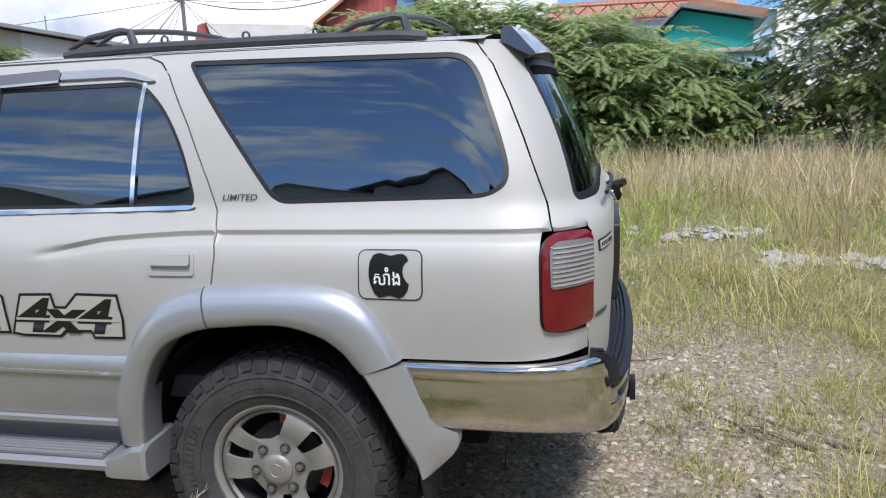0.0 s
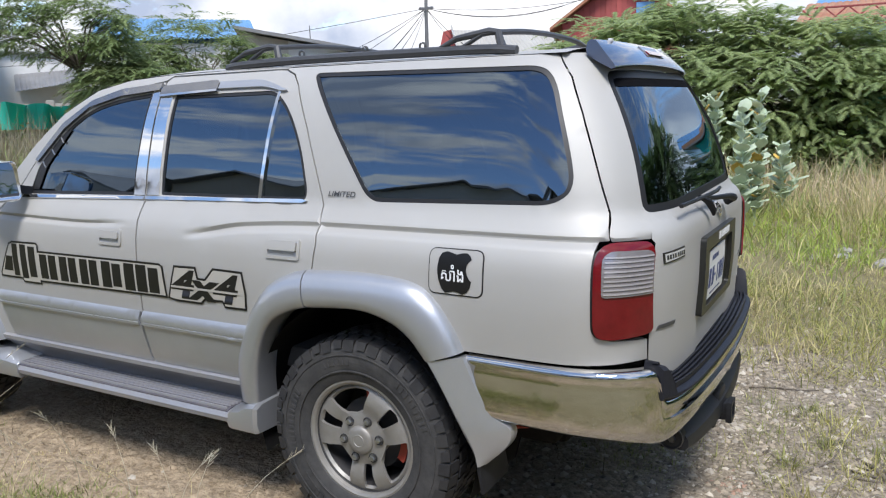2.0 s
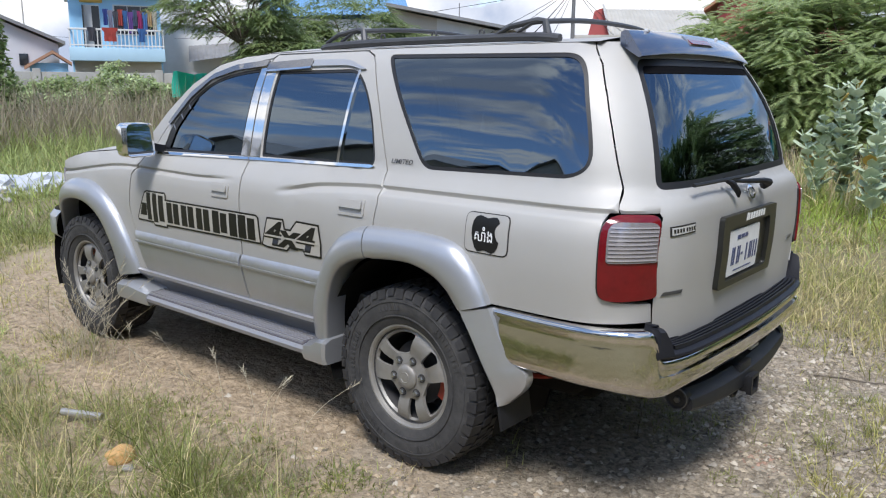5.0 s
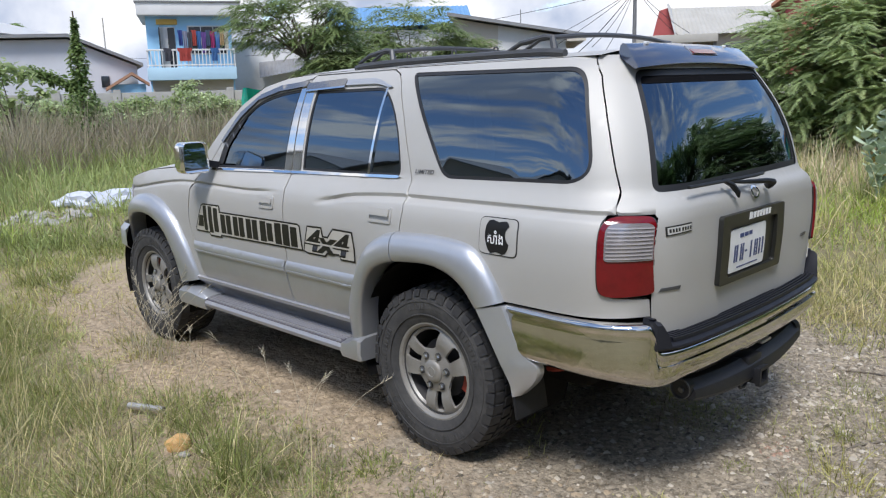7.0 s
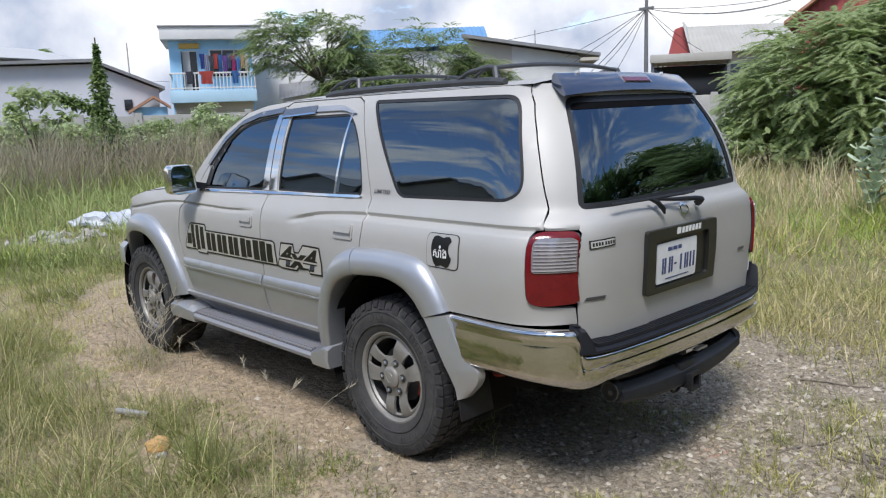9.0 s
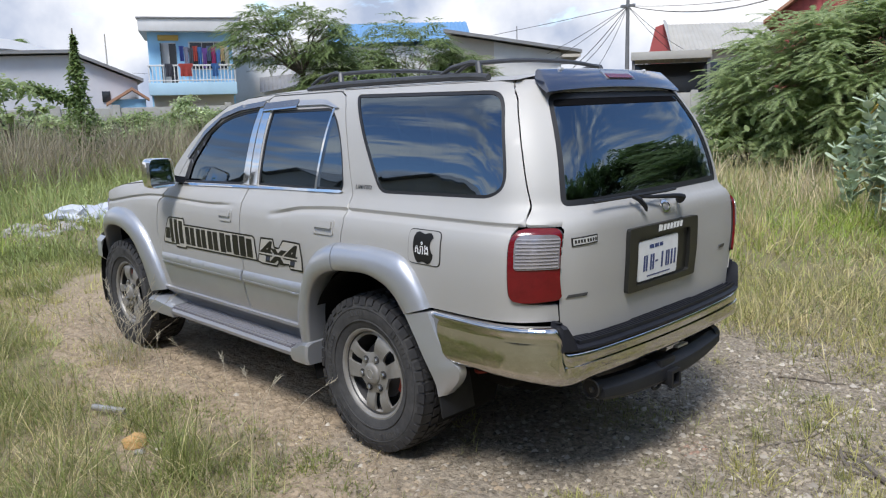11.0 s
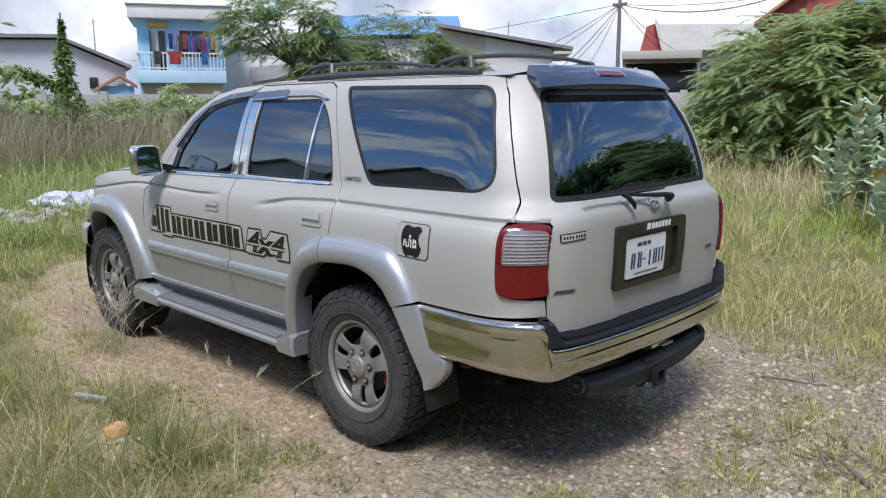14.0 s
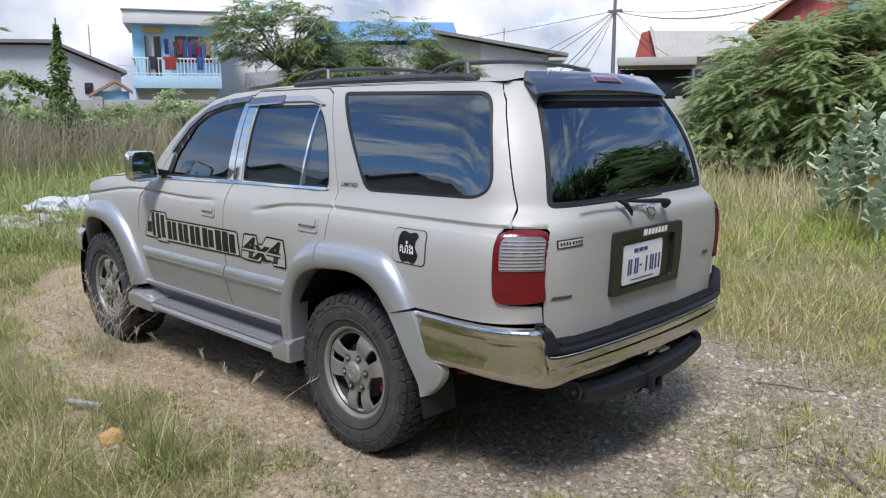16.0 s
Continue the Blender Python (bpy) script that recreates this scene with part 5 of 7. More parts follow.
def scatter_stones(name, n, place_fn, size, mat, label, power=4.0):
    c = place_fn(n)
    base = np.array([(1, 0, 0), (.5, .85, 0), (-.5, .85, 0), (-1, 0, 0), (-.5, -.85, 0), (.5, -.85, 0), (0, 0, 1)], float)
    faces1 = np.array([(0, 1, 6), (1, 2, 6), (2, 3, 6), (3, 4, 6), (4, 5, 6), (5, 0, 6)])
    s = size[0] + (size[1] - size[0]) * rng.random(n) ** power
    lie = np.array([ground_z(q_[0], q_[1]) for q_ in c])[:, None]
    jit = 1 + .9 * (rng.random((n, 7, 3)) - .5)
    a = rng.random(n) * 6.28
    v = base[None] * jit * s[:, None, None] * np.array([1, .8, .65])
    ca, sa_ = np.cos(a)[:, None], np.sin(a)[:, None]
    x, y = v[..., 0] * ca - v[..., 1] * sa_, v[..., 0] * sa_ + v[..., 1] * ca
    v = np.stack([x + c[:, :1], y + c[:, 1:2], v[..., 2] - .001 + lie], -1)
    f = (faces1[None] + 7 * np.arange(n)[:, None, None]).reshape(-1, 3)
    return tagged(quick_mesh(name, v.reshape(-1, 3), f, mat), label, "gravel", kind="stuff")


STONE = material("pale_gravel_stone", (0.30, 0.255, 0.19), 0.9, 0.0, (0.17, 0.138, 0.098), 30.0, 0.6, 0.3, 200.0, per_piece=0.65)
SANDSTONE = material("sand_clod", (0.33, 0.26, 0.175), 0.95, 0.0, (0.20, 0.15, 0.10), 30.0, 0.6, 0.3, 200.0, per_piece=0.3)
PEBBLE = material("chalky_pebble", (0.44, 0.395, 0.325), 0.85, 0.0, (0.30, 0.26, 0.20), 40.0, 0.6, 0.3, 200.0, per_piece=0.35)
CRUMB = material("red_brick_crumb", (0.29, 0.175, 0.125), 0.9, 0.0, (0.34, 0.25, 0.18), 40.0, 0.5, per_piece=0.3)
lot = lambda n: np.stack([1.0 + rng.normal(0, .75, n), 0.75 + rng.normal(0, 1.0, n)], 1)
scatter_stones("gravel", 24000, lot, (.0025, .019), STONE, "loose pale grey gravel on the ground", 4.5)
scatter_stones("pebbles", 3200, lot, (.004, .024), PEBBLE, "chalky white pebbles among the gravel", 2.8)
scatter_stones("clods", 9000, lambda n: np.stack([rng.uniform(-5.0, 0.8, n), -1.15 + rng.normal(0, .38, n)], 1), (.0025, .024), SANDSTONE, "small sandy clods on the dirt", 5.0)
scatter_stones("brick_crumbs", 90, lambda n: np.stack([1.13 + rng.normal(0, .05, n), .20 + rng.normal(0, .05, n)], 1), (.003, .014), CRUMB, "reddish brick crumbs trodden into the gravel", 2.0)


# ---- grass ----
def blades(name, roots, height, width, mat, label, lean=0.5, seed=1, curl=1.0, category="grass", parent=None):
    """Thin blades on the given roots: each leaves the ground at its own slant and bends over along an arc."""
    r = np.random.default_rng(seed)
    n = len(roots)
    h = (height if isinstance(height, np.ndarray) else np.full(n, height)) * roots[:, 3]
    wd = width if isinstance(width, np.ndarray) else np.full(n, width)
    wd = wd * r.uniform(.6, 1.35, n)
    az = roots[:, 4] + r.normal(0, 1.1, n)
    start = np.abs(r.normal(0, lean, n))
    bend = np.abs(r.normal(0, 1.0, n)) * curl
    twist = r.normal(0, .35, n)
    tw = az + np.pi / 2 + r.normal(0, .6, n)
    s = np.stack([np.cos(tw), np.sin(tw)], 1)
    verts = np.zeros((n, 7, 3))
    at = np.concatenate([roots[:, :2], roots[:, 2:3]], 1)
    seg = h / 3
    for k, wk in enumerate((.8, 1.0, .7)):
        for j, sg in ((0, -.5), (1, .5)):
            verts[:, 2 * k + j, :2] = at[:, :2] + s * (wd * wk * sg)[:, None]
            verts[:, 2 * k + j, 2] = at[:, 2]
        a = np.clip(start + bend * (k + .5) / 3, 0, 2.1)
        aa = az + twist * k
        at = at + np.stack([np.cos(aa) * np.sin(a), np.sin(aa) * np.sin(a), np.cos(a)], 1) * seg[:, None]
        at[:, 2] = np.maximum(at[:, 2], roots[:, 2] + .012)
    verts[:, 6] = at
    f = np.array([(0, 1, 3), (0, 3, 2), (2, 3, 5), (2, 5, 4), (4, 5, 6)])
    faces = (f[None] + 7 * np.arange(n)[:, None, None]).reshape(-1, 3)
    ob = quick_mesh(name, verts.reshape(-1, 3), faces, mat, parent)
    return tagged(ob, label, category, kind="stuff")


def clumped(n, clumps, x0, x1, y0, y1, sig, keep=None, seed=1):
    """Roots gathered in clumps inside a rectangle: place, height factor and the way the blade points."""
    r = np.random.default_rng(seed)
    c = np.stack([r.uniform(x0, x1, clumps), r.uniform(y0, y1, clumps)], 1)
    which = r.integers(0, clumps, n)
    off = r.normal(0, 1, (n, 2)) * (sig * r.uniform(.3, 1.7, clumps))[which][:, None]
    p = c[which] + off
    tall = r.uniform(.35, 1.3, clumps)[which]
    way = np.arctan2(off[:, 1], off[:, 0])
    if keep is not None:
        ok = keep(p[:, 0], p[:, 1])
        p, tall, way = p[ok], tall[ok], way[ok]
    return np.concatenate([p, np.full((len(p), 1), -.01), tall[:, None], way[:, None]], 1)


def bare(x, y):
    """Where cars have worn the grass away."""
    wob = .35 * np.sin(x * 1.7 + 1) + .25 * np.sin(y * 2.3 + x * .9)
    track = ((x + 1.8 + wob * .4) / 3.8) ** 2 + ((y - .15) / (1.36 + .12 * wob)) ** 2 < 1
    lot = ((x - 1.0 - wob * .3) / 1.15) ** 2 + ((y - .75) / (1.28 + .2 * wob)) ** 2 < 1
    return track | lot


GREEN = leafy("green_grass", (0.25, 0.275, 0.085), (0.40, 0.385, 0.15), 1.1, (0.13, 0.175, 0.045))
OLIVE = leafy("olive_grass", (0.44, 0.415, 0.135), (0.58, 0.50, 0.24), 0.7, (0.29, 0.34, 0.085))
STRAW = leafy("dry_straw_grass", (0.66, 0.56, 0.34), (0.55, 0.455, 0.24), 1.0, (0.42, 0.39, 0.16))
BROWN = leafy("brown_seed_grass", (0.36, 0.305, 0.225), (0.31, 0.33, 0.16), 0.35, (0.40, 0.335, 0.25), 0.3, 0.25)
MEADOW = leafy("meadow_grass", (0.34, 0.40, 0.145), (0.45, 0.47, 0.20), 0.6, (0.25, 0.33, 0.10), 0.3, 0.3)


def span(seed, n, lo, hi, power=1.0):
    return lo + (hi - lo) * np.random.default_rng(seed).random(n) ** power


free = lambda x, y: ~bare(x, y)
near_edge = lambda x: -1.22 - .16 * np.sin(x * 2.3 + .6) - .07 * np.sin(x * 6.1)
by_stone = lambda x, y: (np.hypot(x + .93, y + 1.575) > .10) & (np.hypot((x + .75) / 2.6, (y + 1.65) / .9) > .10) & (np.hypot(x + .88, y + 1.66) > .07) & (np.hypot(x + 1.42, y + 1.50) > .10) & (np.hypot(x + 1.36, y + 1.58) > .08)
beside = lambda x, y: (y < near_edge(x)) & (x < .35) & by_stone(x, y)
# the bank of grass beside the track: tufts with bare, matted ground between them
rt = clumped(20000, 120, -4.6, 0.1, -2.9, -1.2, .12, beside, 11)
blades("tall_grass", rt, span(1, len(rt), .09, .50, 1.3) * np.clip((near_edge(rt[:, 0]) - rt[:, 1]) / .45, .28, 1.0), .0040, GREEN, "tufts of green grass beside the track", .75, 12, 1.5)
rt = clumped(520, 110, -4.2, .2, -2.7, -1.25, .10, beside, 57)
blades("long_stems", rt, span(22, len(rt), .3, .72), .0026, STRAW, "long pale arching grass stems", .6, 58, 1.3)
rt = clumped(15000, 210, -4.4, .35, -2.8, -1.2, .13, beside, 13)
blades("dry_grass", rt, span(2, len(rt), .05, .38, 1.8) * np.clip((near_edge(rt[:, 0]) - rt[:, 1]) / .4, .35, 1.0), .0034, STRAW, "dry grass stems beside the track", .9, 14, 1.6)
rt = clumped(17000, 420, -4.4, .4, -2.7, -1.15, .15, beside, 17)
blades("olive_grass", rt, span(15, len(rt), .03, .16, 1.4), .0038, MEADOW, "matted olive grass beside the track", 1.0, 18, 1.2)
rt = clumped(7500, 90, -3.8, .3, -2.4, -1.2, .08, beside, 91)
blades("dead_stalks", rt, span(41, len(rt), .03, .22, 1.5), .0028, BROWN, "brown dead stalks between the tufts", .9, 92, 1.0)
rt = clumped(2600, 60, -3.9, .3, -1.5, -.92, .06, lambda x, y: y < -.96, 15)
blades("short_grass", rt, span(3, len(rt), .015, .075, 1.5), .0036, OLIVE, "short olive grass on the sandy track", .9, 16)
for k, (x, y, w_, n) in enumerate(((-.61, -1.14, .10, 420), (-.07, -1.08, .07, 360), (-1.17, -1.12, .09, 420), (-1.42, -1.18, .08, 360), (.29, -1.14, .06, 220), (-.21, -1.36, .12, 620), (-2.6, -.95, .12, 520))):
    r = np.random.default_rng(300 + k)
    q_ = r.normal(0, w_, (n, 2)) * np.array([1.5, .8])
    rt = np.stack([x + q_[:, 0], y + q_[:, 1], np.full(n, -.006), r.uniform(.4, 1.2, n), np.arctan2(q_[:, 1], q_[:, 0])], 1)
    blades("weed_patch", rt, span(310 + k, n, .02, .085), .0040, GREEN, "low patch of green weeds on the sandy track", .9, 320 + k, 1.0)
rt = clumped(8000, 160, -6.2, -3.3, -1.6, 1.2, .13, None, 19)
blades("short_grass", rt, span(16, len(rt), .03, .18, 1.6), .005, OLIVE, "thin grass on the sandy track", .8, 20)
# left field
fl = lambda x, y: free(x, y) & ((x < -4.3 - .3 * np.sin(y * 2)) | (y > 2.0))
for name, n, mat, lo, hi, sd, lab in (("field_grass", 36000, MEADOW, .10, .46, 21, "rough green field grass"), ("green_grass", 16000, GREEN, .10, .42, 23, "darker green grass in the field"), ("straw_grass", 5000, STRAW, .2, .60, 27, "dry stems standing in the field")):
    rt = clumped(n, n // 34, -18, -3.2, -5, 12, .26, fl, sd)
    dist = np.hypot(rt[:, 0] - 2.8, rt[:, 1] + 3)
    blades(name, rt, span(sd + 60, len(rt), lo, hi, 1.5) * np.clip((dist - 4) / 8, .38, 1.0), .0035 + .0008 * dist, mat, lab, .6, sd + 1, 1.3)
rt = clumped(6000, 50, -7.8, -4.3, -.9, .9, .20, fl, 93)
blades("green_grass", rt, span(42, len(rt), .08, .34, 1.4), .0075, GREEN, "lush dark grass beyond the front wheel", .6, 94, 1.4)
rt = clumped(52000, 2400, -30, -14.5, -10, 26, .45, lambda x, y: (x < -15 + .8 * np.sin(y)) & (np.hypot(x - 2.8, y + 3) < 31), 25)
rt[:, 3] = .75 + .3 * rt[:, 3]
dist = np.hypot(rt[:, 0] - 2.8, rt[:, 1] + 3)
blades("brown_grass", rt, span(6, len(rt), 1.3, 1.85), .004 + .0006 * dist, BROWN, "tall brown seeding grass", .3, 26, .9)
rt = clumped(27000, 1100, -21, -10, -8, 20, .4, lambda x, y: (x < -10.6 + .8 * np.sin(y)) & (np.hypot(x - 2.8, y + 3) < 24), 28)
dist = np.hypot(rt[:, 0] - 2.8, rt[:, 1] + 3)
blades("meadow_plumes", rt, span(17, len(rt), .3, 1.12) * np.clip((dist - 7) / 9, .3, 1.0), .004 + .0007 * dist, MEADOW, "feathery green plumes before the brown grass", .4, 29, 1.2)
# behind the car and on its far side
far = lambda x, y: free(x, y) & (y > 1.95 + .25 * np.sin(x * 3)) & (x < 10 + .1 * y)
for name, n, mat, lo, hi, sd, lab in (("olive_grass", 26000, OLIVE, .06, .36, 31, "rough olive grass"), ("meadow_grass", 22000, MEADOW, .06, .38, 35, "rough green meadow grass"), ("straw_grass", 15000, STRAW, .12, .58, 33, "dry straw grass with seed heads")):
    rt = clumped(n, n // 36, -11, 10, 1.9, 13.2, .24, far, sd)
    dist = np.hypot(rt[:, 0] - 2.0, rt[:, 1] + 3)
    blades(name, rt, span(sd + 60, len(rt), lo, hi, 1.7) * np.clip((dist - 3) / 6, .4, 1.25), .003 + .0009 * dist, mat, lab, .6, sd + 1, 1.25)
rt = clumped(6500, 300, -5.5, 10, 9.2, 13.0, .3, far, 47)
blades("straw_grass", rt, span(18, len(rt), .25, .85), .010, STRAW, "tall pale straw grass before the trees", .3, 48, .7)
rt = clumped(1500, 26, -1.5, 6, 3.4, 8.5, .10, far, 49)
blades("straw_grass", rt, span(19, len(rt), .3, .95), .006, STRAW, "tall bundles of pale stems", .18, 50, .5)
edge_ = lambda x, y: free(x, y) & (x > 2.0 + .22 * np.sin(y * 3))
for name, n, mat, lo, hi, sd, lab in (("olive_grass", 11000, OLIVE, .04, .34, 37, "olive grass at the lot's edge"), ("straw_grass", 6500, STRAW, .06, .50, 39, "dry straw stems at the lot's edge"), ("green_grass", 3800, GREEN, .05, .34, 51, "green blades at the lot's edge")):
    rt = clumped(n, n // 30, 1.2, 7.0, -1.8, 3.8, .15, edge_, sd)
    blades(name, rt, span(sd + 60, len(rt), lo, hi, 1.7), .004, mat, lab, .6, sd + 1, 1.2)
rt = clumped(11000, 170, -.2, 2.6, -1.4, 3.0, .075, lambda x, y: (np.hypot(x, y + .7) > .35) & (np.hypot(x - .7, y + .1) > .5), 41)
blades("short_grass", rt, span(12, len(rt), .015, .085, 1.4), .0032, OLIVE, "sparse weeds in the gravel", .9, 42)
rt = np.concatenate([clumped(900, 1, .67, .69, .30, .32, .075, None, 53), clumped(1500, 16, .9, 1.9, -.2, 1.6, .06, None, 95)])
blades("weed_tufts", rt, span(20, len(rt), .02, .13), .0032, GREEN, "dark weed tufts in the gravel", .7, 54)
rt = clumped(5200, 84, 1.35, 2.6, -.9, 1.2, .08, lambda x, y: x > 1.3, 43)
blades("tall_grass", rt, span(13, len(rt), .03, .20, 2.0), .0038, OLIVE, "tall grass at the edge of the gravel", .5, 44)
rt = clumped(3200, 150, -3.2, .4, -1.5, -.85, .05, None, 45)
blades("dry_sprigs", rt, span(14, len(rt), .01, .05), .003, STRAW, "dry sprigs on the sandy track", 1.0, 46)
for name, n, mat, sd, lab in (("olive_grass", 9000, OLIVE, 61, "matted olive grass along the gravel"), ("straw_grass", 4500, STRAW, 63, "dry straw along the gravel"), ("green_grass", 3500, GREEN, 65, "green blades along the gravel")):
    rt = clumped(n, n // 40, -1.2, 2.8, 1.75, 4.2, .17, lambda x, y: (y > 1.85 + .22 * np.sin(x * 4) - .25 * np.maximum(x - 1.0, 0)), sd)
    blades(name, rt, span(sd + 60, len(rt), .04, .26, 1.6), .0055, mat, lab, .6, sd + 1, 1.3)
FRESH = leafy("fresh_green_grass", (0.36, 0.46, 0.09), (0.47, 0.50, 0.13), 1.2, (0.27, 0.38, 0.07))
rt = clumped(9500, 140, -1.6, 7.5, 4.6, 9.2, .32, lambda x, y: far(x, y) & (y < 9.0 - .62 * np.maximum(x + .5, 0)), 67)
blades("fresh_grass", rt, span(23, len(rt), .10, .42, 1.4), .010, FRESH, "lush bright green grass by the rubble", .45, 68, 1.2)
rt = clumped(3200, 50, -2.5, 3.5, 2.4, 5.2, .22, far, 69)
blades("straw_tufts", rt, span(24, len(rt), .06, .30, 1.4), .006, STRAW, "dry straw tufts in the field", .5, 70, 1.2)
rt = clumped(2400, 40, -12, -5, -1.2, 5, .30, fl, 71)
blades("fresh_grass", rt, span(25, len(rt), .10, .36, 1.4), .011, FRESH, "bright green tufts beyond the car's front", .5, 72, 1.2)
PALE_STRAW = leafy("pale_feather_grass", (0.74, 0.64, 0.44), (0.60, 0.50, 0.32), 1.0, (0.68, 0.52, 0.40))
rt = clumped(9000, 360, -6, 10, 8.0, 13.0, .34, far, 97)
blades("meadow_grass", rt, span(43, len(rt), .15, .75), .011, MEADOW, "green grass between the pale stems before the trees", .35, 98, 1.0)
rt = clumped(5500, 260, -4.5, 10, 8.6, 12.6, .28, far, 73)
blades("feather_grass", rt, span(26, len(rt), .35, .90), .0085, PALE_STRAW, "tall pale feathery grass before the trees", .3, 74, 1.0)
rt = clumped(15000, 420, 1.2, 10, 6.4, 12.4, .34, lambda x, y: far(x, y) & (y > 8.4 - .35 * np.maximum(x - 1.2, 0)), 99)
blades("feather_grass", rt, span(44, len(rt), .30, .95), .0095, PALE_STRAW, "pale feathery grass behind the rubble", .55, 100, 1.3)
# broken twigs and dead stalks lying about
TWIG = leafy("dead_twig", (0.14, 0.105, 0.07), (0.30, 0.24, 0.16), 8.0)
rt = clumped(5200, 330, -3.6, 2.4, -1.3, 3.0, .2, None, 55)
rt[:, 2] = .004
ob_ = blades("twigs", rt, span(21, len(rt), .02, .15, 2.0), .0032, TWIG, "dead twigs and stalks lying on the dirt", .0, 56, 9.0)

# long seeding stems beside the running board and the front wheel
STALK = leafy("pale_grass_stalk", (0.55, 0.50, 0.38), (0.42, 0.37, 0.26), 6.0, None, 1.0, 0.3, 0.3)


def seed_stem(x, y, h, az, lean):
    ob = tagged(new("grass_stem"), "long pale grass stem with a feathery seed head", "grass", "seeding stems")
    ob.matrix_world = Matrix.Translation((x, y, 0))
    d = Vector((math.cos(az), math.sin(az), 0))
    pts = [d * (lean * h * t * t) + Vector((0, 0, h * t * (1 - .15 * lean * t))) for t in np.linspace(0, 1, 7)]
    part("stalk", tube(bmesh.new(), pts, [.0016, .0015, .0014, .0013, .0011, .0009, .0006], 5), STALK, ob)
    bm = bmesh.new()
    top = pts[-1]
    for k in range(9):
        a = k * 2.4
        o_ = pts[5].lerp(top, k / 9)
        e = o_ + d * .025 + Vector((math.cos(a) * .018, math.sin(a) * .018, .03))
        tube(bm, [o_, o_.lerp(e, .5), e], [.0005, .0014, .0003], 4)
    part("seed_head", bm, STALK, ob)


rs = random.Random(5)
for k in range(34):
    seed_stem(-2.35 + rs.gauss(0, .16), -1.06 + rs.gauss(0, .07), rs.uniform(.22, .62), rs.uniform(0, 6.28), rs.uniform(.2, .8))
for x, y in ((-2.25, -.98), (-2.32, -1.02), (-2.2, -1.05), (-2.12, -1.0), (-2.38, -.99), (-2.05, -1.12), (-1.75, -1.02), (-1.52, -1.05), (-1.28, -1.04), (-1.02, -1.0), (-.92, -1.05), (-.80, -.98), (-.72, -1.02), (-.60, -1.06), (-2.45, -1.1), (-2.30, -1.12), (-1.9, -1.0), (-.45, -1.0)):
    seed_stem(x, y, rs.uniform(.25, .50), rs.uniform(0, 6.28), rs.uniform(.3, .9))


# ---- trees and shrubs ----
BARK = material("grey_bark", (0.16, 0.13, 0.10), 0.9, 0.0, (0.09, 0.075, 0.06), 12.0, 0.7, 0.5, 40.0)
LEAF = leafy("feathery_leaf", (0.34, 0.425, 0.19), (0.47, 0.52, 0.25), 1.2, (0.26, 0.35, 0.16), 0.5, 0.35, 0.55)
LEAF_DARK = leafy("dark_leaf", (0.20, 0.29, 0.10), (0.30, 0.37, 0.15), 1.2, (0.14, 0.22, 0.08), 0.5, 0.35, 0.5)
LEAF_MID = leafy("olive_tree_leaf", (0.22, 0.29, 0.115), (0.34, 0.39, 0.18), 1.2, (0.15, 0.225, 0.08), 0.5, 0.45, 0.5)
PALE_LEAF = leafy("pale_milkweed_leaf", (0.50, 0.57, 0.43), (0.38, 0.48, 0.31), 6.0, None, 1, 0.2, 0.2)
YELLOW_LEAF = material("yellow_leaf", (0.55, 0.36, 0.08), 0.6, per_piece=0.3)


def fronds(r, origins, dirs, length, leaflet, pairs=11, droop=0.38):
    """Pinnate leaves: pairs of small leaflets along drooping stalks. Returns vertices and faces."""
    n = len(origins)
    L = length * r.uniform(.65, 1.25, n)
    side = np.cross(dirs, np.array([0, 0, 1.0]))
    side /= np.linalg.norm(side, axis=1)[:, None] + 1e-9
    ts = np.linspace(.12, 1.0, pairs)
    verts = np.zeros((n, pairs, 2, 3, 3))
    for k, t in enumerate(ts):
        p = origins + dirs * (L * t)[:, None]
        p[:, 2] -= droop * L * t * t
        slope = dirs.copy()
        slope[:, 2] -= 2 * droop * t
        slope /= np.linalg.norm(slope, axis=1)[:, None]
        ll = leaflet * (1.0 - .55 * abs(t - .45)) * r.uniform(.8, 1.2, n)
        for j, sg in enumerate((-1, 1)):
            out = side * sg + slope * .45
            out[:, 2] -= .10 + .22 * r.random(n)
            out /= np.linalg.norm(out, axis=1)[:, None]
            w = slope * (L * .52 / pairs)[:, None]
            verts[:, k, j, 0] = p - w
            verts[:, k, j, 1] = p + w
            verts[:, k, j, 2] = p + (out + slope * .25) * ll[:, None]
    v = verts.reshape(-1, 3)
    return v, np.arange(len(v)).reshape(-1, 3)


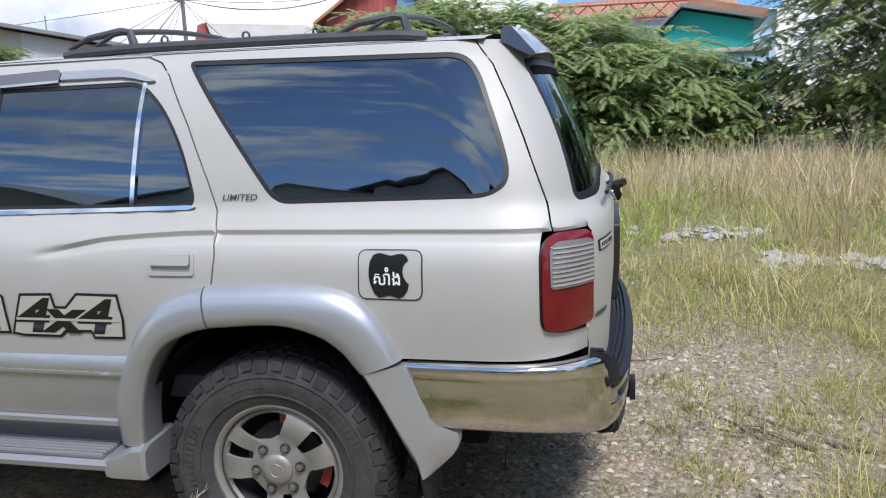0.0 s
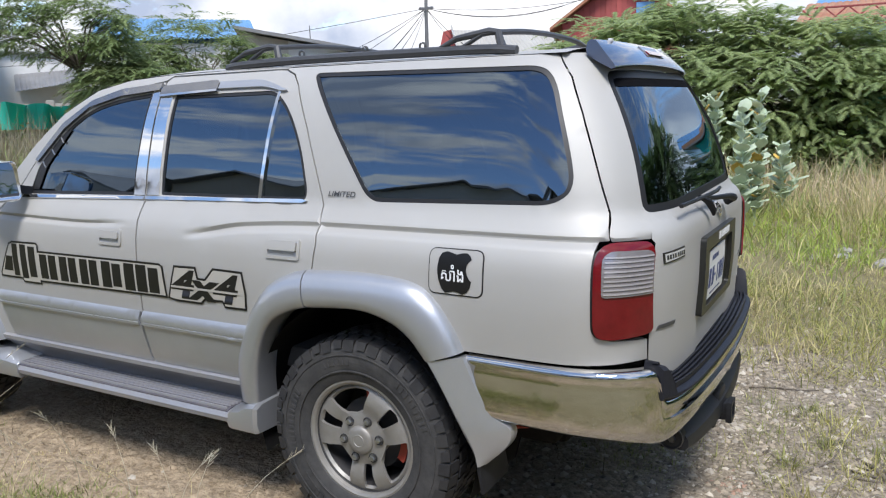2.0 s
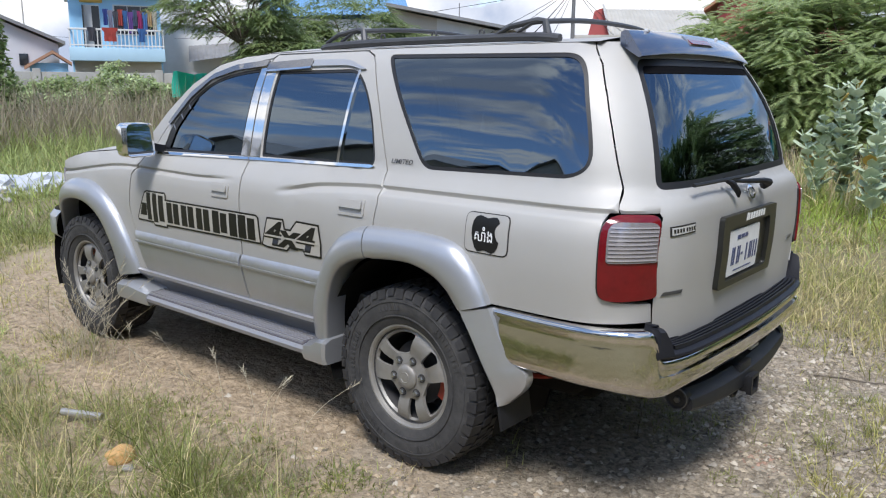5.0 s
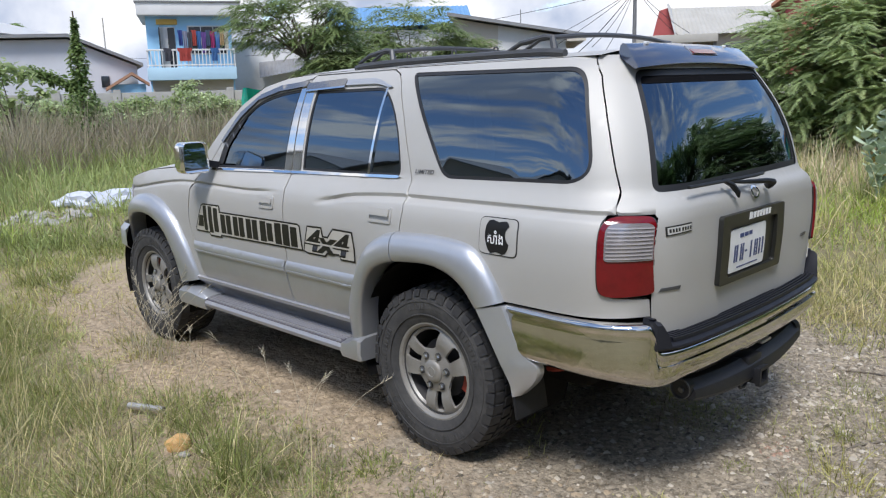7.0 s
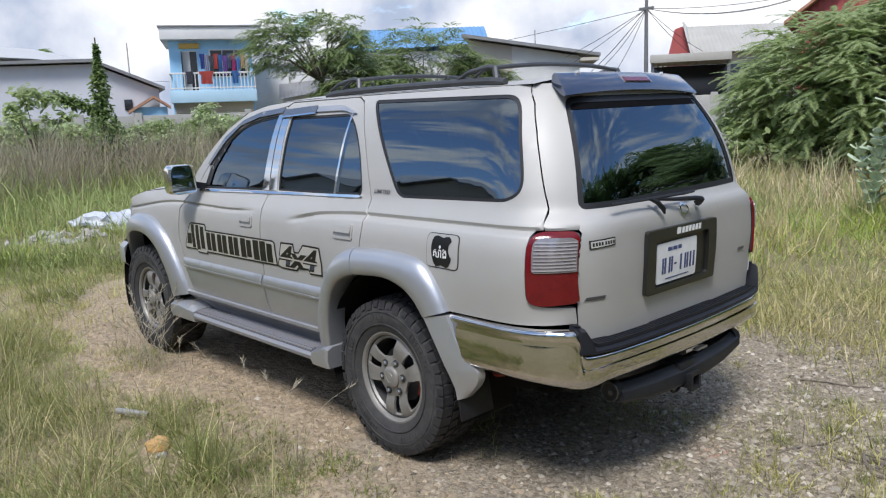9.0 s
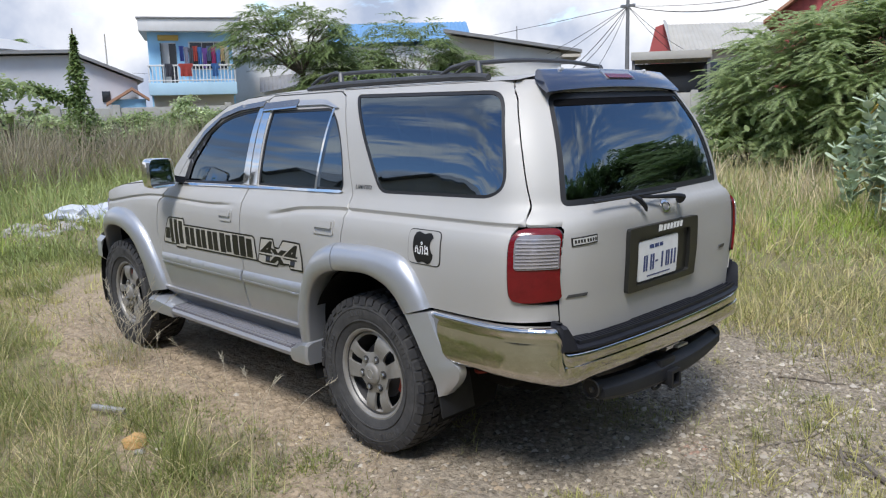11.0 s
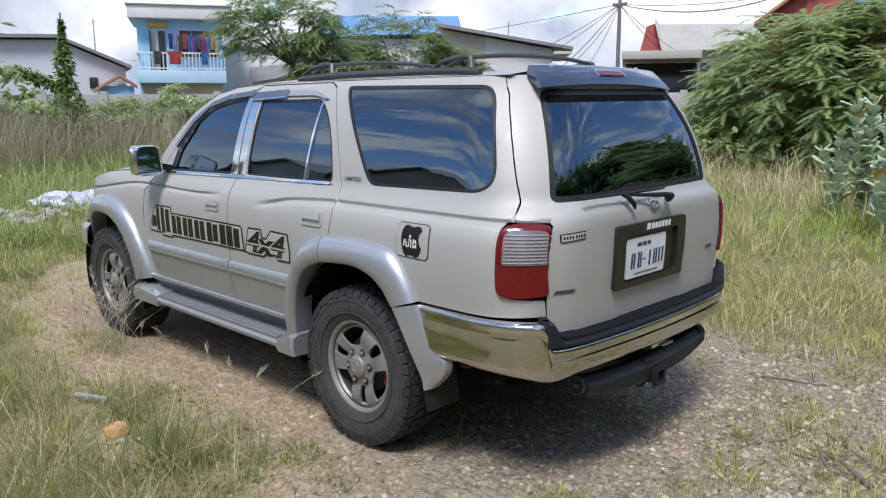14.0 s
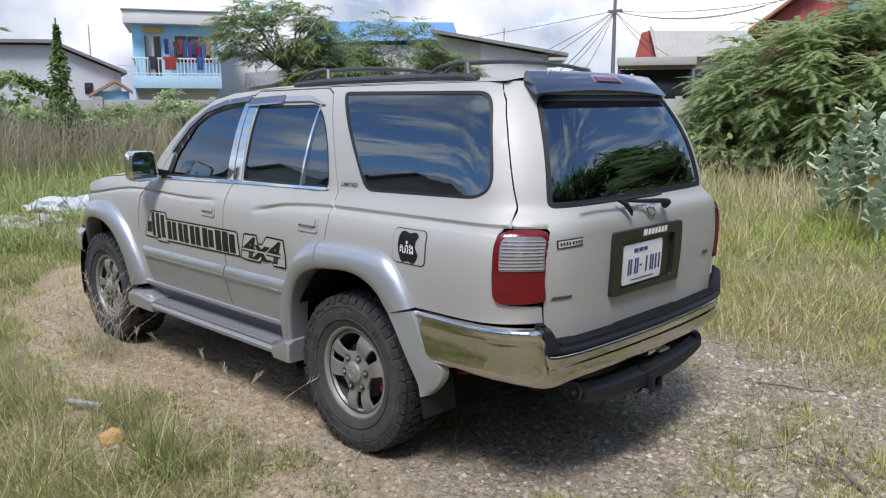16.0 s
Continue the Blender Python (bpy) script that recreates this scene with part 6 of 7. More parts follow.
def sprays(r, ends, size, heart, pairs, leaf_len=.21, droop=.32):
    """Flat arching boughs: fronds left and right of a drooping axis, one bough at each branch end."""
    n = len(ends)
    away = np.arctan2(ends[:, 1], ends[:, 0]) + r.normal(0, .7, n)
    rise = np.clip((ends[:, 2] - heart) * .16, -.25, .45) + r.normal(.12, .12, n)
    L = size * r.uniform(1.3, 2.3, n)
    o, d = [], []
    for t, turn in ((.0, 1.2), (.0, -1.2), (.22, 1.1), (.22, -1.1), (.42, .95), (.42, -.95), (.6, .8), (.6, -.8), (.78, .6), (.78, -.6), (.9, .0), (.5, .1)):
        p = ends + np.stack([np.cos(away) * L * (t - .3), np.sin(away) * L * (t - .3), L * (rise * t - .36 * t * t)], 1) + r.normal(0, .04, (n, 3)) * size
        az = away + turn + r.normal(0, .22, n)
        el = rise - .50 * t + .17 + r.normal(0, .12, n)
        o.append(p)
        d.append(np.stack([np.cos(az) * np.cos(el), np.sin(az) * np.cos(el), np.sin(el)], 1))
    return fronds(r, np.concatenate(o), np.concatenate(d), size, size * leaf_len, pairs, droop)


def leaves(r, origins, length, ratio=.55):
    """Single oval leaves of six corners, turned at random and mostly facing up."""
    n = len(origins)
    az = r.random(n) * 2 * np.pi
    tilt = r.normal(-.25, .45, n)
    d = np.stack([np.cos(az) * np.cos(tilt), np.sin(az) * np.cos(tilt), np.sin(tilt)], 1)
    s = np.stack([-np.sin(az), np.cos(az), r.normal(0, .35, n)], 1)
    L = length * r.uniform(.6, 1.3, n)
    v = np.zeros((n, 6, 3))
    for k, (a, b) in enumerate(((0, 0), (.3, -.5), (.7, -.42), (1, 0), (.7, .42), (.3, .5))):
        v[:, k] = origins + d * (L * a)[:, None] + s * (L * b * ratio)[:, None]
        v[:, k, 2] -= L * a * a * .15
    return v.reshape(-1, 3), np.arange(6 * n).reshape(-1, 6)


def tree(name, x, y, height, spread, seed, label, clear=0.2, tips=70, per_tip=26, mat=None, flat=0.75, leaf="frond", size=.42, trunk=.09, pairs=12, tilt=(0.0, 0.0)):
    """A tapered trunk with limbs, and sprays of leaves round the ends of its branches."""
    r = np.random.default_rng(seed)
    ob = tagged(new(name), label, "tree" if name.endswith("tree") else "shrub")
    ob.matrix_world = Matrix.Translation((x, y, 0))
    bm = bmesh.new()
    fork = height * max(.12, clear)
    tube(bm, [(0, 0, -.05), (tilt[0] * .3 + r.normal(0, .05), tilt[1] * .3 + r.normal(0, .05), fork * .5), (tilt[0] * .8 + r.normal(0, .1), tilt[1] * .8 + r.normal(0, .1), fork)], [trunk, trunk * .85, trunk * .7], 8)
    ends = []
    mid = height * (clear + 1) / 2
    half_h = height * (1 - clear) / 2
    for k in range(tips):
        a = r.random() * 2 * np.pi
        e = np.arcsin(r.uniform(-.75, 1.0))
        rad = r.uniform(.72, 1.05)
        lump = 1 + .22 * np.sin(3 * a + seed) + .12 * np.sin(5 * a + 2 * seed)
        ends.append((np.cos(a) * np.cos(e) * spread * rad * lump, np.sin(a) * np.cos(e) * spread * rad * lump, mid + np.sin(e) * half_h * rad * (1 + .1 * np.sin(4 * a))))
    ends = np.array(ends) + np.array([tilt[0], tilt[1], 0])
    for e in ends[::max(3, tips // 16)]:
        m_ = np.array([tilt[0] * .5 + e[0] * .45, tilt[1] * .5 + e[1] * .45, fork + (e[2] - fork) * .62])
        tube(bm, [(tilt[0] * .75, tilt[1] * .75, fork * .95), tuple(m_), tuple(e * .97)], [trunk * .45, trunk * .28, trunk * .07], 5, cap=False)
    part("trunk", bm, BARK, ob)
    if leaf == "frond":
        v, f = sprays(r, ends, size, mid - half_h * .3, pairs)
        quick_mesh("crown", v, f, mat or LEAF, ob)
        return ob
    idx = np.repeat(np.arange(tips), per_tip)
    o = ends[idx] + r.normal(0, 1, (len(idx), 3)) * np.array([.30, .30, .16]) * spread / 2.2 * .9
    out = o - np.array([0, 0, mid - half_h * .2])
    az = np.arctan2(out[:, 1], out[:, 0]) + r.normal(0, .9, len(o))
    el = r.normal(.30, .25, len(o))
    d = np.stack([np.cos(az) * np.cos(el), np.sin(az) * np.cos(el), np.sin(el)], 1)
    v, f = leaves(r, o, size)
    quick_mesh("crown", v, f, mat or LEAF, ob)
    return ob


HEDGE = "bushy tree with feathery drooping green leaves"
for k, (x, y, h, s, m_) in enumerate(((-4.15, 15.3, 3.3, 1.95, LEAF), (-3.0, 16.6, 3.6, 1.8, LEAF), (-1.9, 14.4, 3.55, 2.2, LEAF), (.2, 14.2, 3.1, 2.0, LEAF), (2.0, 14.9, 2.55, 1.6, LEAF),
                                       (6.8, 14.0, 5.2, 2.4, LEAF), (14.2, 11.8, 7.6, 2.9, LEAF_DARK), (13.9, 9.0, 7.6, 3.0, LEAF_DARK), (13.6, 6.2, 7.2, 3.0, LEAF_DARK), (13.0, 3.8, 6.4, 2.8, LEAF_DARK), (13.0, 1.4, 6.6, 2.9, LEAF_DARK), (13.0, -1.4, 6.5, 2.9, LEAF_DARK), (13.2, -4.6, 6.6, 3.0, LEAF_DARK), (11.4, 15.4, 7.0, 2.8, LEAF_DARK), (7.6, 15.4, 6.6, 2.3, LEAF), (13.3, 13.8, 7.2, 2.6, LEAF_DARK), (9.5, 16.0, 6.9, 2.5, LEAF_DARK))):
    tree("feathery_tree", x, y, h, s, 50 + k, HEDGE, .05, (540 if s > 2.35 else 440) if m_ is LEAF else 190, 0, m_, size=.43 if m_ is LEAF else .80, pairs=15 if m_ is LEAF else 8)
for k, (x, y, h, s) in enumerate(((3.3, 14.0, 1.9, 1.0), (4.0, 14.6, 2.1, 1.0), (.9, 12.9, 1.5, .9), (2.4, 13.1, 1.6, .9), (-1.2, 12.7, 1.2, .9), (6.4, 12.0, 1.0, .9), (5.6, 13.3, 1.5, 1.1), (7.4, 13.1, 1.6, 1.2), (8.9, 13.3, 1.6, 1.2), (-4.5, 13.4, 1.5, 1.0), (-5.3, 14.1, 1.6, 1.0), (-3.2, 13.2, 1.3, .9))):
    tree("leafy_shrub", x, y, h, s, 80 + k, "leafy green shrub with broad leaves", .05, 40, 26, LEAF, leaf="oval", size=.17, trunk=.03)


# ---- places seen from the lot: bearing (degrees, clockwise from +y) and distance ----
VIEW = Vector((2.78, -3.07, 1.61))


def spot(bearing, dist, z=0.0):
    a = radians(bearing)
    return Vector((VIEW.x + dist * math.sin(a), VIEW.y + dist * math.cos(a), z))


def facing(bearing, dist, turn=0.0):
    """A frame on the ground whose x runs along a facade to the viewer's right and whose y runs away from him."""
    p = spot(bearing, dist)
    return Matrix.Translation(p) @ Matrix.Rotation(-radians(bearing) + radians(turn), 4, "Z")


for k, (b_, d_, h, s, c_) in enumerate(((-52.6, 24.5, 4.7, 1.65, .60), (-52.0, 23.8, 3.0, 1.15, .42), (-47.6, 27.0, 4.5, 1.75, .36), (-51.0, 26, 3.6, 1.5, .36), (-43.9, 27.5, 3.5, 1.0, .36))):
    p = spot(b_, d_)
    tree("spreading_tree", p.x, p.y, h, s, 120 + k, "small spreading tree with layered green leaves", c_, 340, 0, LEAF_MID, size=.30, trunk=.07, pairs=8, tilt=(-.72, -1.0) if k == 0 else (0, 0))
GARDEN = leafy("garden_leaf", (0.42, 0.50, 0.25), (0.56, 0.62, 0.38), 1.5, (0.24, 0.33, 0.13), 0.6, 0.45, 0.4)
for k in range(26):
    b_ = -75.5 + k * .80
    p = spot(b_, 26.5 + .6 * math.sin(k * 2.1))
    tree("garden_shrub", p.x, p.y, 1.62 + .20 * math.sin(k * 1.7) + (.5 if k in (16, 17) else 0), .85, 150 + k, "leafy green shrub along the boundary wall", .05, 46, 52, GARDEN if k % 3 else LEAF, leaf="oval", size=.12, trunk=.03)
p = spot(-73.4, 22)
tree("garden_tree", p.x, p.y, 2.75, .75, 181, "small yellow-green leafy garden tree", .2, 36, 26, LEAF, leaf="oval", size=.16, trunk=.05)


# ---- buildings ----
BLUEWALL = material("light_blue_plaster", (0.30, 0.55, 0.75), 0.8, 0.0, (0.25, 0.47, 0.66), 0.7, 0.6, 0.1, 12.0)
PALEBLUE = material("pale_blue_paint", (0.40, 0.58, 0.68), 0.7, 0.0, (0.33, 0.48, 0.58), 0.8, 0.6)
WHITEWALL = material("off_white_plaster", (0.62, 0.62, 0.60), 0.85, 0.0, (0.48, 0.47, 0.45), 0.6, 0.7, 0.1, 10.0)
GREYWALL = material("grey_blue_plaster", (0.56, 0.57, 0.60), 0.85, 0.0, (0.46, 0.46, 0.48), 0.5, 0.7, 0.1, 10.0)
BEIGEWALL = material("beige_plaster", (0.50, 0.46, 0.39), 0.85, 0.0, (0.40, 0.36, 0.30), 0.5, 0.7, 0.1, 10.0)
CONCRETE = material("weathered_concrete", (0.38, 0.37, 0.34), 0.9, 0.0, (0.25, 0.24, 0.22), 0.9, 0.8, 0.3, 18.0)
BLUEROOF = material("blue_metal_sheet", (0.17, 0.36, 0.60), 0.4, 0.3, (0.14, 0.29, 0.48), 0.8, 0.6)
GREYROOF = material("grey_metal_sheet", (0.27, 0.275, 0.28), 0.5, 0.3, (0.19, 0.18, 0.17), 0.7, 0.7)
PALEROOF = material("pale_metal_sheet", (0.43, 0.415, 0.375), 0.6, 0.1, (0.33, 0.31, 0.265), 0.7, 0.7)
RUST = material("rusty_metal_sheet", (0.33, 0.14, 0.08), 0.8, 0.1, (0.42, 0.27, 0.17), 0.9, 0.8)
REDWOOD = material("red_painted_boards", (0.36, 0.075, 0.07), 0.7, 0.0, (0.26, 0.06, 0.05), 1.2, 0.6, per_object=0.15)
TEAL = material("turquoise_paint", (0.02, 0.46, 0.42), 0.7, 0.0, (0.02, 0.36, 0.34), 0.9, 0.6)
# near-black for panes; shade in doorways and carport is in this colour too
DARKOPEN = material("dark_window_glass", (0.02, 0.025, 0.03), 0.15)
NETTING = material("green_shade_net", (0.06, 0.74, 0.55), 0.8, 0.0, (0.03, 0.52, 0.36), 2.0, 0.6)
WIRE = material("black_cable", (0.03, 0.03, 0.03), 0.6)
POLE = material("grey_pole_steel", (0.20, 0.20, 0.20), 0.6, 0.4, (0.12, 0.12, 0.12), 4.0, 0.5)


def slab(name, dims, mat, parent, label="", bevel=0.02):
    return boxed(name, dims, mat, parent, label, bevel)


def corrugated(name, a, b, c, d, mat, parent, pitch=0.22, depth=0.03, label=""):
    """A ribbed metal sheet between four corners; the ribs run from a-b to d-c."""
    a, b, c, d = (Vector(v) for v in (a, b, c, d))
    n = max(6, int((b - a).length / pitch) * 4)
    up = (b - a).cross(d - a).normalized()
    if up.z < 0:
        up = -up
    bm = bmesh.new()
    rows = []
    for k in range(n + 1):
        t = k / n
        o_ = up * (depth * (0, .8, 1, .8)[k % 4])
        rows.append([a.lerp(b, t) + o_, d.lerp(c, t) + o_])
    loft(bm, rows)
    rows2 = [[p - up * .015 for p in row] for row in rows]
    loft(bm, rows2)
    return part(name, bm, mat, parent, label)


def window(x0, x1, z0, z1, y, parent, wallmat=WHITEWALL, bars=1):
    w = slab("window", (x0 - .06, x1 + .06, y - .03, y + .05, z0 - .06, z1 + .06), wallmat, parent)
    n = bars + 1
    for k in range(n):
        a, b = x0 + (x1 - x0) * k / n + .02, x0 + (x1 - x0) * (k + 1) / n - .02
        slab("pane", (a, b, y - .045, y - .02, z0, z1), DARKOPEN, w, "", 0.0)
    return w


def house(label, m, category="house"):
    h = tagged(new("house"), label, category)
    h.matrix_world = m
    return h


# two-storey blue house with a balcony and washing
h = house("light blue two-storey house with a balcony and a flat roof", facing(-62.2, 42))
W2 = 2.05
slab("wall", (-W2, W2, 1.3, 6.0, -.1, 5.8), BLUEWALL, h)
slab("roof", (-W2 - .35, W2 + .45, .55, 6.2, 5.76, 6.36), WHITEWALL, h, "white flat roof parapet")
slab("roof_edge", (-W2 - .42, W2 + .52, .47, 6.3, 6.36, 6.44), GREYROOF, h)
slab("balcony_floor", (-W2 - .05, W2 + .05, 0, 1.3, 2.62, 3.22), PALEBLUE, h, "pale blue balcony slab")
slab("lower_wall", (-W2 + .1, W2 - .1, .9, 1.4, -.1, 2.62), BEIGEWALL, h)
rail = slab("railing", (-W2 - .05, W2 + .05, .02, .10, 4.02, 4.10), WHITEWALL, h, "white balcony railing")
slab("bottom_rail", (-W2 - .05, W2 + .05, .03, .09, 3.30, 3.36), WHITEWALL, rail)
for k in range(25):
    x = -W2 + 2 * W2 * k / 24
    slab("baluster", (x - .022, x + .022, .035, .085, 3.22, 4.03), WHITEWALL, rail, "", 0.0)
for x in (-W2, W2):
    slab("side_rail", (x - .04, x + .04, .05, 1.3, 4.02, 4.10), WHITEWALL, rail)
d_ = slab("door", (-1.40, -.70, 1.26, 1.36, 3.22, 5.25), WHITEWALL, h, "white door standing open")
# dark slab stands for the shade inside the open doorway
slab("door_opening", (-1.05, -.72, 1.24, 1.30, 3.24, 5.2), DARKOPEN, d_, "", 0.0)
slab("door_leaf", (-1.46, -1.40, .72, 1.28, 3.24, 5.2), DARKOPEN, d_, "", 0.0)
window(-.05, 1.75, 3.95, 5.25, 1.30, h, WHITEWALL, 2)
slab("lintel_cloth", (-1.55, -.55, 1.18, 1.28, 5.35, 5.62), YELLOW_LEAF, h, "faded gold door cloth", 0.03)
hcol = ((0.05, 0.08, 0.30), (0.55, 0.10, 0.08), (0.10, 0.14, 0.22), (0.60, 0.42, 0.22), (0.35, 0.35, 0.45), (0.08, 0.20, 0.45), (0.45, 0.06, 0.20), (0.65, 0.60, 0.50), (0.10, 0.10, 0.12), (0.20, 0.10, 0.35), (0.12, 0.25, 0.55))
cm = [material("cloth", c, 0.9, 0.0, tuple(v * .6 for v in c), 3.0, 0.5) for c in hcol]


def garment(x, y, z, wdt, hgt, mat, m, lab):
    """A hanging piece of washing with folds and sleeves."""
    ob = tagged(new("washing"), lab, "laundry", "washing on the balcony")
    ob.matrix_world = m
    bm = bmesh.new()
    rows = []
    for i in range(7):
        t = i / 6
        wd = wdt * (1.25 if t < .25 else .9 + .1 * t)
        rows.append([(x + wd * (j / 6 - .5), y + .03 * math.sin(j * 1.9 + x * 9) * (.3 + t), z - hgt * t) for j in range(7)])
    loft(bm, rows)
    bmesh.ops.solidify(bm, geom=bm.faces[:], thickness=0.012)
    part("cloth", bm, mat, ob)


bm_ = facing(-62.2, 42)
for k in range(11):
    garment(-.45 + k * .22, .75, 5.05 - .05 * (k % 3), .20, .75 + .25 * (k % 3) * .5, cm[(k * 4) % 11], bm_, "washing hung out to dry on the balcony")
for x, wdt, mt in ((-.30, .55, cm[1]), (-1.1, .3, cm[8]), (1.1, .3, cm[5])):
    garment(x, -.03, 4.14, wdt, .62, mt, bm_, "cloth hung over the balcony railing")
# white neighbour and lean-to
h = house("plain white house wall behind the trees", facing(-56.8, 47))
slab("wall", (-2.6, 4.5, 0, 6, -.1, 4.6), WHITEWALL, h)
slab("roof", (-2.8, 4.7, -.2, 6.2, 4.6, 4.75), GREYROOF, h)
corrugated("lean_to_roof", (-.8, -2.4, 2.7), (2.4, -2.4, 3.2), (2.4, 0, 3.9), (-.8, 0, 3.6), GREYROOF, h)
# grey house with a long sloping roof
h = house("grey plastered house with a sloping metal roof", facing(-69.6, 34))
bm = bmesh.new()
prof = [(-4.5, -.1), (-4.5, 3.9), (-.10, 4.0), (2.28, 2.98), (2.28, -.1)]
loft(bm, [[(x, y, z) for x, z in prof] for y in (0, 7)], True, True)
part("wall", bm, GREYWALL, h)
for (xa, za), (xb, zb) in (((-4.7, 3.95), (-.05, 4.06)), ((-.07, 4.06), (2.5, 2.96))):
    bm = bmesh.new()
    loft(bm, [[(x, y, z) for x, z in ((xa, za), (xa, za + .12), (xb, zb + .12), (xb, zb))] for y in (-.35, 7.2)], True, True)
    part("roof", bm, GREYROOF, h)
slab("window", (.95, 1.25, -.05, .06, 2.2, 2.62), DARKOPEN, h)
h = house("low hall with a white metal roof", facing(-73.4, 41))
slab("wall", (-4, 2.0, 0, 8, -.1, 4.4), WHITEWALL, h)
bm = bmesh.new()
loft(bm, [[(x, y, z) for x, z in ((-4.2, 4.95), (-4.2, 5.45), (.2, 5.15), (2.6, 4.58), (2.6, 4.42), (.2, 4.72))] for y in (-.3, 8)], True, True)
part("roof", bm, WHITE, h, "white metal roof")
h = house("small blue hut with a brown tiled roof", facing(-66.4, 33))
slab("wall", (-.62, .62, 0, .9, -.1, 2.28), BLUEWALL, h)
bm = bmesh.new()
loft(bm, [[(x, y, z) for x, z in ((-.80, 2.15), (.15, 2.72), (.75, 2.30), (.75, 2.20), (.15, 2.61), (-.80, 2.04))] for y in (-.3, .9)], True, True)
part("roof", bm, RUST, h)
# temple gable far off
GILT = material("weathered_gilt_tiles", (0.30, 0.19, 0.10), 0.6, 0.2, (0.18, 0.11, 0.07), 2.0, 0.6)
h = house("distant temple gable with curling gilded finials", facing(-75.3, 60), "temple")
bm = bmesh.new()
loft(bm, [[(x, y, z) for x, z in ((-1.5, -.1), (-1.5, 5.6), (-.8, 6.0), (0, 6.9), (.8, 6.0), (1.5, 5.6), (1.5, -.1))] for y in (0, 4)], True, True)
part("gable", bm, GILT, h)
for s_ in (-1, 1):
    part("finial", tube(bmesh.new(), spline([(s_ * .1, -.1, 6.8), (s_ * .7, -.1, 6.15), (s_ * 1.4, -.1, 5.75), (s_ * 1.75, -.1, 5.95), (s_ * 1.8, -.1, 6.5)], 14), [.10] * 9 + [.09, .08, .06, .04, .02], 6), GILT, h)
part("spire", tube(bmesh.new(), [(0, -.1, 6.7), (-.05, -.1, 7.2), (-.18, -.1, 7.6)], [.12, .07, .02], 6), GILT, h)
# boundary wall
wall_ = new("wall_boundary")
tagged(wall_, "weathered concrete boundary wall", "wall", kind="structure")
for k in range(16):
    a, b = spot(-78 + k * 3.6, 29.0), spot(-78 + (k + 1) * 3.6 - .12, 29.0)
    d = (b - a)
    mm = Matrix.Translation(a) @ Matrix.Rotation(math.atan2(d.y, d.x), 4, "Z")
    ob = slab("panel", (0, d.length, -.08, .08, -.1, 1.92), CONCRETE, wall_)
    ob.matrix_basis = mm
    ob = slab("post", (-.12, .12, -.13, .13, -.1, 2.02), CONCRETE, wall_)
    ob.matrix_basis = mm
# shade net on the wall
bm = bmesh.new()
rows = []
for i in range(33):
    p = spot(-59.4 + i * .26, 25.0 - .3 * math.sin(i * .9))
    rows.append([(p.x, p.y, 1.2), (p.x + .06 * math.sin(i * 2.0), p.y, 1.55), (p.x, p.y + .08 * math.cos(i * 1.3), 1.92 - .008 * i + .03 * math.sin(i * .9))])
loft(bm, rows)
bmesh.ops.solidify(bm, geom=bm.faces[:], thickness=0.01)
tagged(part("shade_net", bm, NETTING, None), "green shade netting hung along the wall", "netting")
# house with a blue roof
h = house("house with a ribbed blue metal roof", facing(-47.9, 46))
slab("wall", (-4.0, 3.9, .5, 7, -.1, 5.2), WHITEWALL, h)
corrugated("roof", (-4.3, 0, 5.2), (4.05, 0, 5.5), (4.05, 3.5, 6.75), (-4.3, 3.5, 6.75), BLUEROOF, h, .25, .05)
corrugated("roof_back", (-4.3, 7, 5.2), (4.05, 7, 5.2), (4.05, 3.5, 6.75), (-4.3, 3.5, 6.75), BLUEROOF, h, .25, .05)
# beige house with one long roof slope
h = house("beige and white house with a long grey roof slope", facing(-40.0, 33))
bm = bmesh.new()
loft(bm, [[(x, y, z) for x, z in ((-2.55, -.1), (-2.55, 4.55), (-.75, 4.22), (-.75, -.1))] for y in (0, 6)], True, True)
part("wall", bm, BEIGEWALL, h)
bm = bmesh.new()
loft(bm, [[(x, y, z) for x, z in ((-.75, -.1), (-.75, 4.22), (1.95, 3.72), (1.95, -.1))] for y in (-.01, 6)], True, True)
part("wall", bm, WHITEWALL, h)
bm = bmesh.new()
loft(bm, [[(x, y, z) for x, z in ((-2.75, 4.63), (-2.75, 4.76), (2.75, 3.78), (2.75, 3.66))] for y in (-.5, 6.2)], True, True)
roof_ = part("roof", bm, GREYROOF, h)
for k in range(8):
    slab("rafter", (1.96, 2.7, -.45 + k * .8, -.37 + k * .8, 3.50, 3.62), BEIGEWALL, roof_, "", 0.0)
window(-2.1, -1.45, 2.75, 3.25, 0.0, h, WHITEWALL, 1)
slab("antenna", (.18, .22, 3, 3.04, 4.0, 5.1), POLE, h, "thin roof antenna", 0.0)
# carport, red gable and pale roof beyond
h = house("open carport with a pale metal roof", facing(-29.6, 36))
corrugated("roof", (-1.4, -.3, 3.74), (1.9, -.3, 3.74), (1.9, 3, 3.40), (-1.4, 3, 3.40), PALEROOF, h)
slab("fascia", (-1.4, 1.9, -.36, -.30, 3.42, 3.76), PALEROOF, h)
# near-black wall in place of the shade under the carport roof
slab("back_wall", (-1.4, 4.0, 3.0, 3.2, -.1, 3.4), DARKOPEN, h, "back wall coloured dark for the shade under the carport")
slab("low_wall", (.2, 4.2, -.6, -.4, -.1, 2.0), BEIGEWALL, h, "plain low wall")
for x in (-1.3, 1.8):
    slab("post", (x - .06, x + .06, -.2, -.08, -.1, 3.6), POLE, h, "", 0.0)
h = house("house with a red gable and a pale metal roof", facing(-26.5, 45))
bm = bmesh.new()
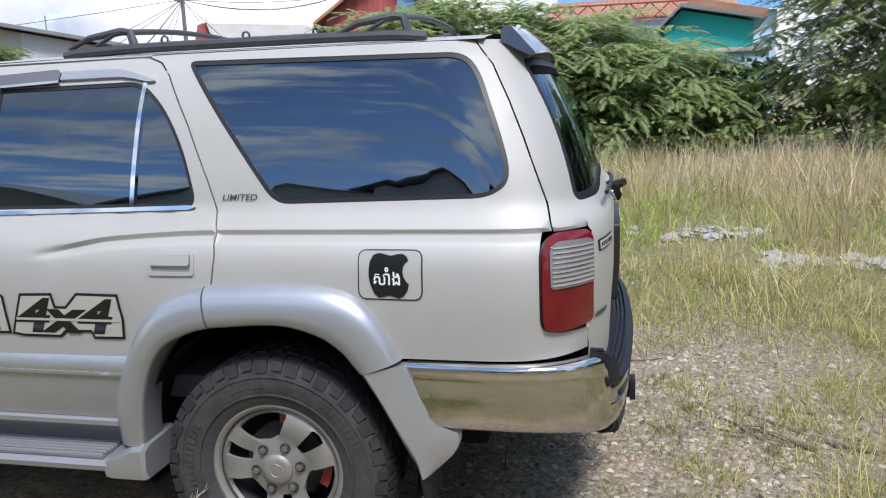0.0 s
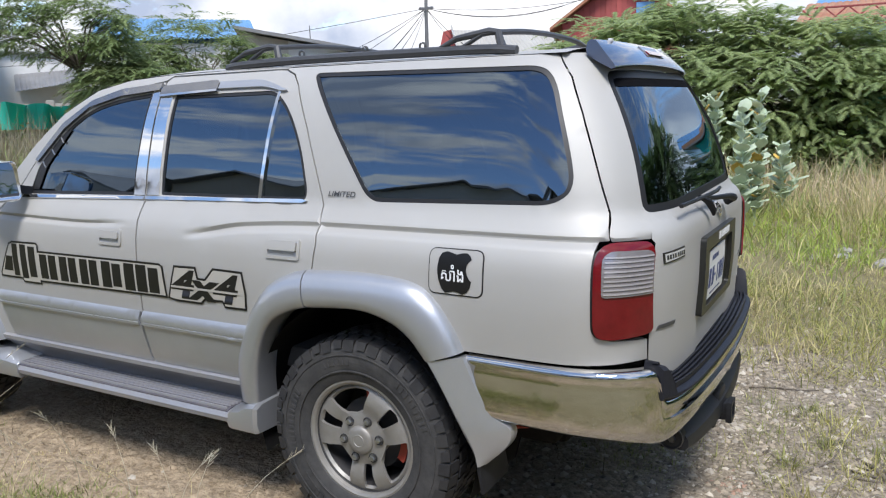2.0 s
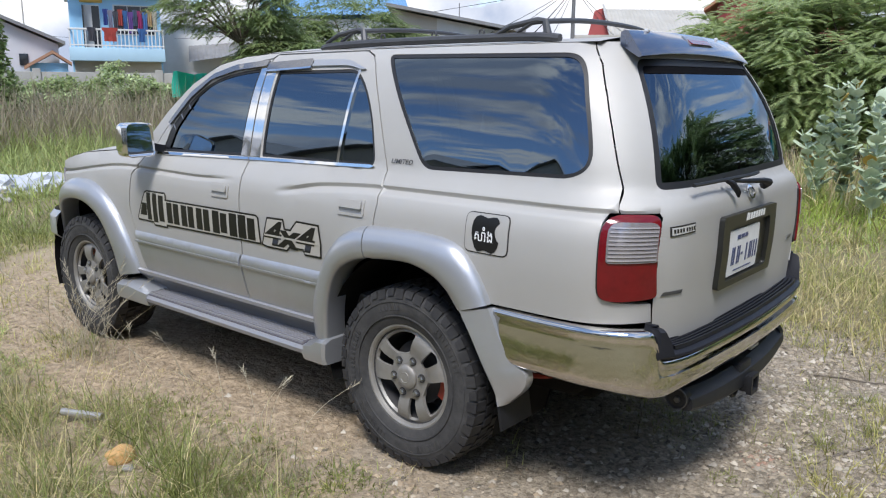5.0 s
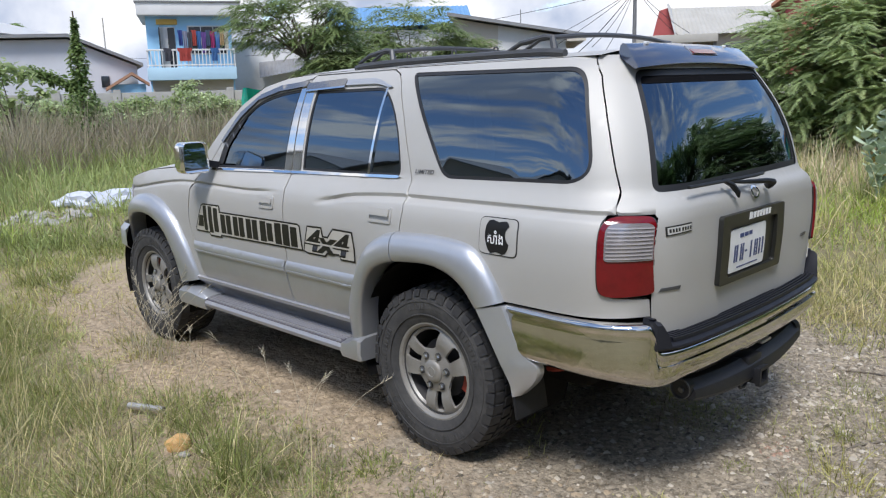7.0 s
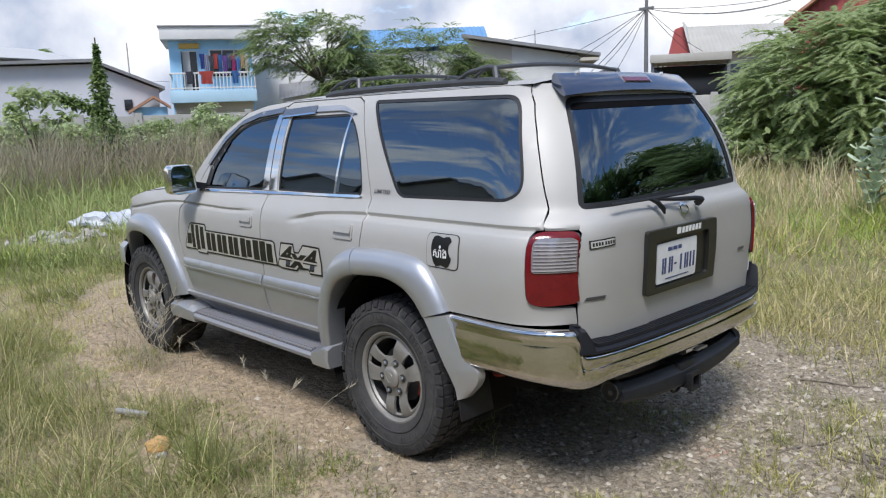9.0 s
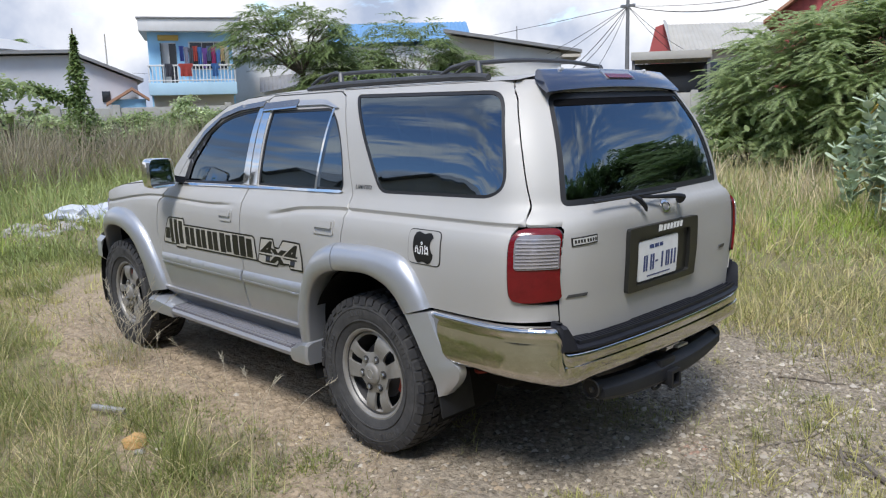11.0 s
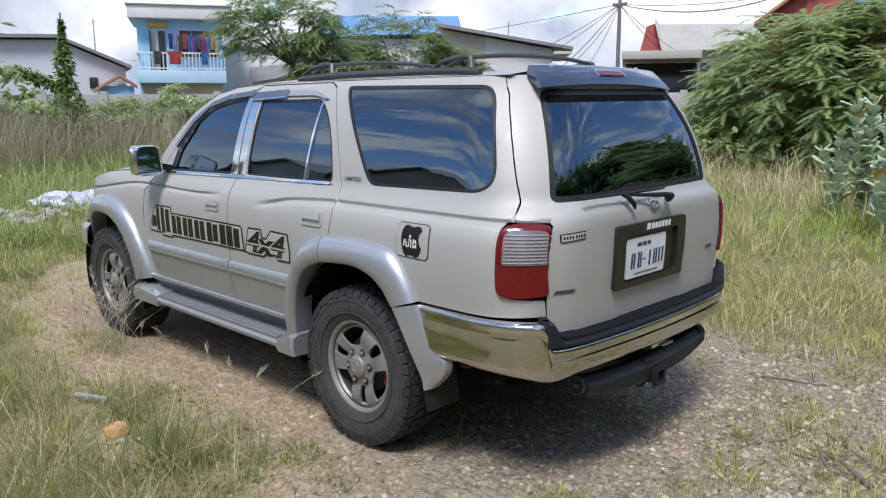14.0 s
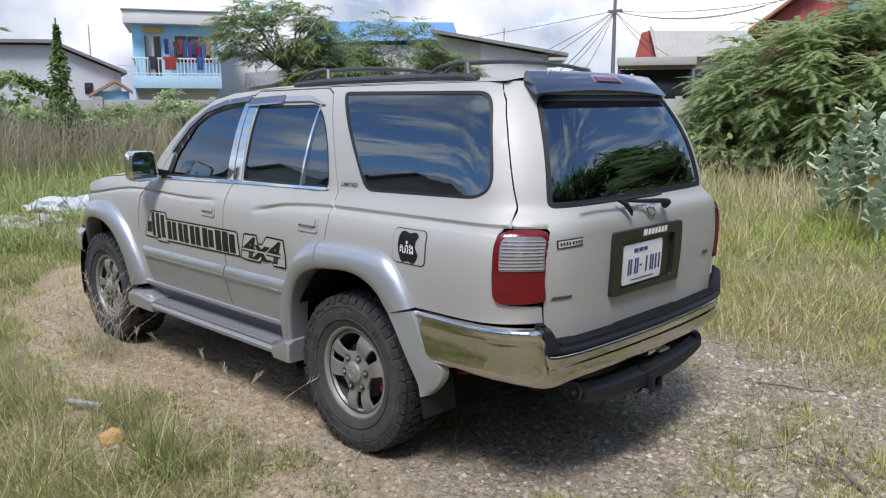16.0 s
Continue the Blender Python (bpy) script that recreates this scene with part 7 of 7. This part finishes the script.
loft(bm, [[(x, y, z) for x, z in ((-3.35, 3.9), (-2.95, 5.60), (-2.45, 5.75), (-2.1, 4.2), (-2.1, -.1), (-3.35, -.1))] for y in (0, 5)], True, True)
part("gable", bm, REDWOOD, h, "red painted gable")
bm = bmesh.new()
loft(bm, [[(x, y, z) for x, z in ((-2.55, 5.88), (-2.1, 4.25), (-2.02, 4.25), (-2.45, 5.92))] for y in (-.4, 5)], True, True)
part("verge", bm, WHITEWALL, h)
corrugated("roof", (-2.0, -.6, 4.25), (3.9, -.6, 4.3), (3.0, 2.5, 5.75), (-2.5, 2.5, 5.9), PALEROOF, h)
slab("wall", (-2.1, 3.6, 0, 5, -.1, 4.3), BEIGEWALL, h)
# red boarded house
h = house("house with red painted board walls and a pitched roof", facing(-18.6, 33))
bm = bmesh.new()
loft(bm, [[(x, y, z) for x, z in ((-2.3, -.1), (-2.3, 4.7), (0, 6.4), (2.3, 4.7), (2.3, -.1))] for y in (.05, 6)], True, True)
wall_r = part("wall", bm, REDWOOD, h)
for k in range(22):
    x = -2.25 + k * .206
    top = 4.7 + (1 - abs(x) / 2.3) * 1.7 - .05
    slab("board", (x, x + .192, .0, .05, -.1, top), REDWOOD, wall_r, "", 0.0)
for s_ in (-1, 1):
    bm = bmesh.new()
    loft(bm, [[(s_ * x, y, z) for x, z in ((0, 6.45), (0, 6.57), (2.75, 4.52), (2.75, 4.40))] for y in (-.5, 6.3)], True, True)
    part("roof", bm, RUST, h)
slab("shutter", (.55, 1.25, -.08, .0, 4.4, 5.4), BLUEROOF, h, "blue painted shutter")
# turquoise house and rusty roofs
VIEW0 = Vector((1.04, -3.0, 0))
def facing0(bearing, dist):
    a = radians(bearing)
    return Matrix.Translation((VIEW0.x + dist * math.sin(a), VIEW0.y + dist * math.cos(a), 0)) @ Matrix.Rotation(-a, 4, "Z")
h = house("turquoise painted house with a rusty gabled roof", facing0(6.5, 25))
bm = bmesh.new()
loft(bm, [[(x, y, z) for x, z in ((-1.3, -.1), (-1.3, 3.30), (-.8, 3.78), (1.2, 3.36), (1.2, -.1))] for y in (0, 5)], True, True)
part("wall", bm, TEAL, h)
for (xa, za), (xb, zb), tk, mat in (((-1.55, 3.12), (-.8, 3.84), .1, GREYROOF), ((-.8, 3.84), (1.45, 3.38), .1, GREYROOF), ((-.6, 3.90), (1.55, 3.44), .22, RUST)):
    bm = bmesh.new()
    loft(bm, [[(x, y, z) for x, z in ((xa, za), (xa, za + tk), (xb, zb + tk), (xb, zb))] for y in ((-.4, 5.2) if tk < .2 else (-.2, 5.2))], True, True)
    part("roof", bm, mat, h)
slab("lower_wall", (-.2, 1.6, -.5, 0, -.1, 2.55), PALEBLUE, h, "pale lower wall")
slab("cornice", (-.3, 1.7, -.6, .1, 2.5, 2.62), BEIGEWALL, h)
slab("side_wing", (-3.6, -1.25, .5, 4, -.1, 2.6), TEAL, h, "turquoise side wing")
h = house("house with rusty roof sheets and a red lattice railing", facing0(1.2, 28))
slab("wall", (-2.6, 2.2, 0, 5, -.1, 3.5), BEIGEWALL, h)
corrugated("roof", (-2.8, -.4, 3.9), (3.6, -.4, 3.8), (3.6, 3, 4.8), (-2.8, 3, 4.8), RUST, h)
rl = slab("railing", (-2.4, 2.2, -.5, -.44, 4.28, 4.34), REDWOOD, h, "red lattice railing")
slab("lower_rail", (-2.4, 2.2, -.5, -.44, 3.72, 3.78), REDWOOD, rl)
for k in range(7):
    x = -2.3 + k * .66
    for s_ in (-1, 1):
        part("lattice_bar", tube(bmesh.new(), [(x - .3 * s_, -.47, 3.76), (x + .3 * s_, -.47, 4.30)], .025, 5), REDWOOD, rl)
h = house("long shed with a blue metal roof", facing0(3.5, 36))
slab("wall", (-4.5, 4.5, 0, 5, -.1, 4.6), PALEBLUE, h)
corrugated("roof", (-4.8, -.4, 4.6), (4.8, -.4, 4.6), (4.8, 3, 5.9), (-4.8, 3, 5.9), BLUEROOF, h)
# houses across the street, seen in the windows
for k, (x, w_, hgt, pk) in enumerate(((-14, 6.5, 4.8, 2.0), (-7.2, 6.5, 5.0, 1.8), (-2.2, 3.2, 5.6, 1.7), (1.2, 3.2, 5.8, 1.8), (4.6, 3.2, 6.0, 1.8), (8.0, 3.2, 6.0, 1.8), (13, 6, 5.6, 2.2), (-22, 7, 4.8, 2.0))):
    h = house("terraced house with a pitched roof across the street", Matrix.Translation((x, -14 - .8 * (k % 2), 0)))
    bm = bmesh.new()
    loft(bm, [[(xx, y, z) for xx, z in ((-w_ / 2, -.1), (-w_ / 2, hgt), (0, hgt + pk), (w_ / 2, hgt), (w_ / 2, -.1))] for y in (-7, 0)], True, True)
    part("wall", bm, (BEIGEWALL, WHITEWALL, GREYWALL)[k % 3], h)
    for s_ in (-1, 1):
        bm = bmesh.new()
        loft(bm, [[(s_ * xx, y, z) for xx, z in ((0, hgt + pk + .02), (0, hgt + pk + .15), (w_ / 2 + .5, hgt - .22), (w_ / 2 + .5, hgt - .35))] for y in (-7.3, .5)], True, True)
        part("roof", bm, GREYROOF, h)
    window(-w_ * .3, -w_ * .1, 1.2, 2.6, .03, h)
    slab("door", (w_ * .1, w_ * .1 + 1.0, -.02, .06, -.1, 2.1), DARKOPEN, h)

# ---- pole and cables ----
pole = tagged(new("utility_pole"), "thin grey utility pole with cables", "pole")
pole.matrix_world = Matrix.Translation(spot(-32.1, 29))
part("mast", tube(bmesh.new(), [(0, 0, -.1), (0, 0, 3), (0, 0, 5.75)], [.09, .075, .055], 10), POLE, pole)
slab("cross_arm", (-.28, .28, -.04, .04, 4.88, 4.98), POLE, pole)
for x in (-.22, 0, .22):
    part("insulator", lathe(bmesh.new(), [(.02, 0), (.05, .02), (.03, .06), (.05, .08), (.015, .12)], 8, origin=(x, 0, 4.98)), WHITE, pole)
top = spot(-32.1, 29, 4.93)
for k, (b_, d_, z_, sag) in enumerate(((-44, 40, 2.9, .5), (-42, 38, 2.4, .4), (-37.5, 30, 2.3, .25), (-37, 31, 2.5, .2), (-34.2, 26, 2.7, .15), (-35, 26, 2.9, .15), (-22.5, 31, 5.15, .35), (-21, 30, 5.3, .45), (-19, 30, 5.4, .25), (-29.2, 33, 3.6, .1), (-28.4, 34, 3.7, .1), (-66, 60, 4.6, .8))):
    e = spot(b_, d_, z_)
    cu = new("cable")
    tagged(cu, "thin black overhead cable", "cable", "overhead cables")
    part("strand", tube(bmesh.new(), [top.lerp(e, t) - Vector((0, 0, sag * 4 * t * (1 - t))) for t in np.linspace(0, 1, 14)], .010, 5), WIRE, cu)
for b_, d_, z0, z1, lab in ((-67.5, 40, 0, 5.35, "thin pale radio mast"),):
    ob = tagged(new("radio_mast"), lab, "mast")
    ob.matrix_world = Matrix.Translation(spot(b_, d_))
    part("tube", tube(bmesh.new(), [(0, 0, z0), (0, 0, z1)], [.05, .03], 6), PALEROOF, ob)
# climbing plant on a post
p = spot(-69.4, 23)
vine = tagged(new("climbing_plant"), "post overgrown by a dark green climbing plant", "plant")
vine.matrix_world = Matrix.Translation(p)
part("post", tube(bmesh.new(), [(0, 0, -.05), (0, 0, 3.9)], [.05, .02], 8), BARK, vine)
r_ = np.random.default_rng(77)
zz = r_.uniform(.6, 3.75, 2600)
rad = .80 * (1 - zz / 3.95) ** 1.25 * np.clip((3.9 - zz) / 1.0, .16, 1) * (1 + .22 * np.sin(zz * 5)) * np.sqrt(r_.random(2600))
aa = r_.random(2600) * 6.28
o_ = np.stack([rad * np.cos(aa), rad * np.sin(aa), zz], 1)
arm_t = r_.random(900)
arm = np.stack([-.95 * arm_t * math.cos(radians(21)), -.95 * arm_t * math.sin(radians(70)), 2.0 + .5 * arm_t], 1) + r_.normal(0, .07, (900, 3))
v_, f_ = leaves(r_, np.concatenate([o_, arm]), .12)
quick_mesh("foliage", v_, f_, LEAF_DARK, vine)
# palm far off
palm = tagged(new("palm_tree"), "distant palm tree above the roofs", "tree")
palm.matrix_world = Matrix.Translation(spot(-72.8, 55))
part("trunk", tube(bmesh.new(), [(0, 0, -.1), (.1, 0, 3), (0, 0, 6.0)], [.2, .16, .13], 8), BARK, palm)
aa = np.linspace(0, 2 * np.pi, 34)
d_ = np.stack([np.cos(aa) * .8, np.sin(aa) * .8, r_.uniform(0, .8, 34)], 1)
v_, f_ = fronds(r_, np.tile(np.array([[0, 0, 6.0]]), (34, 1)), d_, 1.7, .5, 16, .5)
quick_mesh("crown", v_, f_, LEAF_DARK, palm)

# ---- milkweed plants ----
def milkweed(x, y, stems, seed, low=1.0, high=1.75):
    r = random.Random(seed)
    ob = tagged(new("milkweed_plant"), "tall shrub with broad pale grey-green leaves", "plant")
    ob.matrix_world = Matrix.Translation((x, y, 0))
    for s_ in range(stems):
        a, ln, h_ = r.uniform(0, 6.28), r.uniform(.03, .30), high if s_ == 0 else r.uniform(low, high)
        if s_ == 0:
            ln = .04
        pts = [Vector((math.cos(a) * ln * t ** 1.4, math.sin(a) * ln * t ** 1.4, h_ * t)) for t in np.linspace(0, 1, 8)]
        stem = part("stem", tube(bmesh.new(), pts, [.016, .015, .014, .013, .012, .010, .008, .005], 6), PALE_LEAF, ob)
        n = int(h_ / .075)
        for k in range(3, n):
            t = k / n
            base = pts[min(int(t * 7), 6)].lerp(pts[min(int(t * 7) + 1, 7)], t * 7 - int(t * 7))
            for sg in (0, math.pi):
                az = k * 1.57 + sg + r.uniform(-.5, .5)
                L = r.uniform(.13, .235) * (1 - .35 * max(0, t - .6))
                el = r.uniform(.40, 1.25)
                d = Vector((math.cos(az) * math.cos(el), math.sin(az) * math.cos(el), math.sin(el)))
                sd = Vector((-math.sin(az), math.cos(az), 0))
                nn = d.cross(sd)
                bm = bmesh.new()
                rows = [[base + d * (L * u) + sd * (L * w * v2) + nn * (.10 * L * abs(v2) * (-1)) - Vector((0, 0, .12 * L * u * u)) for v2 in (-1, 0, 1)] for u, w in ((0.02, .04), (.2, .28), (.5, .40), (.8, .31), (1, .03))]
                loft(bm, rows)
                part("leaf", bm, YELLOW_LEAF if r.random() < .05 else PALE_LEAF, stem)
    return ob


milkweed(-.50, 8.25, 4, 3, 1.1, 1.72)
milkweed(-.80, 8.15, 3, 4, .7, 1.25)
milkweed(.12, 6.95, 2, 5, .9, 1.50)
milkweed(.20, 7.50, 3, 6, .9, 1.70)
milkweed(.35, 8.75, 3, 7, .5, 1.02)

# ---- loose things on the ground ----
def lump(name, x, y, dims, mat, label, category, seed, rough=.25, sink=.2, fine=3):
    r = random.Random(seed)
    bm = bmesh.new()
    bmesh.ops.create_icosphere(bm, subdivisions=fine, radius=1.0)
    for v in bm.verts:
        n = noise.noise(v.co * 1.6 + Vector((seed, 0, 0))) + .5 * noise.noise(v.co * 4 + Vector((0, seed, 0)))
        v.co *= 1 + rough * n
        v.co = Vector((v.co.x * dims[0], v.co.y * dims[1], max(v.co.z, -.6) * dims[2]))
    ob = part(name, bm, mat, None, label, sharp=60 if fine > 2 else 12)
    tagged(ob, label, category)
    ob.matrix_world = Matrix.Translation((x, y, dims[2] * (.6 - sink * .6))) @ Matrix.Rotation(r.uniform(0, 6.28), 4, "Z")
    return ob


ORANGE = material("orange_sandstone", (0.52, 0.29, 0.10), 0.8, 0.0, (0.46, 0.34, 0.18), 25.0, 0.7, 0.6, 60.0)
RUBBLE = material("grey_rubble", (0.29, 0.275, 0.25), 0.9, 0.0, (0.42, 0.40, 0.37), 12.0, 0.7, 0.4, 40.0)
SACK = material("white_woven_sack", (0.56, 0.58, 0.63), 0.6, 0.0, (0.36, 0.40, 0.52), 8.0, 0.5, 0.3, 60.0)
SCRAP = material("scrap_metal", (0.46, 0.45, 0.43), 0.4, 0.6, (0.28, 0.24, 0.20), 18.0, 0.5)
WOOD = material("weathered_wood", (0.17, 0.145, 0.12), 0.9, 0.0, (0.09, 0.075, 0.06), 10.0, 0.7, 0.6, 30.0)
lump("stone", -.93, -1.575, (.064, .048, .044), ORANGE, "orange sandstone lump in the grass", "stone", 3)
lump("stone", -.83, -1.60, (.026, .022, .015), RUBBLE, "small white stone in the grass", "stone", 5)
pipe = tagged(new("metal_pipe"), "short rusty metal pipe lying in the grass", "pipe")
pipe.matrix_world = Matrix.Translation((-1.42, -1.50, .045)) @ Matrix.Rotation(radians(25), 4, "Z")
bm = bmesh.new()
loft(bm, [[(x, r0 * math.cos(a), r0 * math.sin(a)) for a in np.linspace(0, 2 * math.pi, 14, endpoint=False)] for x, r0 in ((-.11, .013), (-.11, .018), (.11, .018), (.11, .013), (.0, .013))], True)
part("tube", bm, SCRAP, pipe)
sack = lump("sack", -10.3, 1.62, (.46, .42, .17), SACK, "crumpled white woven sack lying in the grass", "sack", 9, .6)
lump("sack", -10.15, 2.15, (.36, .34, .14), SACK, "crumpled white plastic sheet on the grass", "sack", 12, .7)
for k in range(26):
    a = rs.uniform(0, 6.28)
    lump("rubble_stone", -9.6 + rs.gauss(0, .45), .75 + rs.gauss(0, .35), (rs.uniform(.06, .16), rs.uniform(.05, .12), rs.uniform(.03, .07)), RUBBLE, "grey rubble stone in the grass", "rubble", 20 + k, .6, .5, 2)
for k in range(46):
    cx, cy = ((2.05, 5.7), (2.75, 4.25))[k % 2]
    lump("rubble_stone", cx + rs.gauss(0, .35), cy + rs.gauss(0, .18), (rs.uniform(.05, .20), rs.uniform(.04, .12), rs.uniform(.02, .06)), RUBBLE, "pale rubble stone in the grass", "rubble", 60 + k, .6, .5, 2)
pile = [(1.84 + rs.gauss(0, .09), .56 + rs.gauss(0, .10), rs.uniform(.14, .36), 2.5 + rs.gauss(0, .5), rs.uniform(.004, .011)) for k in range(14)]
for x, y, L, az, r0 in pile + [(1.80, .50, .32, 2.4, .014), (1.42, .55, .55, 1.2, .006), (1.2, 1.5, .4, .3, .005)]:
    ob = tagged(new("dead_branch"), "weathered dead branch lying on the ground", "branch")
    ob.matrix_world = Matrix.Translation((x, y, r0 * .7)) @ Matrix.Rotation(az, 4, "Z")
    part("wood", tube(bmesh.new(), [(-L / 2, 0, 0), (-L / 6, .03 * L, r0 * .3), (L / 6, -.02 * L, 0), (L / 2, .05 * L, -r0 * .2)], [r0, r0 * .95, r0 * .8, r0 * .5], 8), WOOD, ob)
